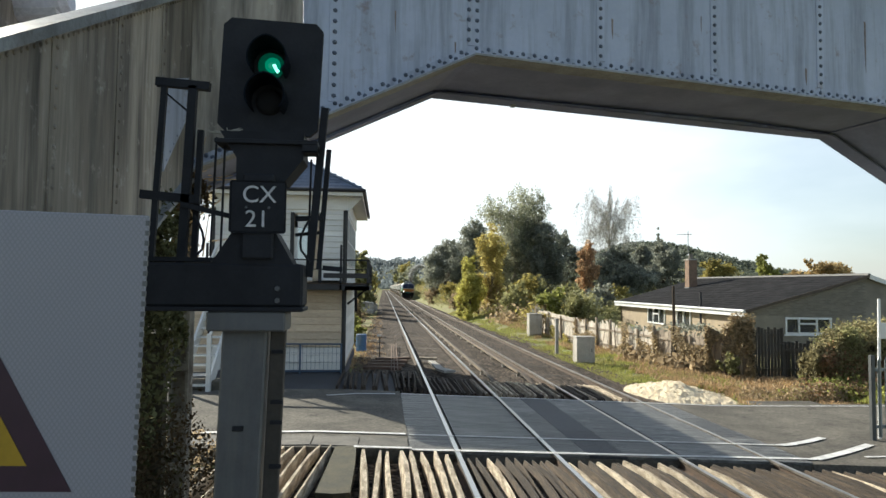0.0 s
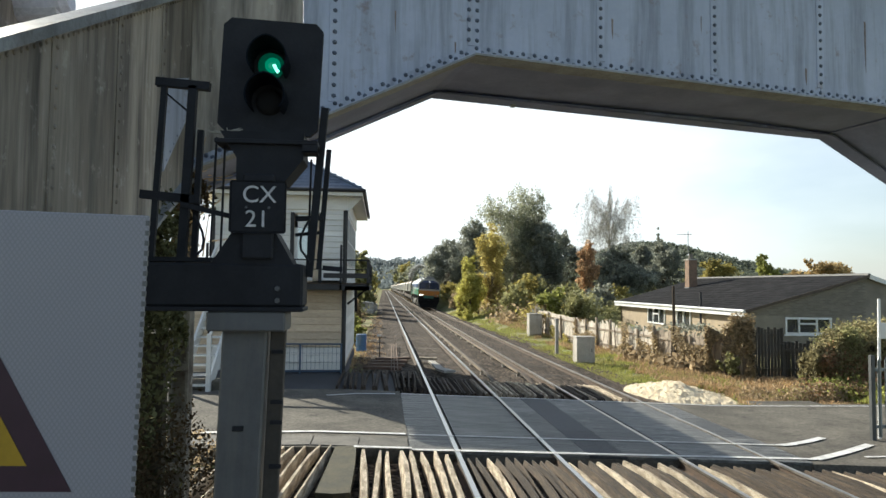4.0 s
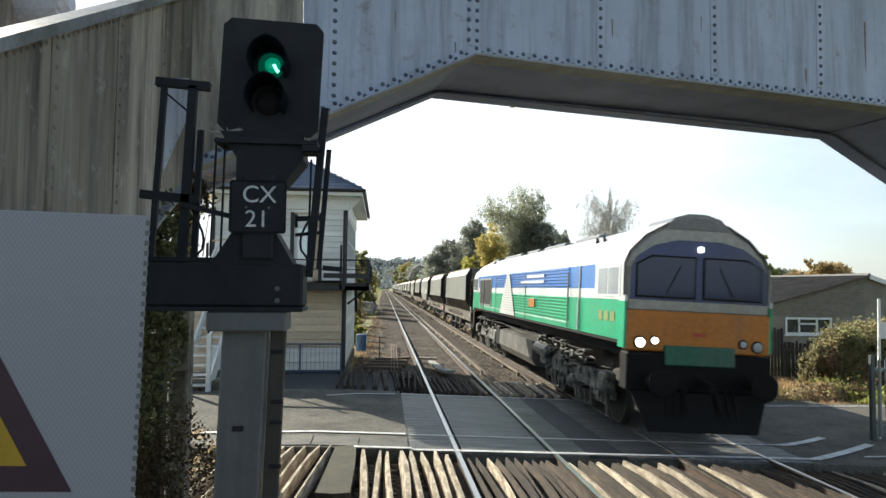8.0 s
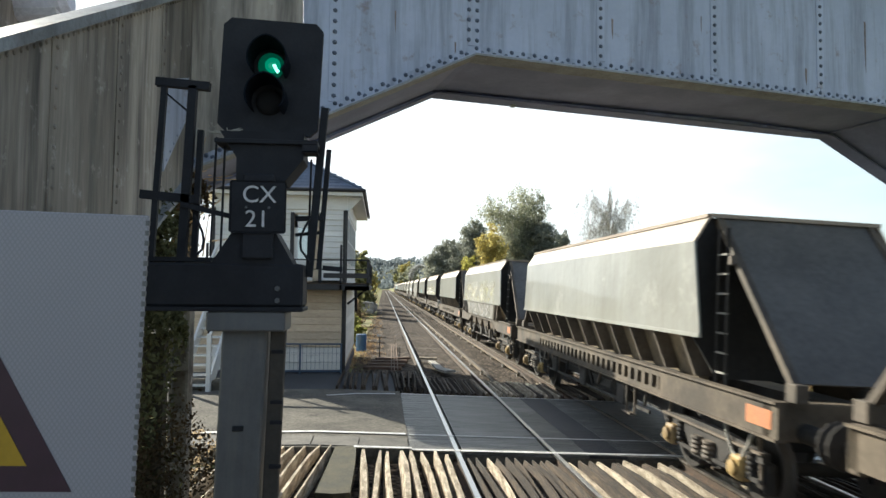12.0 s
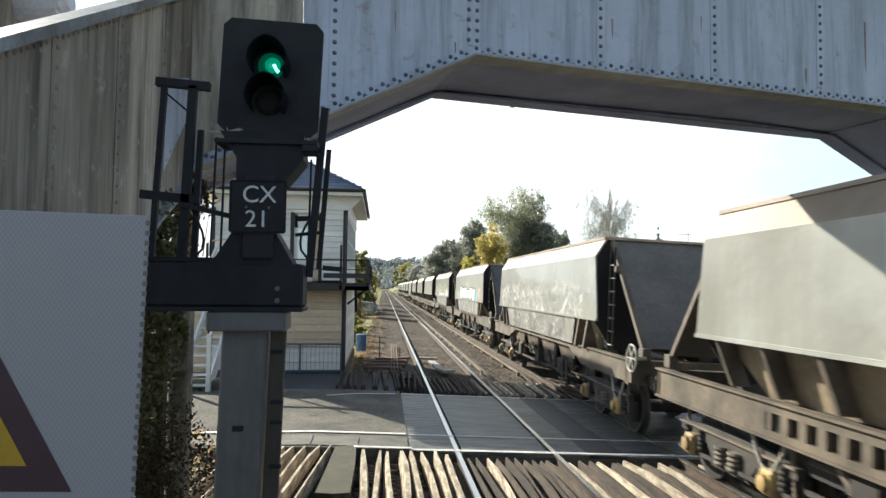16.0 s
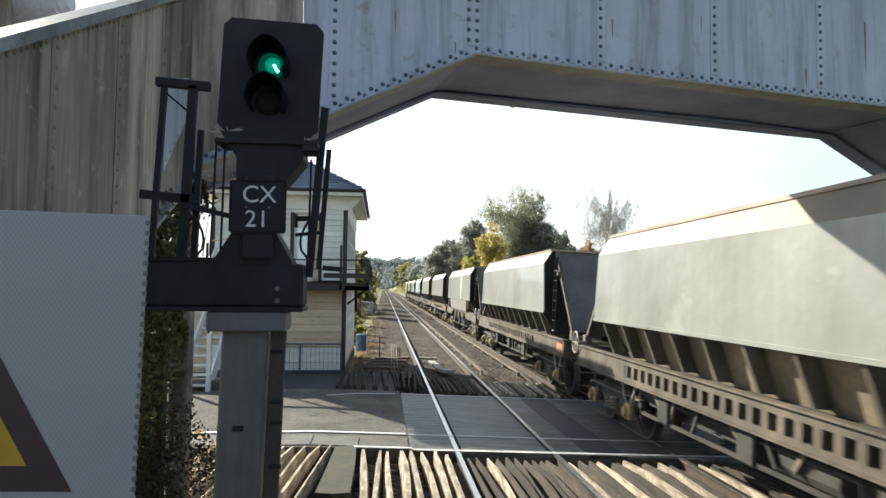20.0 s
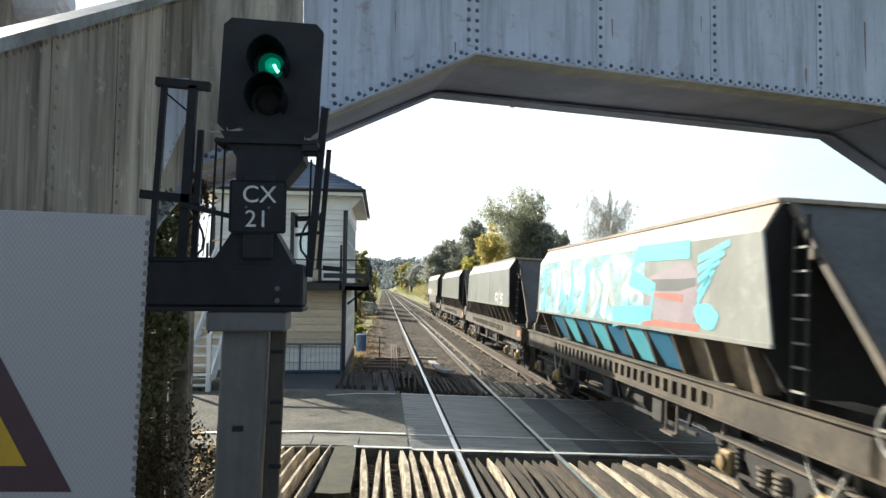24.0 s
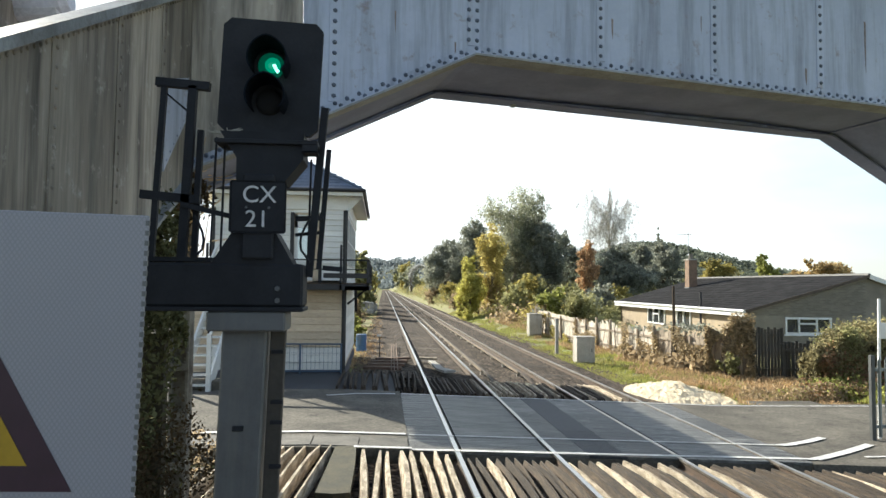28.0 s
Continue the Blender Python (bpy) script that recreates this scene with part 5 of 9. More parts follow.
# courses of brick on the gable
bk_mesh = Mesh().box(0.004, 0.221, -0.010, 0.0, 0.004, 0.069, 0.003).data("brick", BRICK)
n = 0
for r in range(34):
    z = HE + 1.5 - 0.075 * r
    for k in range(24):
        x = HX0 + 0.1 + 0.225 * k + (0.1125 if r % 2 else 0)
        top = HE + (x - HX0) * (HR - HE) / (HX1 - HX0)
        if z + 0.09 > top or (a - 0.24 < x < b and c - 0.08 < z < d) or n >= 300 or z < 0.1:
            continue
        part("brick", bk_mesh, BRICK, gw).location = (x, HY0, z)
        n += 1
for s0, s1 in (((HX0 - 0.35, HE - 0.1), (HX1, HR)), ((HX2 + 0.35, HE - 0.2), (HX1, HR))):
    rf = part("roof_slope", Mesh().prism([(s0[0], HY0 - 0.2, s0[1]), (s1[0], HY0 - 0.2, s1[1]), (s1[0], HY0 - 0.2, s1[1] + 0.1), (s0[0], HY0 - 0.2, s0[1] + 0.1)], (0, HY1 - HY0 + 0.4, 0)), TILE, hs, "dark tiled roof slope")
    if s0[0] < s1[0]:
        m2 = Mesh()
        for r in range(18):
            f = r / 18
            x, z = s0[0] + (s1[0] - s0[0]) * f, s0[1] + 0.1 + (s1[1] - s0[1]) * f
            x1, z1 = s0[0] + (s1[0] - s0[0]) * (f + 1 / 17), s0[1] + 0.1 + (s1[1] - s0[1]) * (f + 1 / 17)
            for k in range(52):
                y = HY0 - 0.2 + k * 0.335
                m2.add([(x, y, z + 0.028), (x, y + 0.325, z + 0.028), (x1, y + 0.325, z1 + 0.008), (x1, y, z1 + 0.008), (x, y, z), (x, y + 0.325, z)], [(0, 1, 2, 3), (4, 5, 1, 0)])
        o = part("tiling", m2, mat("weathered_roof_tile", (0.028, 0.027, 0.029), (0.017, 0.017, 0.018), rough=0.95, fine=12, bump=0.1, rnd=0.3, island=True, spec=0.06), rf)
        o["kind"] = "stuff"
part("ridge", Mesh().rod((HX1, HY0 - 0.2, HR + 0.1), (HX1, HY1 + 0.2, HR + 0.1), 0.09, n=8), mat("grey_ridge_tile", (0.17, 0.165, 0.155), rough=0.8), hs, "pale grey ridge tiles")
part("verge", Mesh().bar((HX0 - 0.35, HY0 - 0.2, HE - 0.05), (HX1, HY0 - 0.2, HR + 0.05), 0.03, 0.12), mat("brown_verge", (0.12, 0.09, 0.07), rough=0.7), hs)
part("verge", Mesh().bar((HX2 + 0.35, HY0 - 0.2, HE - 0.12), (HX1, HY0 - 0.2, HR + 0.03), 0.03, 0.2), UPVC, hs, "white far verge board")
part("fascia", Mesh().box(HX0 - 0.38, HX0 - 0.33, HY0 - 0.2, HY1 + 0.2, HE - 0.28, HE + 0.02, 0.005), UPVC, hs, "white eaves fascia")
part("gutter", Mesh().rod((HX0 - 0.43, HY0 - 0.2, HE - 0.02), (HX0 - 0.43, HY1, HE - 0.02), 0.055, n=8), UPVC, hs)


def casement(par, o, ax, w, h, bars, n_y):
    """A white window: frame, glazing bars, panes."""
    f = Mesh()
    def bx(u0, u1, z0, z1, t0, t1):
        if ax == 'x':
            f.box(o[0] + u0, o[0] + u1, o[1] + t0, o[1] + t1, o[2] + z0, o[2] + z1)
        else:
            f.box(o[0] + t0, o[0] + t1, o[1] + u0, o[1] + u1, o[2] + z0, o[2] + z1)
    bx(0, w, 0, 0.09, -0.06, 0.1)
    bx(0, w, h - 0.09, h, -0.06, 0.1)
    for u in [0] + bars + [w - 0.08]:
        bx(u, u + 0.08, 0, h, -0.05, 0.1)
    for u0, u1 in n_y:
        bx(u0, u1, h * 0.58, h * 0.58 + 0.07, -0.05, 0.08)
    win = part("window", f, UPVC, par, "white framed casement window")
    p = Mesh()
    if ax == 'x':
        p.box(o[0] + 0.05, o[0] + w - 0.05, o[1] + 0.02, o[1] + 0.03, o[2] + 0.05, o[2] + h - 0.05)
    else:
        p.box(o[0] + 0.02, o[0] + 0.03, o[1] + 0.05, o[1] + w - 0.05, o[2] + 0.05, o[2] + h - 0.05)
    part("pane", p, DARKGLASS, win)
    return win


casement(hs, (a, HY0, c), 'x', b - a, d - c, [0.62, 1.5], [(0.62, 1.5)])
part("window_sill", Mesh().box(a - 0.05, b + 0.05, HY0 - 0.1, HY0 + 0.1, c - 0.07, c, 0.01), UPVC, hs)
casement(hs, (HX0 - 0.02, 39.4, 0.25), 'y', 2.6, 1.0, [0.8, 1.7], [(0.8, 1.7)])
casement(hs, (HX0 - 0.02, 36.0, 0.25), 'y', 1.8, 1.0, [0.85], [])
NET = mat("white_net_curtain", (0.72, 0.72, 0.7), (0.6, 0.6, 0.58), rough=0.9, fine=30, bump=0.1, rnd=0.05)
for x0, x1 in ((18.5, 19.1), (20.1, 20.85)):
    part("net_curtain", Mesh().box(x0, x1, HY0 + 0.19, HY0 + 0.21, 0.34, 1.2, 0.004), NET, hs, "white net curtain")
for y0, y1 in ((39.5, 40.4), (41.1, 41.9), (36.1, 37.0)):
    part("window_blind", Mesh().box(HX0 + 0.06, HX0 + 0.07, y0, y1, 0.34, 1.18), UPVC, hs, "white window blind")
ch = part("chimney", Mesh().box(20.05, 20.6, 43.0, 43.6, 1.8, 4.28, 0.01), mat("red_brown_chimney_brick", (0.26, 0.165, 0.105), (0.16, 0.105, 0.07), rough=0.85, scale=4, fine=30, bump=0.3, rnd=0.1), hs, "brown brick chimney stack")
part("chimney_cap", Mesh().box(20.0, 20.65, 42.95, 43.65, 4.28, 4.36, 0.01), M["concrete"], ch)
part("chimney_pot", Mesh().lathe([(0, 0.14), (0.35, 0.11), (0.36, 0.14)], (20.32, 43.3, 4.36), (0, 0, 1), 10), BRICK, ch)
part("flashing", Mesh().box(20.02, 20.63, 42.97, 43.63, 2.2, 2.52), M["grey_galv"], ch)
ae = thing("tv_aerial", (20.1, 43.2, 4.34), "thin metal television aerial on the chimney", "aerial")
part("mast", Mesh().rod((0, 0, 0), (0, 0, 1.85), 0.022, n=6), M["grey_galv"], ae)
part("boom", Mesh().rod((-0.7, 0, 1.62), (0.25, 0, 1.66), 0.015, n=6), M["grey_galv"], ae)
for k in range(6):
    part("element", Mesh().rod((-0.65 + 0.16 * k, -0.3, 1.63), (-0.65 + 0.16 * k, 0.3, 1.63), 0.01, n=5), M["grey_galv"], ae)
part("vent_pipe", Mesh().rod((16.75, 34.6, 0.2), (16.75, 34.6, 2.25), 0.06, n=8), TRIM_B, hs, "black soil pipe")

# ---- garden fence, hedges and lineside things ----
FENCE_M = mat("weathered_fence_panel", (0.40, 0.33, 0.25), (0.24, 0.19, 0.14), rough=0.85, scale=2, fine=25, bump=0.3, rnd=0.2, stretch=(1, 1, 0.5), spots=((0.12, 0.09, 0.05), 0.7, 2.2))
FENCE_W = mat("whitewashed_fence_board", (0.72, 0.66, 0.56), (0.5, 0.43, 0.35), rough=0.85, scale=2, fine=25, bump=0.25, rnd=0.15, spots=((0.16, 0.11, 0.06), 0.75, 2.0))
FENCE_D = mat("dark_fence_board", (0.085, 0.08, 0.066), (0.05, 0.047, 0.04), rough=0.85, scale=2, fine=25, bump=0.3, rnd=0.25)


def gl(x, y):
    return land(x, y)


def fence(p0, p1, h, n, material, label, seed, jag=0.03, post=2.0, timber=None):
    rng = random.Random(seed)
    a, b = Vector((*p0, 0)), Vector((*p1, 0))
    t = thing("garden_fence", (0, 0, 0), label, "fence", "garden fences")
    d = (b - a)
    L = d.length
    d.normalize()
    s = Vector((-d.y, d.x, 0))
    for k in range(n):
        c0, c1 = a + d * (L * k / n + 0.004), a + d * (L * (k + 1) / n - 0.006)
        z0 = gl(c0.x, c0.y) - 0.05
        o = s * rng.uniform(0, 0.02)
        hh = h + rng.uniform(-jag, jag)
        bm = Mesh().prism([tuple(c0 + o + Vector((0, 0, z0))), tuple(c1 + o + Vector((0, 0, z0))), tuple(c1 + o + Vector((0, 0, z0 + hh))), tuple(c0 + o + Vector((0, 0, z0 + hh + rng.uniform(-0.01, 0.01))))], tuple(s * 0.02))
        part("fence_board", bm, material, t)
    k = 0
    while k * post <= L:
        c = a + d * (k * post)
        z0 = gl(c.x, c.y) - 0.1
        lean = rng.uniform(-0.05, 0.05)
        part("fence_post", Mesh().bar((c.x - s.x * 0.05, c.y - s.y * 0.05, z0), (c.x - s.x * 0.05 + lean, c.y - s.y * 0.05, z0 + h + rng.uniform(0.0, 0.35)), 0.1, 0.1, (0, 1, 0)), timber or FENCE_M, t)
        k += 1
    for z in (0.35, h - 0.3):
        part("fence_rail", Mesh().bar((a.x - s.x * 0.02, a.y - s.y * 0.02, gl(a.x, a.y) + z), (b.x - s.x * 0.02, b.y - s.y * 0.02, gl(b.x, b.y) + z), 0.04, 0.08), timber or FENCE_M, t)
    return t


fence((9.85, 42.5), (10.5, 36.0), 1.5, 40, FENCE_W, "whitewashed boarded garden fence along the railway", 1, 0.02, 2.2)
fence((10.5, 36.0), (11.15, 27.0), 1.35, 60, FENCE_W, "ragged pale boarded garden fence with leaning posts", 2, 0.12, 1.5)
fence((11.15, 27.0), (11.75, 23.4), 1.35, 24, FENCE_M, "weathered boarded garden fence with dead creeper", 3, 0.1, 1.2)
fence((11.75, 23.4), (12.6, 22.45), 1.6, 9, FENCE_M, "weathered fence end smothered in creeper", 6, 0.05, 1.1)
fence((12.62, 22.4), (13.6, 22.1), 1.8, 10, FENCE_D, "tall dark close-boarded garden fence", 4, 0.05, 1.1, FENCE_D)
fence((13.6, 22.1), (16.2, 21.5), 1.3, 22, FENCE_D, "low dark close-boarded garden fence", 5, 0.06, 1.6, FENCE_D)
p = thing("telegraph_stump", (11.3, 25.5, gl(11.3, 25.5)), "tall leaning timber post in the fence line", "post")
part("pole", Mesh().rod((0, 0, -0.2), (-0.05, 0, 3.1), 0.07, 0.055, n=8), M["guard_dark"], p)
# lineside cabinets and post
CAB = mat("grey_equipment_cabinet", (0.52, 0.48, 0.42), (0.4, 0.37, 0.32), rough=0.55, scale=2, fine=25, bump=0.06, rnd=0.08, streak=((0.25, 0.18, 0.12), 0.5, 4))
for x, y, w2, d2, h2, lb in ((8.05, 26.6, 0.72, 0.6, 1.05, "pale rust-streaked lineside equipment cabinet"), (9.35, 41.0, 0.8, 0.7, 1.3, "tall grey lineside equipment cabinet")):
    t = thing("equipment_cabinet", (x, y, gl(x, y)), lb, "cabinet", "lineside cabinets")
    part("case", Mesh().box(-w2 / 2, w2 / 2, -d2 / 2, d2 / 2, 0.1, h2, 0.015), CAB, t)
    part("plinth", Mesh().box(-w2 / 2 + 0.03, w2 / 2 - 0.03, -d2 / 2 + 0.03, d2 / 2 - 0.03, -0.15, 0.1), M["concrete"], t)
    part("lid", Mesh().box(-w2 / 2 - 0.03, w2 / 2 + 0.03, -d2 / 2 - 0.03, d2 / 2 + 0.03, h2, h2 + 0.05, 0.012), CAB, t)
    dr = part("door", Mesh().box(-w2 / 2 + 0.05, w2 / 2 - 0.05, -d2 / 2 - 0.014, -d2 / 2, 0.18, h2 - 0.06, 0.004), CAB, t)
    part("handle", Mesh().box(w2 / 2 - 0.15, w2 / 2 - 0.11, -d2 / 2 - 0.03, -d2 / 2 - 0.014, 0.5, 0.64), M["grey_galv"], dr)
t = thing("lineside_post", (7.85, 30.0, gl(7.85, 30)), "slim grey concrete lineside post", "post")
part("shaft", Mesh().box(-0.07, 0.07, -0.07, 0.07, -0.2, 1.55, 0.015), M["concrete"], t)
part("cap", Mesh().box(-0.09, 0.09, -0.09, 0.09, 1.55, 1.62, 0.01), M["concrete"], t)
# palisade gate and its sign pole at the roadside
GALV = mat("pale_galvanised_palisade", (0.33, 0.35, 0.35), (0.22, 0.24, 0.24), rough=0.5, metal=0.5, fine=40, bump=0.05, rnd=0.1)
g = thing("palisade_gate", (9.1, 12.0, -0.3), "pale galvanised steel palisade gate at the road edge", "gate")
part("gate_post", Mesh().box(-0.04, 0.04, -0.04, 0.04, -0.1, 1.55, 0.006), mat("dark_gate_post", (0.08, 0.085, 0.085), rough=0.5), g, "dark steel gate post")
for k in range(14):
    x = 0.15 + 0.145 * k
    part("pale", Mesh().prism([(x - 0.035, 0, 0.05), (x + 0.035, 0, 0.05), (x + 0.035, 0, 1.45), (x, 0, 1.53), (x - 0.035, 0, 1.45)], (0, 0.012, 0)).box(x - 0.012, x + 0.012, -0.012, 0, 0.05, 1.45), GALV, g)
for z in (0.2, 1.25):
    part("gate_rail", Mesh().box(0.05, 2.2, 0.015, 0.06, z, z + 0.06), GALV, g)
pl = thing("sign_pole", (9.3, 12.1, -0.3), "slim white sign pole behind the palisade gate", "sign pole")
part("pole", Mesh().rod((0, 0, -0.1), (0.05, 0, 2.6), 0.028, n=10), UPVC, pl)
part("sign_panel", Mesh().box(0.0, 0.28, -0.045, -0.03, 1.85, 2.15, 0.003), UPVC, pl)

# ---- heap of pale chippings by the road ----
def heap_height(u, v):
    r = math.hypot(u, v)
    h = max(0, 1 - r ** 1.5) * (0.5 - 0.18 * u) * (0.85 + 0.35 * noise.noise(Vector((u * 2.2, v * 2.2, 2.1))))
    return h + 0.035 * noise.noise(Vector((u * 9, v * 9, 0))) + 0.02 * noise.noise(Vector((u * 23, v * 23, 4)))


HEAP = mat("pale_chippings", (0.84, 0.72, 0.52), (0.66, 0.54, 0.36), rough=0.95, scale=6, fine=45, bump=0.8, grain=0.5, rnd=0.12, island=True)
heap = thing("chippings_heap", (0, 0, 0), "low heap of pale stone chippings beside the road", "heap")
bm = Mesh()
n = 90
cx, cy = 8.15, 18.3
vs = []
for j in range(n + 1):
    for i in range(n + 1):
        u, v = (i / n - 0.5) * 2, (j / n - 0.5) * 2
        x, y = cx + u * 1.5, cy + v * 2.15
        inside = math.hypot(u, v) < 0.97 + 0.08 * noise.noise(Vector((u * 5, v * 5, 9)))
        vs.append((x, y, gl(x, y) - 0.04 + (heap_height(u, v) + 0.04 if inside else -0.12)))
bm.add(vs, [(j * (n + 1) + i, j * (n + 1) + i + 1, (j + 1) * (n + 1) + i + 1, (j + 1) * (n + 1) + i) for j in range(n) for i in range(n)])
part("mound", bm, HEAP, heap)
rs = np.random.RandomState(61)
bm = Mesh()
for k in range(2600):
    a, q = rs.uniform(0, 6.283), rs.rand() ** 0.5 * 1.08
    u, v = q * math.cos(a), q * math.sin(a)
    x, y = cx + u * 1.5, cy + v * 2.15
    z = gl(x, y) + (heap_height(u, v) if q < 0.95 else 0)
    l, w, h = rs.uniform(0.015, 0.045), rs.uniform(0.01, 0.02), rs.uniform(0.004, 0.012)
    c, e = math.cos(rs.uniform(0, 6.3)), math.sin(rs.uniform(0, 6.3))
    bm.add([(x + c * l, y + e * l, z), (x - e * w, y + c * w, z), (x - c * l, y - e * l, z), (x + e * w, y - c * w, z), (x, y, z + h), (x, y, z - 0.03)], [(0, 1, 4), (1, 2, 4), (2, 3, 4), (3, 0, 4), (1, 0, 5), (2, 1, 5), (3, 2, 5), (0, 3, 5)])
part("loose_gravel", bm, HEAP, heap)["kind"] = "stuff"
# worn tarmac lay-by beside the heap
bm = Mesh()
lane(bm, 9.3, 11.0, 15.76, 16.75, -0.1)
single("lay_by", bm, M["asphalt"], "small worn tarmac lay-by at the road edge", "tarmac", kind="structure")


# ---- the freight train ----
def livery(name, c, rough=0.32, dirt=0.35):
    return mat(name, c, tuple(x * 0.8 for x in c), rough=rough, scale=0.7, fine=14, bump=0.04, coat=0.15, rnd=0, streak=((0.12, 0.1, 0.08), dirt, 2.2))


L_WHITE = livery("loco_white", (0.74, 0.75, 0.74))
L_ROOF = livery("loco_grimy_white", (0.58, 0.59, 0.58), 0.5, 0.7)
L_BLUE = livery("loco_blue", (0.03, 0.17, 0.52))
L_GREEN = livery("loco_green", (0.03, 0.40, 0.20))
L_ORANGE = livery("loco_orange", (0.5, 0.165, 0.012))
L_GREY = livery("loco_grey", (0.36, 0.35, 0.32))
L_RUST = livery("loco_faded_orange", (0.3, 0.33, 0.12))
L_HATCH = livery("loco_roof_grey", (0.2, 0.2, 0.2))
L_NAVY = livery("loco_dark_blue", (0.03, 0.045, 0.15))
L_DKGREEN = livery("loco_grimy_green", (0.015, 0.12, 0.08), 0.5, 0.7)
L_BLACK = mat("loco_underframe_black", (0.014, 0.013, 0.012), (0.008, 0.008, 0.008), rough=0.75, scale=3, fine=30, bump=0.1, rnd=0.1, spec=0.15)
L_DUST = mat("dusty_bogie_grey", (0.23, 0.22, 0.185), (0.012, 0.011, 0.01), rough=0.75, scale=6.5, fine=25, bump=0.3, rnd=0.12)
L_GRIME = mat("oily_green_grey_grime", (0.12, 0.125, 0.1), (0.03, 0.03, 0.026), rough=0.7, scale=5, fine=25, bump=0.3, rnd=0.2)
L_TANK = mat("light_grey_fuel_tank", (0.17, 0.16, 0.143), (0.07, 0.066, 0.058), rough=0.5, scale=1.5, fine=20, bump=0.08, rnd=0, streak=((0.12, 0.1, 0.08), 0.5, 3))
# opaque pale grey imitates the sky's brightness in the cab side panes
MILKY = mat("painted_sky_cab_window", (0.26, 0.28, 0.28), rough=0.1, rnd=0, bump=0, spec=0.8)
W_GLASS = glass("blue_tinted_cab_glass", (0.35, 0.42, 0.55), 0.05, 0.2, 1.5, (0.03, 0.045, 0.11))
HOT = mat("lit_headlight", (1, 0.98, 0.9), rough=0.2, rnd=0, bump=0, glow=((1.0, 0.96, 0.85), 3.0))
LAMP_OFF = mat("unlit_lamp_glass", (0.45, 0.45, 0.45), rough=0.15, rnd=0, bump=0)
WHEEL = mat("wheel_steel", (0.05, 0.042, 0.034), (0.028, 0.024, 0.02), rough=0.8, metal=0.2, scale=4, fine=30, bump=0.15, rnd=0)
TYRE = mat("worn_wheel_tread", (0.14, 0.13, 0.12), rough=0.5, metal=0.6, rnd=0, bump=0)
SPEED = 17.75
NOSE0 = 11.72


def wheel_data(r):
    bm = Mesh()
    for s in (-1, 1):
        bm.mi = 1
        bm.lathe([(0, r + 0.028), (0.025, r + 0.02), (0.03, r), (0.13, r - 0.006)], (s * 0.69, 0, 0), (s, 0, 0), 24)
        bm.mi = 0
        bm.lathe([(0.131, r - 0.05), (0.105, r * 0.8), (0.09, r * 0.4), (0.13, r * 0.3), (0.15, r * 0.14)], (s * 0.69, 0, 0), (s, 0, 0), 20)
        for k in range(5):
            a = k * 2 * math.pi / 5
            bm.lathe([(0, 0.03), (0.03, 0.03)], (s * 0.8, math.cos(a) * r * 0.62, math.sin(a) * r * 0.62), (s, 0, 0), 6)
    bm.rod((-0.7, 0, 0), (0.7, 0, 0), 0.085, n=10)
    return bm.data("wheelset", WHEEL, TYRE)




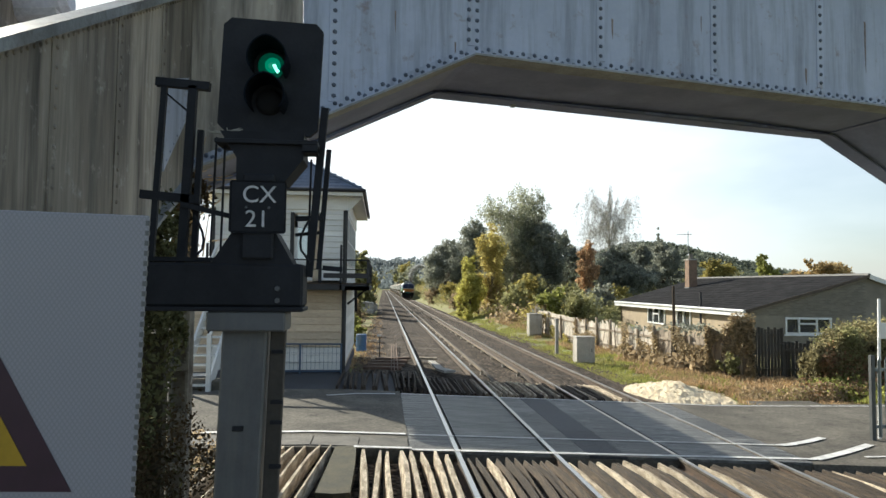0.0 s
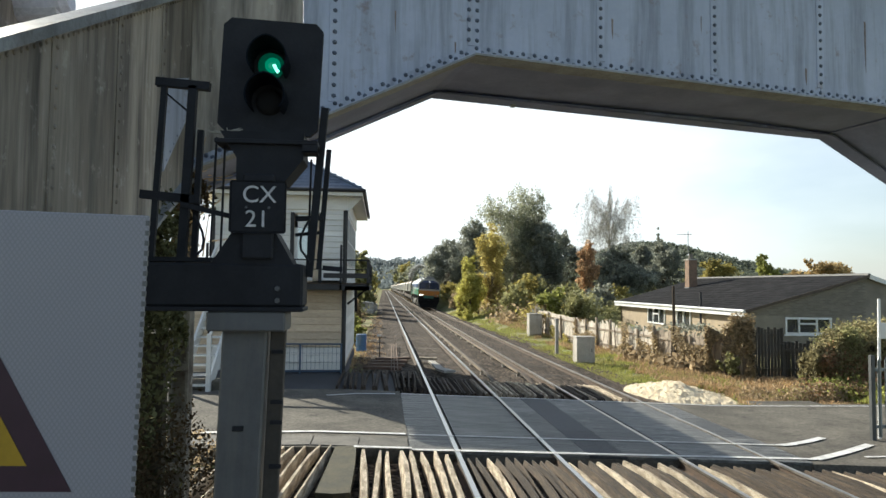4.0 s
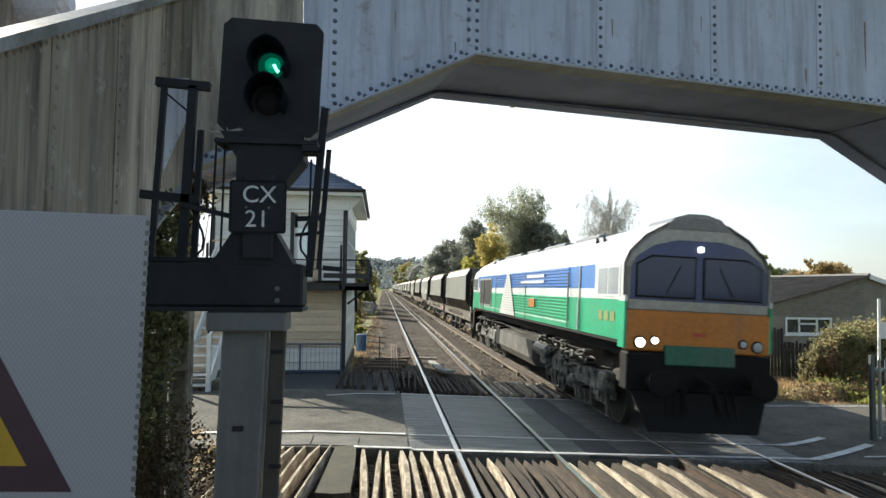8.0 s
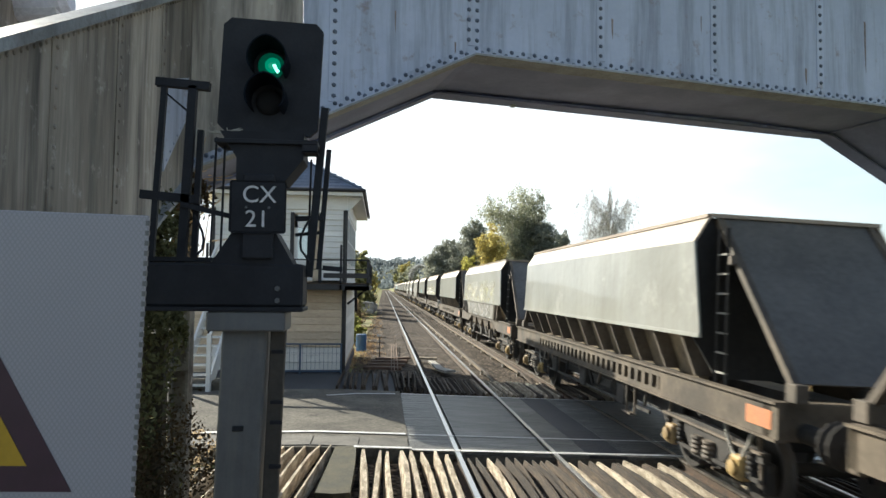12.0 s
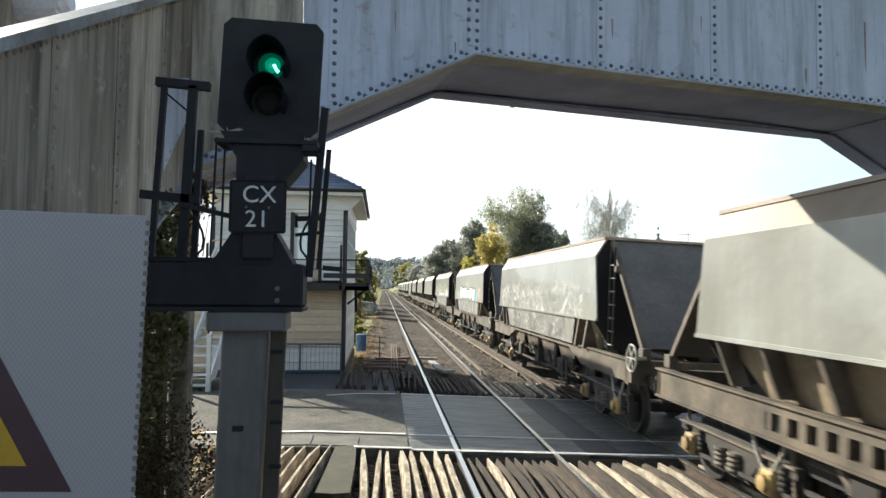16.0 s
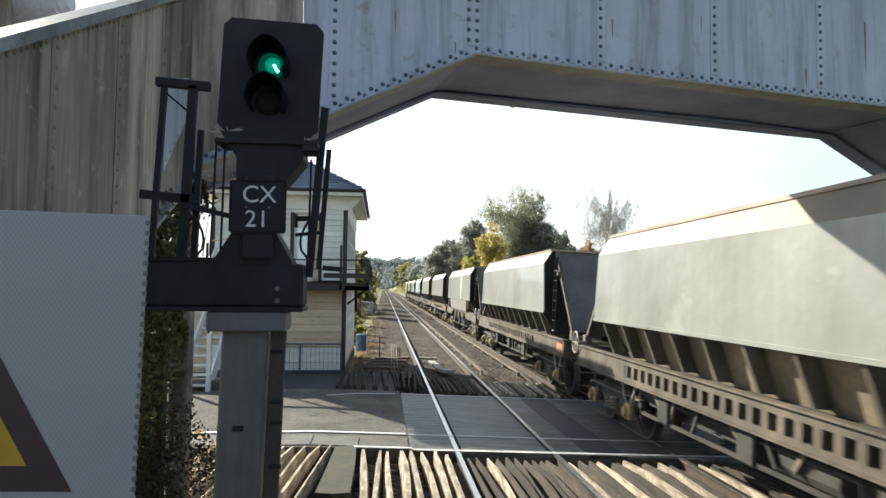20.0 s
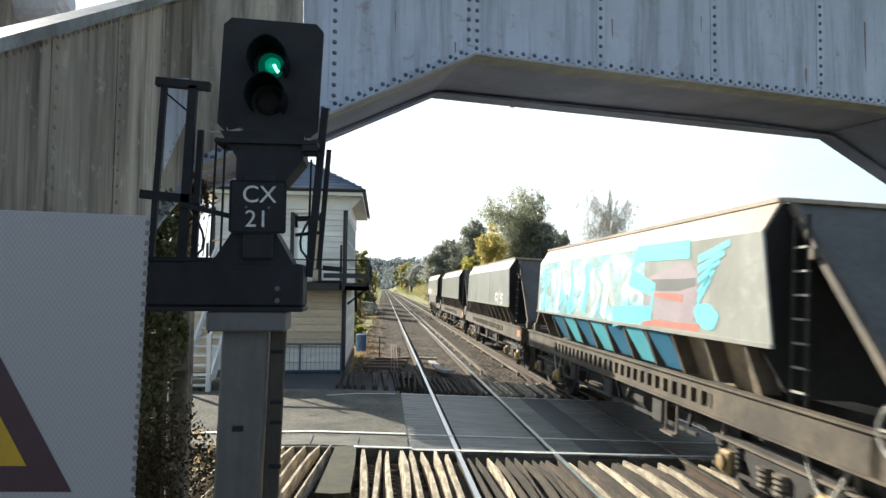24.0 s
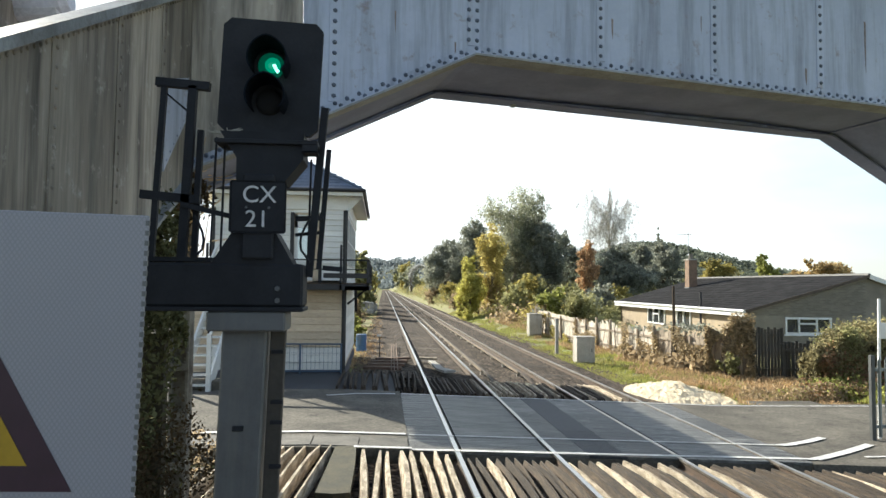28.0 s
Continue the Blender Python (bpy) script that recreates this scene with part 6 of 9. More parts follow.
def bogie(par, yc, offs, r, material, loco):
    """A bogie under a vehicle: side frames with boxes and springs, and wheelsets that turn."""
    t = new("bogie")
    t.parent = par
    t.location = (0, yc, 0)
    half = max(abs(o) for o in offs) + 0.42
    for s in (-1, 1):
        x = s * 0.98
        bm = Mesh()
        if loco:
            out = [(-half, 0.62), (-half * 0.75, 0.95), (half * 0.75, 0.95), (half, 0.62), (half, 0.48), (half * 0.7, 0.62), (-half * 0.7, 0.62), (-half, 0.48)]
        else:
            out = [(-half, 0.6), (-half, 0.72), (-0.55, 0.78), (0.55, 0.78), (half, 0.72), (half, 0.6), (0.62, 0.55), (0.4, 0.3), (-0.4, 0.3), (-0.62, 0.55)]
        bm.prism([(x, y, z) for y, z in out], (s * 0.09, 0, 0))
        fr = part("side_frame", bm, material, t)
        for o in offs:
            b2 = Mesh().box(x + s * 0.03, x + s * 0.2, o - 0.13, o + 0.13, r - 0.14, r + 0.14, 0.03)
            b2.lathe([(0, 0.095), (0.05, 0.09), (0.06, 0.05)], (x + s * 0.2, o, r), (s, 0, 0), 12)
            part("axle_box", b2, M["axle_gold"] if not loco else material, t, "" if loco else "ochre axle box cover")
            for d in ((-0.2, 0.2) if not loco else (-0.24, 0.24)):
                sp = Mesh().lathe([(0.06 * k + e, q) for k in range(5) for e, q in ((0, 0.045), (0.018, 0.07), (0.04, 0.07))], (x + s * 0.09, o + d, r - 0.05), (0, 0, 1), 8)
                part("spring", sp, material, t)
        if loco:
            for o in (-1.03, 1.03):
                arch = [(-0.78, 0.48), (-0.66, 0.8), (-0.45, 0.96), (-0.2, 1.03), (0.2, 1.03), (0.45, 0.96), (0.66, 0.8), (0.78, 0.48), (0.5, 0.4), (0.34, 0.6), (-0.34, 0.6), (-0.5, 0.4)]
                plate = part("frame_plate", Mesh().prism([(x + s * 0.12, o + y, z) for y, z in arch], (s * 0.07, 0, 0)), L_DUST, t, "dusty arched plate of the bogie frame")
                for y in (-0.3, 0.3):
                    part("plate_hole", Mesh().lathe([(0, 0.075), (0.004, 0.075), (0.005, 0.0)], (x + s * 0.19, o + y, 0.82), (s, 0, 0), 12), L_BLACK, t)
                for y in (-0.62, -0.2, 0.25, 0.6):
                    part("brake_hanger", Mesh().bar((x + s * 0.22, o + y, 0.6), (x + s * 0.2, o + y * 0.8, 0.24), 0.04, 0.07), L_DUST, t)
            for k, o in enumerate((-half + 0.1, half - 0.1)):
                b2 = Mesh().box(x + s * 0.06, x + s * 0.3, o - 0.24, o + 0.24, 0.62, 1.02, 0.05)
                b2.rod((x + s * 0.18, o, 0.62), (x + s * 0.1, o + 0.05, 0.18), 0.03, n=6)
                part("sand_box", b2, L_DUST, t, "grey sand box with its pipe")
            part("damper", Mesh().rod((x + s * 0.17, -0.8, 1.0), (x + s * 0.17, 0.6, 0.8), 0.045, n=8), L_DUST, t)
            part("equaliser", Mesh().bar((x + s * 0.12, -half + 0.2, 0.42), (x + s * 0.12, half - 0.2, 0.42), 0.05, 0.1), material, t)
        else:
            part("brake_rod", Mesh().bar((x + s * 0.12, -half, 0.4), (x + s * 0.12, half, 0.36), 0.03, 0.05), material, t)
            for e in (-1, 1):
                part("brake_block", Mesh().box(x - s * 0.1, x + s * 0.02, e * half - e * 0.02, e * half - e * 0.14, 0.25, 0.6, 0.02), material, t)
                part("brake_hanger", Mesh().bar((x + s * 0.06, e * half - e * 0.06, 0.36), (x + s * 0.05, e * half - e * 0.16, 0.95), 0.035, 0.05), H_STRUT, t)
            part("bolster_spring", Mesh().lathe([(0, 0.1), (0.03, 0.11), (0.06, 0.085), (0.09, 0.11), (0.12, 0.085), (0.15, 0.11), (0.18, 0.085), (0.21, 0.11), (0.24, 0.1)], (x + s * 0.1, -0.16, 0.36), (0, 0, 1), 10), H_STRUT, t, "dusty coil spring")
            part("bolster_spring", Mesh().lathe([(0, 0.1), (0.03, 0.11), (0.06, 0.085), (0.09, 0.11), (0.12, 0.085), (0.15, 0.11), (0.18, 0.085), (0.21, 0.11), (0.24, 0.1)], (x + s * 0.1, 0.16, 0.36), (0, 0, 1), 10), H_STRUT, t, "dusty coil spring")
            part("frame_lip", Mesh().bar((x + s * 0.1, -half, 0.71), (x + s * 0.1, half, 0.71), 0.05, 0.03), H_STRUT, t)
            hp = [(x + s * 0.14, -half + 0.1 + 0.12 * k, 0.98 - 0.42 * math.sin(math.pi * k / 6)) for k in range(7)]
            part("brake_hose", Mesh().tube(hp, 0.022), H_WHEEL, t, "pale looping brake hose")
    part("bolster", Mesh().box(-0.9, 0.9, -0.25, 0.25, 0.5, 0.85, 0.02), material, t)
    for o in offs:
        w = part("wheelset", wheel_data_cache(r), (WHEEL, TYRE), t)
        w.location = (0, o, r)
    return t


WCACHE = {}


def wheel_data_cache(r):
    if r not in WCACHE:
        WCACHE[r] = wheel_data(r)
    return WCACHE[r]


M["axle_gold"] = mat("ochre_axle_box", (0.5, 0.34, 0.12), (0.25, 0.17, 0.08), rough=0.6, fine=20, bump=0.1, rnd=0)


def buffers(par, y, s, z=1.03, material=None):
    for x in (-0.87, 0.87):
        part("buffer", Mesh().lathe([(0, 0.11), (0.28, 0.1), (0.29, 0.08), (0.5, 0.08), (0.51, 0.23), (0.54, 0.24), (0.565, 0.2)], (x, y, z), (0, s, 0), 14), material or L_BLACK, par)
    bm = Mesh().bar((0, y, z), (0, y + s * 0.5, z - 0.05), 0.1, 0.14)
    bm.rod((0.25, y, z - 0.1), (0.28, y + s * 0.2, z - 0.45), 0.03, n=6).rod((-0.25, y, z - 0.1), (-0.28, y + s * 0.2, z - 0.45), 0.03, n=6)
    part("coupling", bm, L_BLACK, par)


LL = 19.9
SIDE = [(1.32, 1.68), (1.32, 2.38), (1.32, 2.57), (1.32, 3.05), (1.24, 3.24), (0.95, 3.54), (0.55, 3.77), (0.0, 3.88)]


def body_band(bm, y0, y1, i0, i1, d=0.0):
    """Side or roof skin between two rows of the section, both sides."""
    for s in (-1, 1):
        for (xa, za), (xb, zb) in zip(SIDE[i0:i1], SIDE[i0 + 1:i1 + 1]):
            q = [(s * (xa + d), y0, za), (s * (xa + d), y1, za), (s * (xb + d), y1, zb), (s * (xb + d), y0, zb)]
            bm.add(q, [(0, 1, 2, 3) if s > 0 else (3, 2, 1, 0)])
    return bm


def locomotive():
    t = thing("locomotive", (0, 0, 0), "blue, white, green and orange diesel freight locomotive with headlights lit", "locomotive")
    body = part("body_shell", body_band(Mesh(), 0.25, LL - 0.25, 2, 3), L_BLUE, t, "blue upper bodyside")
    part("green_band", body_band(Mesh(), 0.25, LL - 0.25, 0, 1), L_GREEN, t, "green lower bodyside")
    part("white_band", body_band(Mesh(), 0.25, LL - 0.25, 1, 2), L_WHITE, t, "white waist band")
    part("roof", body_band(Mesh(), 0.12, LL - 0.12, 3, 7), L_ROOF, t, "grimy white curved roof", False)
    part("floor_frame", Mesh().box(-0.95, 0.95, 0.1, LL - 0.1, 1.35, 1.66), L_BLACK, t)
    part("solebar", Mesh().box(-1.31, -1.2, 0.3, LL - 0.3, 1.62, 1.69).box(1.2, 1.31, 0.3, LL - 0.3, 1.62, 1.69), L_BLACK, t)
    part("light_line", Mesh().box(-1.333, -1.32, 3.3, LL - 3.0, 1.79, 1.83).box(1.32, 1.333, 3.3, LL - 3.0, 1.79, 1.83), livery("pale_green_line", (0.5, 0.72, 0.6)), t)
    # ribbed doors along the engine room
    for s in (-1, 1):
        for a, b in ((3.58, 8.3), (8.36, 13.6)):
            for z0, z1, m2, nm in ((2.6, 3.04, L_BLUE, "blue"), (1.87, 2.36, L_GREEN, "green")):
                k = z0
                lv = Mesh().prism([(s * 1.32, a, 0), (s * 1.352, a, 0.012), (s * 1.352, a, 0.032), (s * 1.32, a, 0.05)], (0, b - a, 0)).data("louvre", m2)
                while k < z1 - 0.03:
                    part("louvre", lv, m2, t).location = (0, 0, k)
                    k += 0.0765
            part("door_seam", Mesh().box(s * 1.322, s * 1.34, b, b + 0.05, 1.7, 2.99), L_GREY, t)
        # white A-shaped emblem, lettering bars, orange plate
        x = s * 1.357
        part("emblem", Mesh().prism([(x, 9.7, 1.7), (x, 12.45, 1.7), (x, 11.25, 3.05), (x, 10.85, 3.05)], (s * 0.004, 0, 0)), L_WHITE, t, "white tapering emblem")
        # thin grey strips paint the shade lines of the louvres across the flat emblem
        for q in range(15):
            z = 1.84 + 0.08 * q
            g = (z - 1.7) / 1.35
            part("emblem_groove", Mesh().box(x, x + s * 0.0055, 9.7 + 1.15 * g, 12.45 - 1.2 * g, z, z + 0.016), L_GREY, t)
        for a, b, z in ((5.9, 8.0, 2.85), (5.9, 8.9, 2.7)):
            part("lettering_bar", Mesh().box(x, x + s * 0.005, a, b, z, z + 0.075), L_WHITE, t, "plain white bar of lettering")
        part("name_plate", Mesh().box(x, x + s * 0.012, 6.9, 7.6, 2.05, 2.28, 0.004), L_ORANGE, t, "orange plate on the green side")
        # cabs: doors, side windows, dark radiator windows at the rear
        for c, d in ((0.0, 1), (LL, -1)):
            y = lambda v: c + d * v
            part("cab_panel", Mesh().prism([(s * 1.326, y(0.1), 2.38), (s * 1.326, y(1.68), 2.38), (s * 1.326, y(1.68), 3.04), (s * 1.326, y(0.1), 3.04)], (s * 0.006, 0, 0)), L_WHITE, t)
            part("cab_side_window", Mesh().box(s * 1.333, s * 1.345, y(0.22), y(1.52), 2.42, 3.0, 0.003), L_WHITE, t, "white framed cab side window")
            for p, q in ((0.3, 0.86), (0.92, 1.44)):
                part("window_pane", Mesh().box(s * 1.346, s * 1.35, y(p), y(q), 2.47, 2.95), MILKY, t)
            part("cab_door", Mesh().box(s * 1.327, s * 1.336, y(2.78), y(3.46), 1.72, 2.38, 0.003), L_GREEN, t)
            part("door_upper", Mesh().box(s * 1.327, s * 1.336, y(2.78), y(3.46), 2.58, 3.02, 0.003), L_BLUE, t)
            part("door_seam", Mesh().box(s * 1.328, s * 1.34, y(2.7), y(2.76), 1.7, 3.04), L_GREY, t)
            for q in range(3 if d > 0 else 0):
                part("number_bar", Mesh().box(s * 1.327, s * 1.33, y(0.5 + 0.34 * q), y(0.72 + 0.34 * q), 1.98, 2.16), L_RUST, t, "orange bar of lettering")
            part("door_rail", Mesh().rod((s * 1.37, y(2.66), 1.7), (s * 1.37, y(2.66), 2.3), 0.02, n=6), L_WHITE, t)
            part("door_rail", Mesh().rod((s * 1.37, y(3.5), 1.7), (s * 1.37, y(3.5), 2.9), 0.02, n=6), L_GREY, t)
            for z in (0.55, 1.0):
                part("cab_step", Mesh().box(s * 1.05, s * 1.33, y(2.3), y(2.95), z, z + 0.045), L_BLACK, t)
        part("radiator_frame", Mesh().box(s * 1.325, s * 1.345, 14.6, 17.72, 1.86, 2.94, 0.005), L_GREY, t)
        for p in (14.68, 16.2):
            part("radiator_grille", Mesh().box(s * 1.346, s * 1.352, p, p + 1.44, 1.92, 2.88), L_BLACK, t, "black radiator intake")
        part("fuel_tank", Mesh().prism([(s * 0.75, 7.3, 0.38), (s * 1.15, 7.3, 0.42), (s * 1.27, 7.3, 0.62), (s * 1.27, 7.3, 1.1), (s * 0.75, 7.3, 1.2)], (0, 5.4, 0)), L_TANK, t, "light grey fuel tank")
        part("air_tank", Mesh().lathe([(0, 0.1), (0.05, 0.18), (1.4, 0.18), (1.45, 0.1)], (s * 1.1, 5.9, 0.95), (0, 1, 0), 12), L_TANK, t)
        part("battery_box", Mesh().box(s * 0.8, s * 1.26, 12.8, 13.5, 0.55, 1.2, 0.03), L_BLACK, t)
        for k in range(5):
            part("pipe", Mesh().rod((s * 1.2, 3.0 + 3.0 * k, 1.28 + 0.04 * (k % 2)), (s * 1.2, 5.8 + 3.0 * k, 1.3), 0.022, n=6), L_BLACK, t)
        # boxes, valves and conduits crowded under the frame
        rg = random.Random(70 + s)
        for k in range(46):
            y = rg.uniform(2.3, 7.0) if k % 2 else rg.uniform(12.7, 18.6)
            z = rg.uniform(1.0, 1.3)
            l, h, d = rg.uniform(0.06, 0.3), rg.uniform(0.04, 0.16), rg.uniform(0.03, 0.14)
            part("valve_box", Mesh().box(s * 1.05, s * (1.12 + d), y, y + l, z, z + h, 0.012), (L_DUST, L_BLACK, L_GRIME)[k % 3], t)
        for k in range(16):
            y = rg.uniform(2.4, 6.4) if k % 2 else rg.uniform(12.7, 17.6)
            z = rg.uniform(1.0, 1.3)
            part("conduit", Mesh().tube([(s * 1.2, y, z), (s * 1.23, y + 0.3, z - 0.05), (s * 1.2, y + 0.6, z - rg.uniform(0.0, 0.25)), (s * 1.12, y + 0.75, z - 0.35)], 0.018), (L_GRIME, L_DUST)[k % 2], t)
    # roof fittings
    for a, b in ((4.0, 6.0), (7.0, 9.5), (10.2, 12.0), (13.0, 16.5)):
        part("roof_hatch", Mesh().box(-0.55, 0.55, a, b, 3.7, 3.865, 0.04), L_HATCH, t)
    part("exhaust", Mesh().box(-0.3, 0.3, 9.7, 10.1, 3.8, 4.0, 0.03), L_BLACK, t)
    for y0 in (2.5, 3.0, LL - 3.0):
        part("roof_horn", Mesh().bar((-0.9, y0, 3.58), (-0.75, y0 + 0.5, 3.7), 0.06, 0.06), L_BLACK, t)
    # cab ends
    for c, d in ((0.0, 1), (LL, -1)):
        y = lambda v: c + d * v
        front = [(x, z) for x, z in SIDE]
        ring = [(x, z) for x, z in front] + [(-x, z) for x, z in front[-2::-1]]
        up = [(1.32, 2.42), (1.32, 3.05), (1.24, 3.24), (0.95, 3.54), (0.55, 3.77), (0, 3.88), (-0.55, 3.77), (-0.95, 3.54), (-1.24, 3.24), (-1.32, 3.05), (-1.32, 2.42)]
        end = Mesh()
        n = len(up)
        vs = [(x, y(0.25), z) for x, z in up] + [(x * 0.93, y(0.06 + 0.10 * max(0, z - 3.2)), 2.42 + (z - 2.42) * 0.95) for x, z in up]
        fs = [(i, (i + 1) % n, n + (i + 1) % n, n + i) for i in range(n)] + [tuple(range(n, 2 * n))]
        end.add(vs, [f if d > 0 else f[::-1] for f in fs])
        part("cab_upper", end, L_GREY, t, "grey cab end above the windscreens")
        part("screen_surround", Mesh().prism([(-1.22, y(0.045), 2.4), (1.22, y(0.045), 2.4), (1.22, y(0.045), 2.95), (1.1, y(0.05), 3.16), (0.8, y(0.05), 3.36), (0.4, y(0.05), 3.46), (-0.4, y(0.05), 3.46), (-0.8, y(0.05), 3.36), (-1.1, y(0.05), 3.16), (-1.22, y(0.045), 2.95)], (0, -d * 0.02, 0)), L_NAVY, t, "dark blue windscreen surround")
        for s in (-1, 1):
            part("windscreen", Mesh().prism([(s * 0.09, y(0.012), 2.47), (s * 1.11, y(0.012), 2.47), (s * 1.11, y(0.012), 3.01), (s * 0.85, y(0.012), 3.15), (s * 0.09, y(0.012), 3.15)], (0, -d * 0.01, 0)), W_GLASS, t, "dark windscreen")
            part("wiper", Mesh().bar((s * 0.6, y(0.0), 2.52), (s * 0.35, y(0.0), 3.0), 0.015, 0.015), L_BLACK, t)
        part("roof_visor", Mesh().prism([(-0.62, y(0.1), 3.66), (0.62, y(0.1), 3.66), (0.42, y(0.14), 3.87), (0.16, y(0.16), 3.95), (-0.16, y(0.16), 3.95), (-0.42, y(0.14), 3.87)], (0, d * 1.1, 0)), L_HATCH, t, "dark grey hump over the cab")
        for s in (-1, 1):
            part("screen_frame", Mesh().prism([(s * 0.06, y(0.024), 2.44), (s * 1.14, y(0.024), 2.44), (s * 1.14, y(0.024), 3.02), (s * 0.87, y(0.024), 3.18), (s * 0.06, y(0.024), 3.18)], (0, -d * 0.008, 0)), L_BLACK, t, "black windscreen seal")
        part("grey_waist", Mesh().box(-1.27, 1.27, y(0.02), y(0.25), 2.22, 2.41, 0.02), L_GREY, t)
        part("orange_nose", Mesh().box(-1.29, 1.29, y(-0.02), y(0.25), 1.52, 2.22, 0.03), L_ORANGE, t, "orange cab front panel")
        for s in (-1, 1):
            part("corner_pillar", Mesh().box(s * 1.325, s * 1.28, y(0.0), y(0.3), 2.36, 2.46), L_WHITE, t)
            part("corner_panel", Mesh().box(s * 1.325, s * 1.28, y(0.0), y(0.3), 1.56, 2.36), L_GREEN, t)
        part("green_patch", Mesh().box(-0.62, 0.62, y(-0.11), y(0.0), 1.3, 1.64, 0.02), L_DKGREEN, t, "grimy green coupling panel")
        part("number_bar", Mesh().box(-0.12, 0.12, y(-0.03), y(-0.02), 1.8, 1.87), livery("red_mark", (0.5, 0.06, 0.03)), t)
        part("buffer_beam", Mesh().box(-1.28, 1.28, y(-0.08), y(0.3), 0.85, 1.5, 0.03), L_BLACK, t)
        part("snow_plough", Mesh().prism([(-0.95, y(-0.3), 0.22), (0.95, y(-0.3), 0.22), (1.2, y(-0.1), 0.85), (-1.2, y(-0.1), 0.85)], (0, d * 0.05, 0)), L_BLACK, t)
        buffers(t, y(-0.08), -d, 1.05)
        for s in (-1, 1):
            for x, z, r, lit in ((1.05, 1.67, 0.085, d > 0 and s < 0), (0.79, 1.71, 0.06, d > 0 and s < 0)):
                part("lamp_ring", Mesh().lathe([(0, r + 0.025), (0.03, r + 0.02), (0.03, r)], (s * x, y(-0.02), z), (0, -d, 0), 16), L_BLACK, t)
                part("headlight", Mesh().lathe([(0, r), (0.012, r * 0.7), (0.016, r * 0.2)], (s * x, y(-0.05), z), (0, -d, 0), 16), HOT if lit else LAMP_OFF, t, "lit headlight" if lit else "unlit marker lamp")
            for k in range(3):
                part("brake_hose", Mesh().rod((s * (0.3 + 0.14 * k), y(-0.1), 0.95), (s * (0.34 + 0.14 * k), y(-0.22), 0.45), 0.025, n=6), L_BLACK, t)
        part("top_lamp", Mesh().lathe([(0, 0.055), (0.02, 0.045), (0.025, 0.01)], (0, y(0.0), 3.31), (0, -d, 0), 14), HOT if d > 0 else LAMP_OFF, t, "lit top headlight")
    for yc in (3.7, LL - 3.7):
        bogie(t, yc, (-2.07, 0.0, 2.07), 0.53, L_DUST, True)
    return t


# ---- hopper wagons ----
H_SIDE = mat("dusty_pale_grey_hopper", (0.37, 0.373, 0.345), (0.275, 0.275, 0.248), rough=0.36, scale=0.55, fine=7, bump=0.03, rnd=0.14, streak=((0.24, 0.23, 0.195), 0.6, 2.2, 0.4, 0.72), coat=0.3,
             spots=((0.54, 0.53, 0.49), 0.35, 0.9), grain=0.1, dent=0.3)
# sandy paint, deepened throughout to stand in for the footbridge's shadow on it
H_TOP = mat("sandy_shade_toned_coping", (0.36, 0.285, 0.215), (0.255, 0.2, 0.15), rough=0.5, scale=0.8, fine=10, bump=0.05, rnd=0.12, grain=0.15)
H_END = mat("dark_hopper_end", (0.15, 0.14, 0.128), (0.095, 0.088, 0.08), rough=0.55, scale=0.8, fine=12, bump=0.1, rnd=0.15)
# near-black that paints in the shade between wagons and under their frames
H_WALL = mat("shade_black_hopper_plate", (0.035, 0.032, 0.03), (0.018, 0.017, 0.016), rough=0.85, scale=1.5, fine=14, bump=0.15, rnd=0.15)
H_RUNG = mat("worn_pale_rung", (0.4, 0.38, 0.34), (0.25, 0.235, 0.21), rough=0.55, rnd=0.1)
H_LOW = mat("brown_hopper_underside", (0.34, 0.265, 0.17), (0.17, 0.135, 0.09), rough=0.8, scale=1.5, fine=15, bump=0.2, rnd=0.12)
H_SOLE = mat("dusty_brown_solebar", (0.155, 0.122, 0.084), (0.06, 0.047, 0.033), rough=0.75, scale=1.5, fine=14, bump=0.2, rnd=0.15)
H_SKIRT = mat("grimy_grey_skirt", (0.29, 0.28, 0.255), (0.16, 0.148, 0.125), rough=0.6, scale=1.2, fine=12, bump=0.08, rnd=0.12, grain=0.2)
H_STRUT = mat("tan_strut", (0.19, 0.153, 0.115), (0.085, 0.07, 0.054), rough=0.75, fine=14, bump=0.1, rnd=0.1)
H_BOGIE = mat("dusty_wagon_bogie", (0.065, 0.058, 0.05), (0.022, 0.02, 0.018), rough=0.85, fine=18, bump=0.3, rnd=0.12)
H_WHEEL = mat("white_handwheel", (0.42, 0.4, 0.35), (0.24, 0.225, 0.2), rough=0.6, fine=20, rnd=0.1)
PITCH = 15.09
B0, B1 = 2.27, 12.82
RIM, FLARE = 1.19, (0.24, 0.15)


def handwheel(wg, front):
    """A brake handwheel at one end of a wagon."""
    hw = Mesh()
    c = Vector((-1.31, 0.38 if front else PITCH - 0.62, 1.42))
    r = 0.22
    pts = [c + Vector((0, r * math.cos(k * math.pi / 10), r * math.sin(k * math.pi / 10))) for k in range(20)]
    for k in range(20):
        hw.rod(pts[k], pts[(k + 1) % 20], 0.02, n=6)
    for k in range(3):
        a = k * math.pi / 3
        hw.bar(c + Vector((0, r * math.cos(a), r * math.sin(a))), c - Vector((0, r * math.cos(a), r * math.sin(a))), 0.022, 0.022, (1, 0, 0))
    hw.rod(c, c + Vector((0.25, 0, 0)), 0.03, n=6)
    part("handwheel", hw, H_WHEEL, wg, "pale brake handwheel")


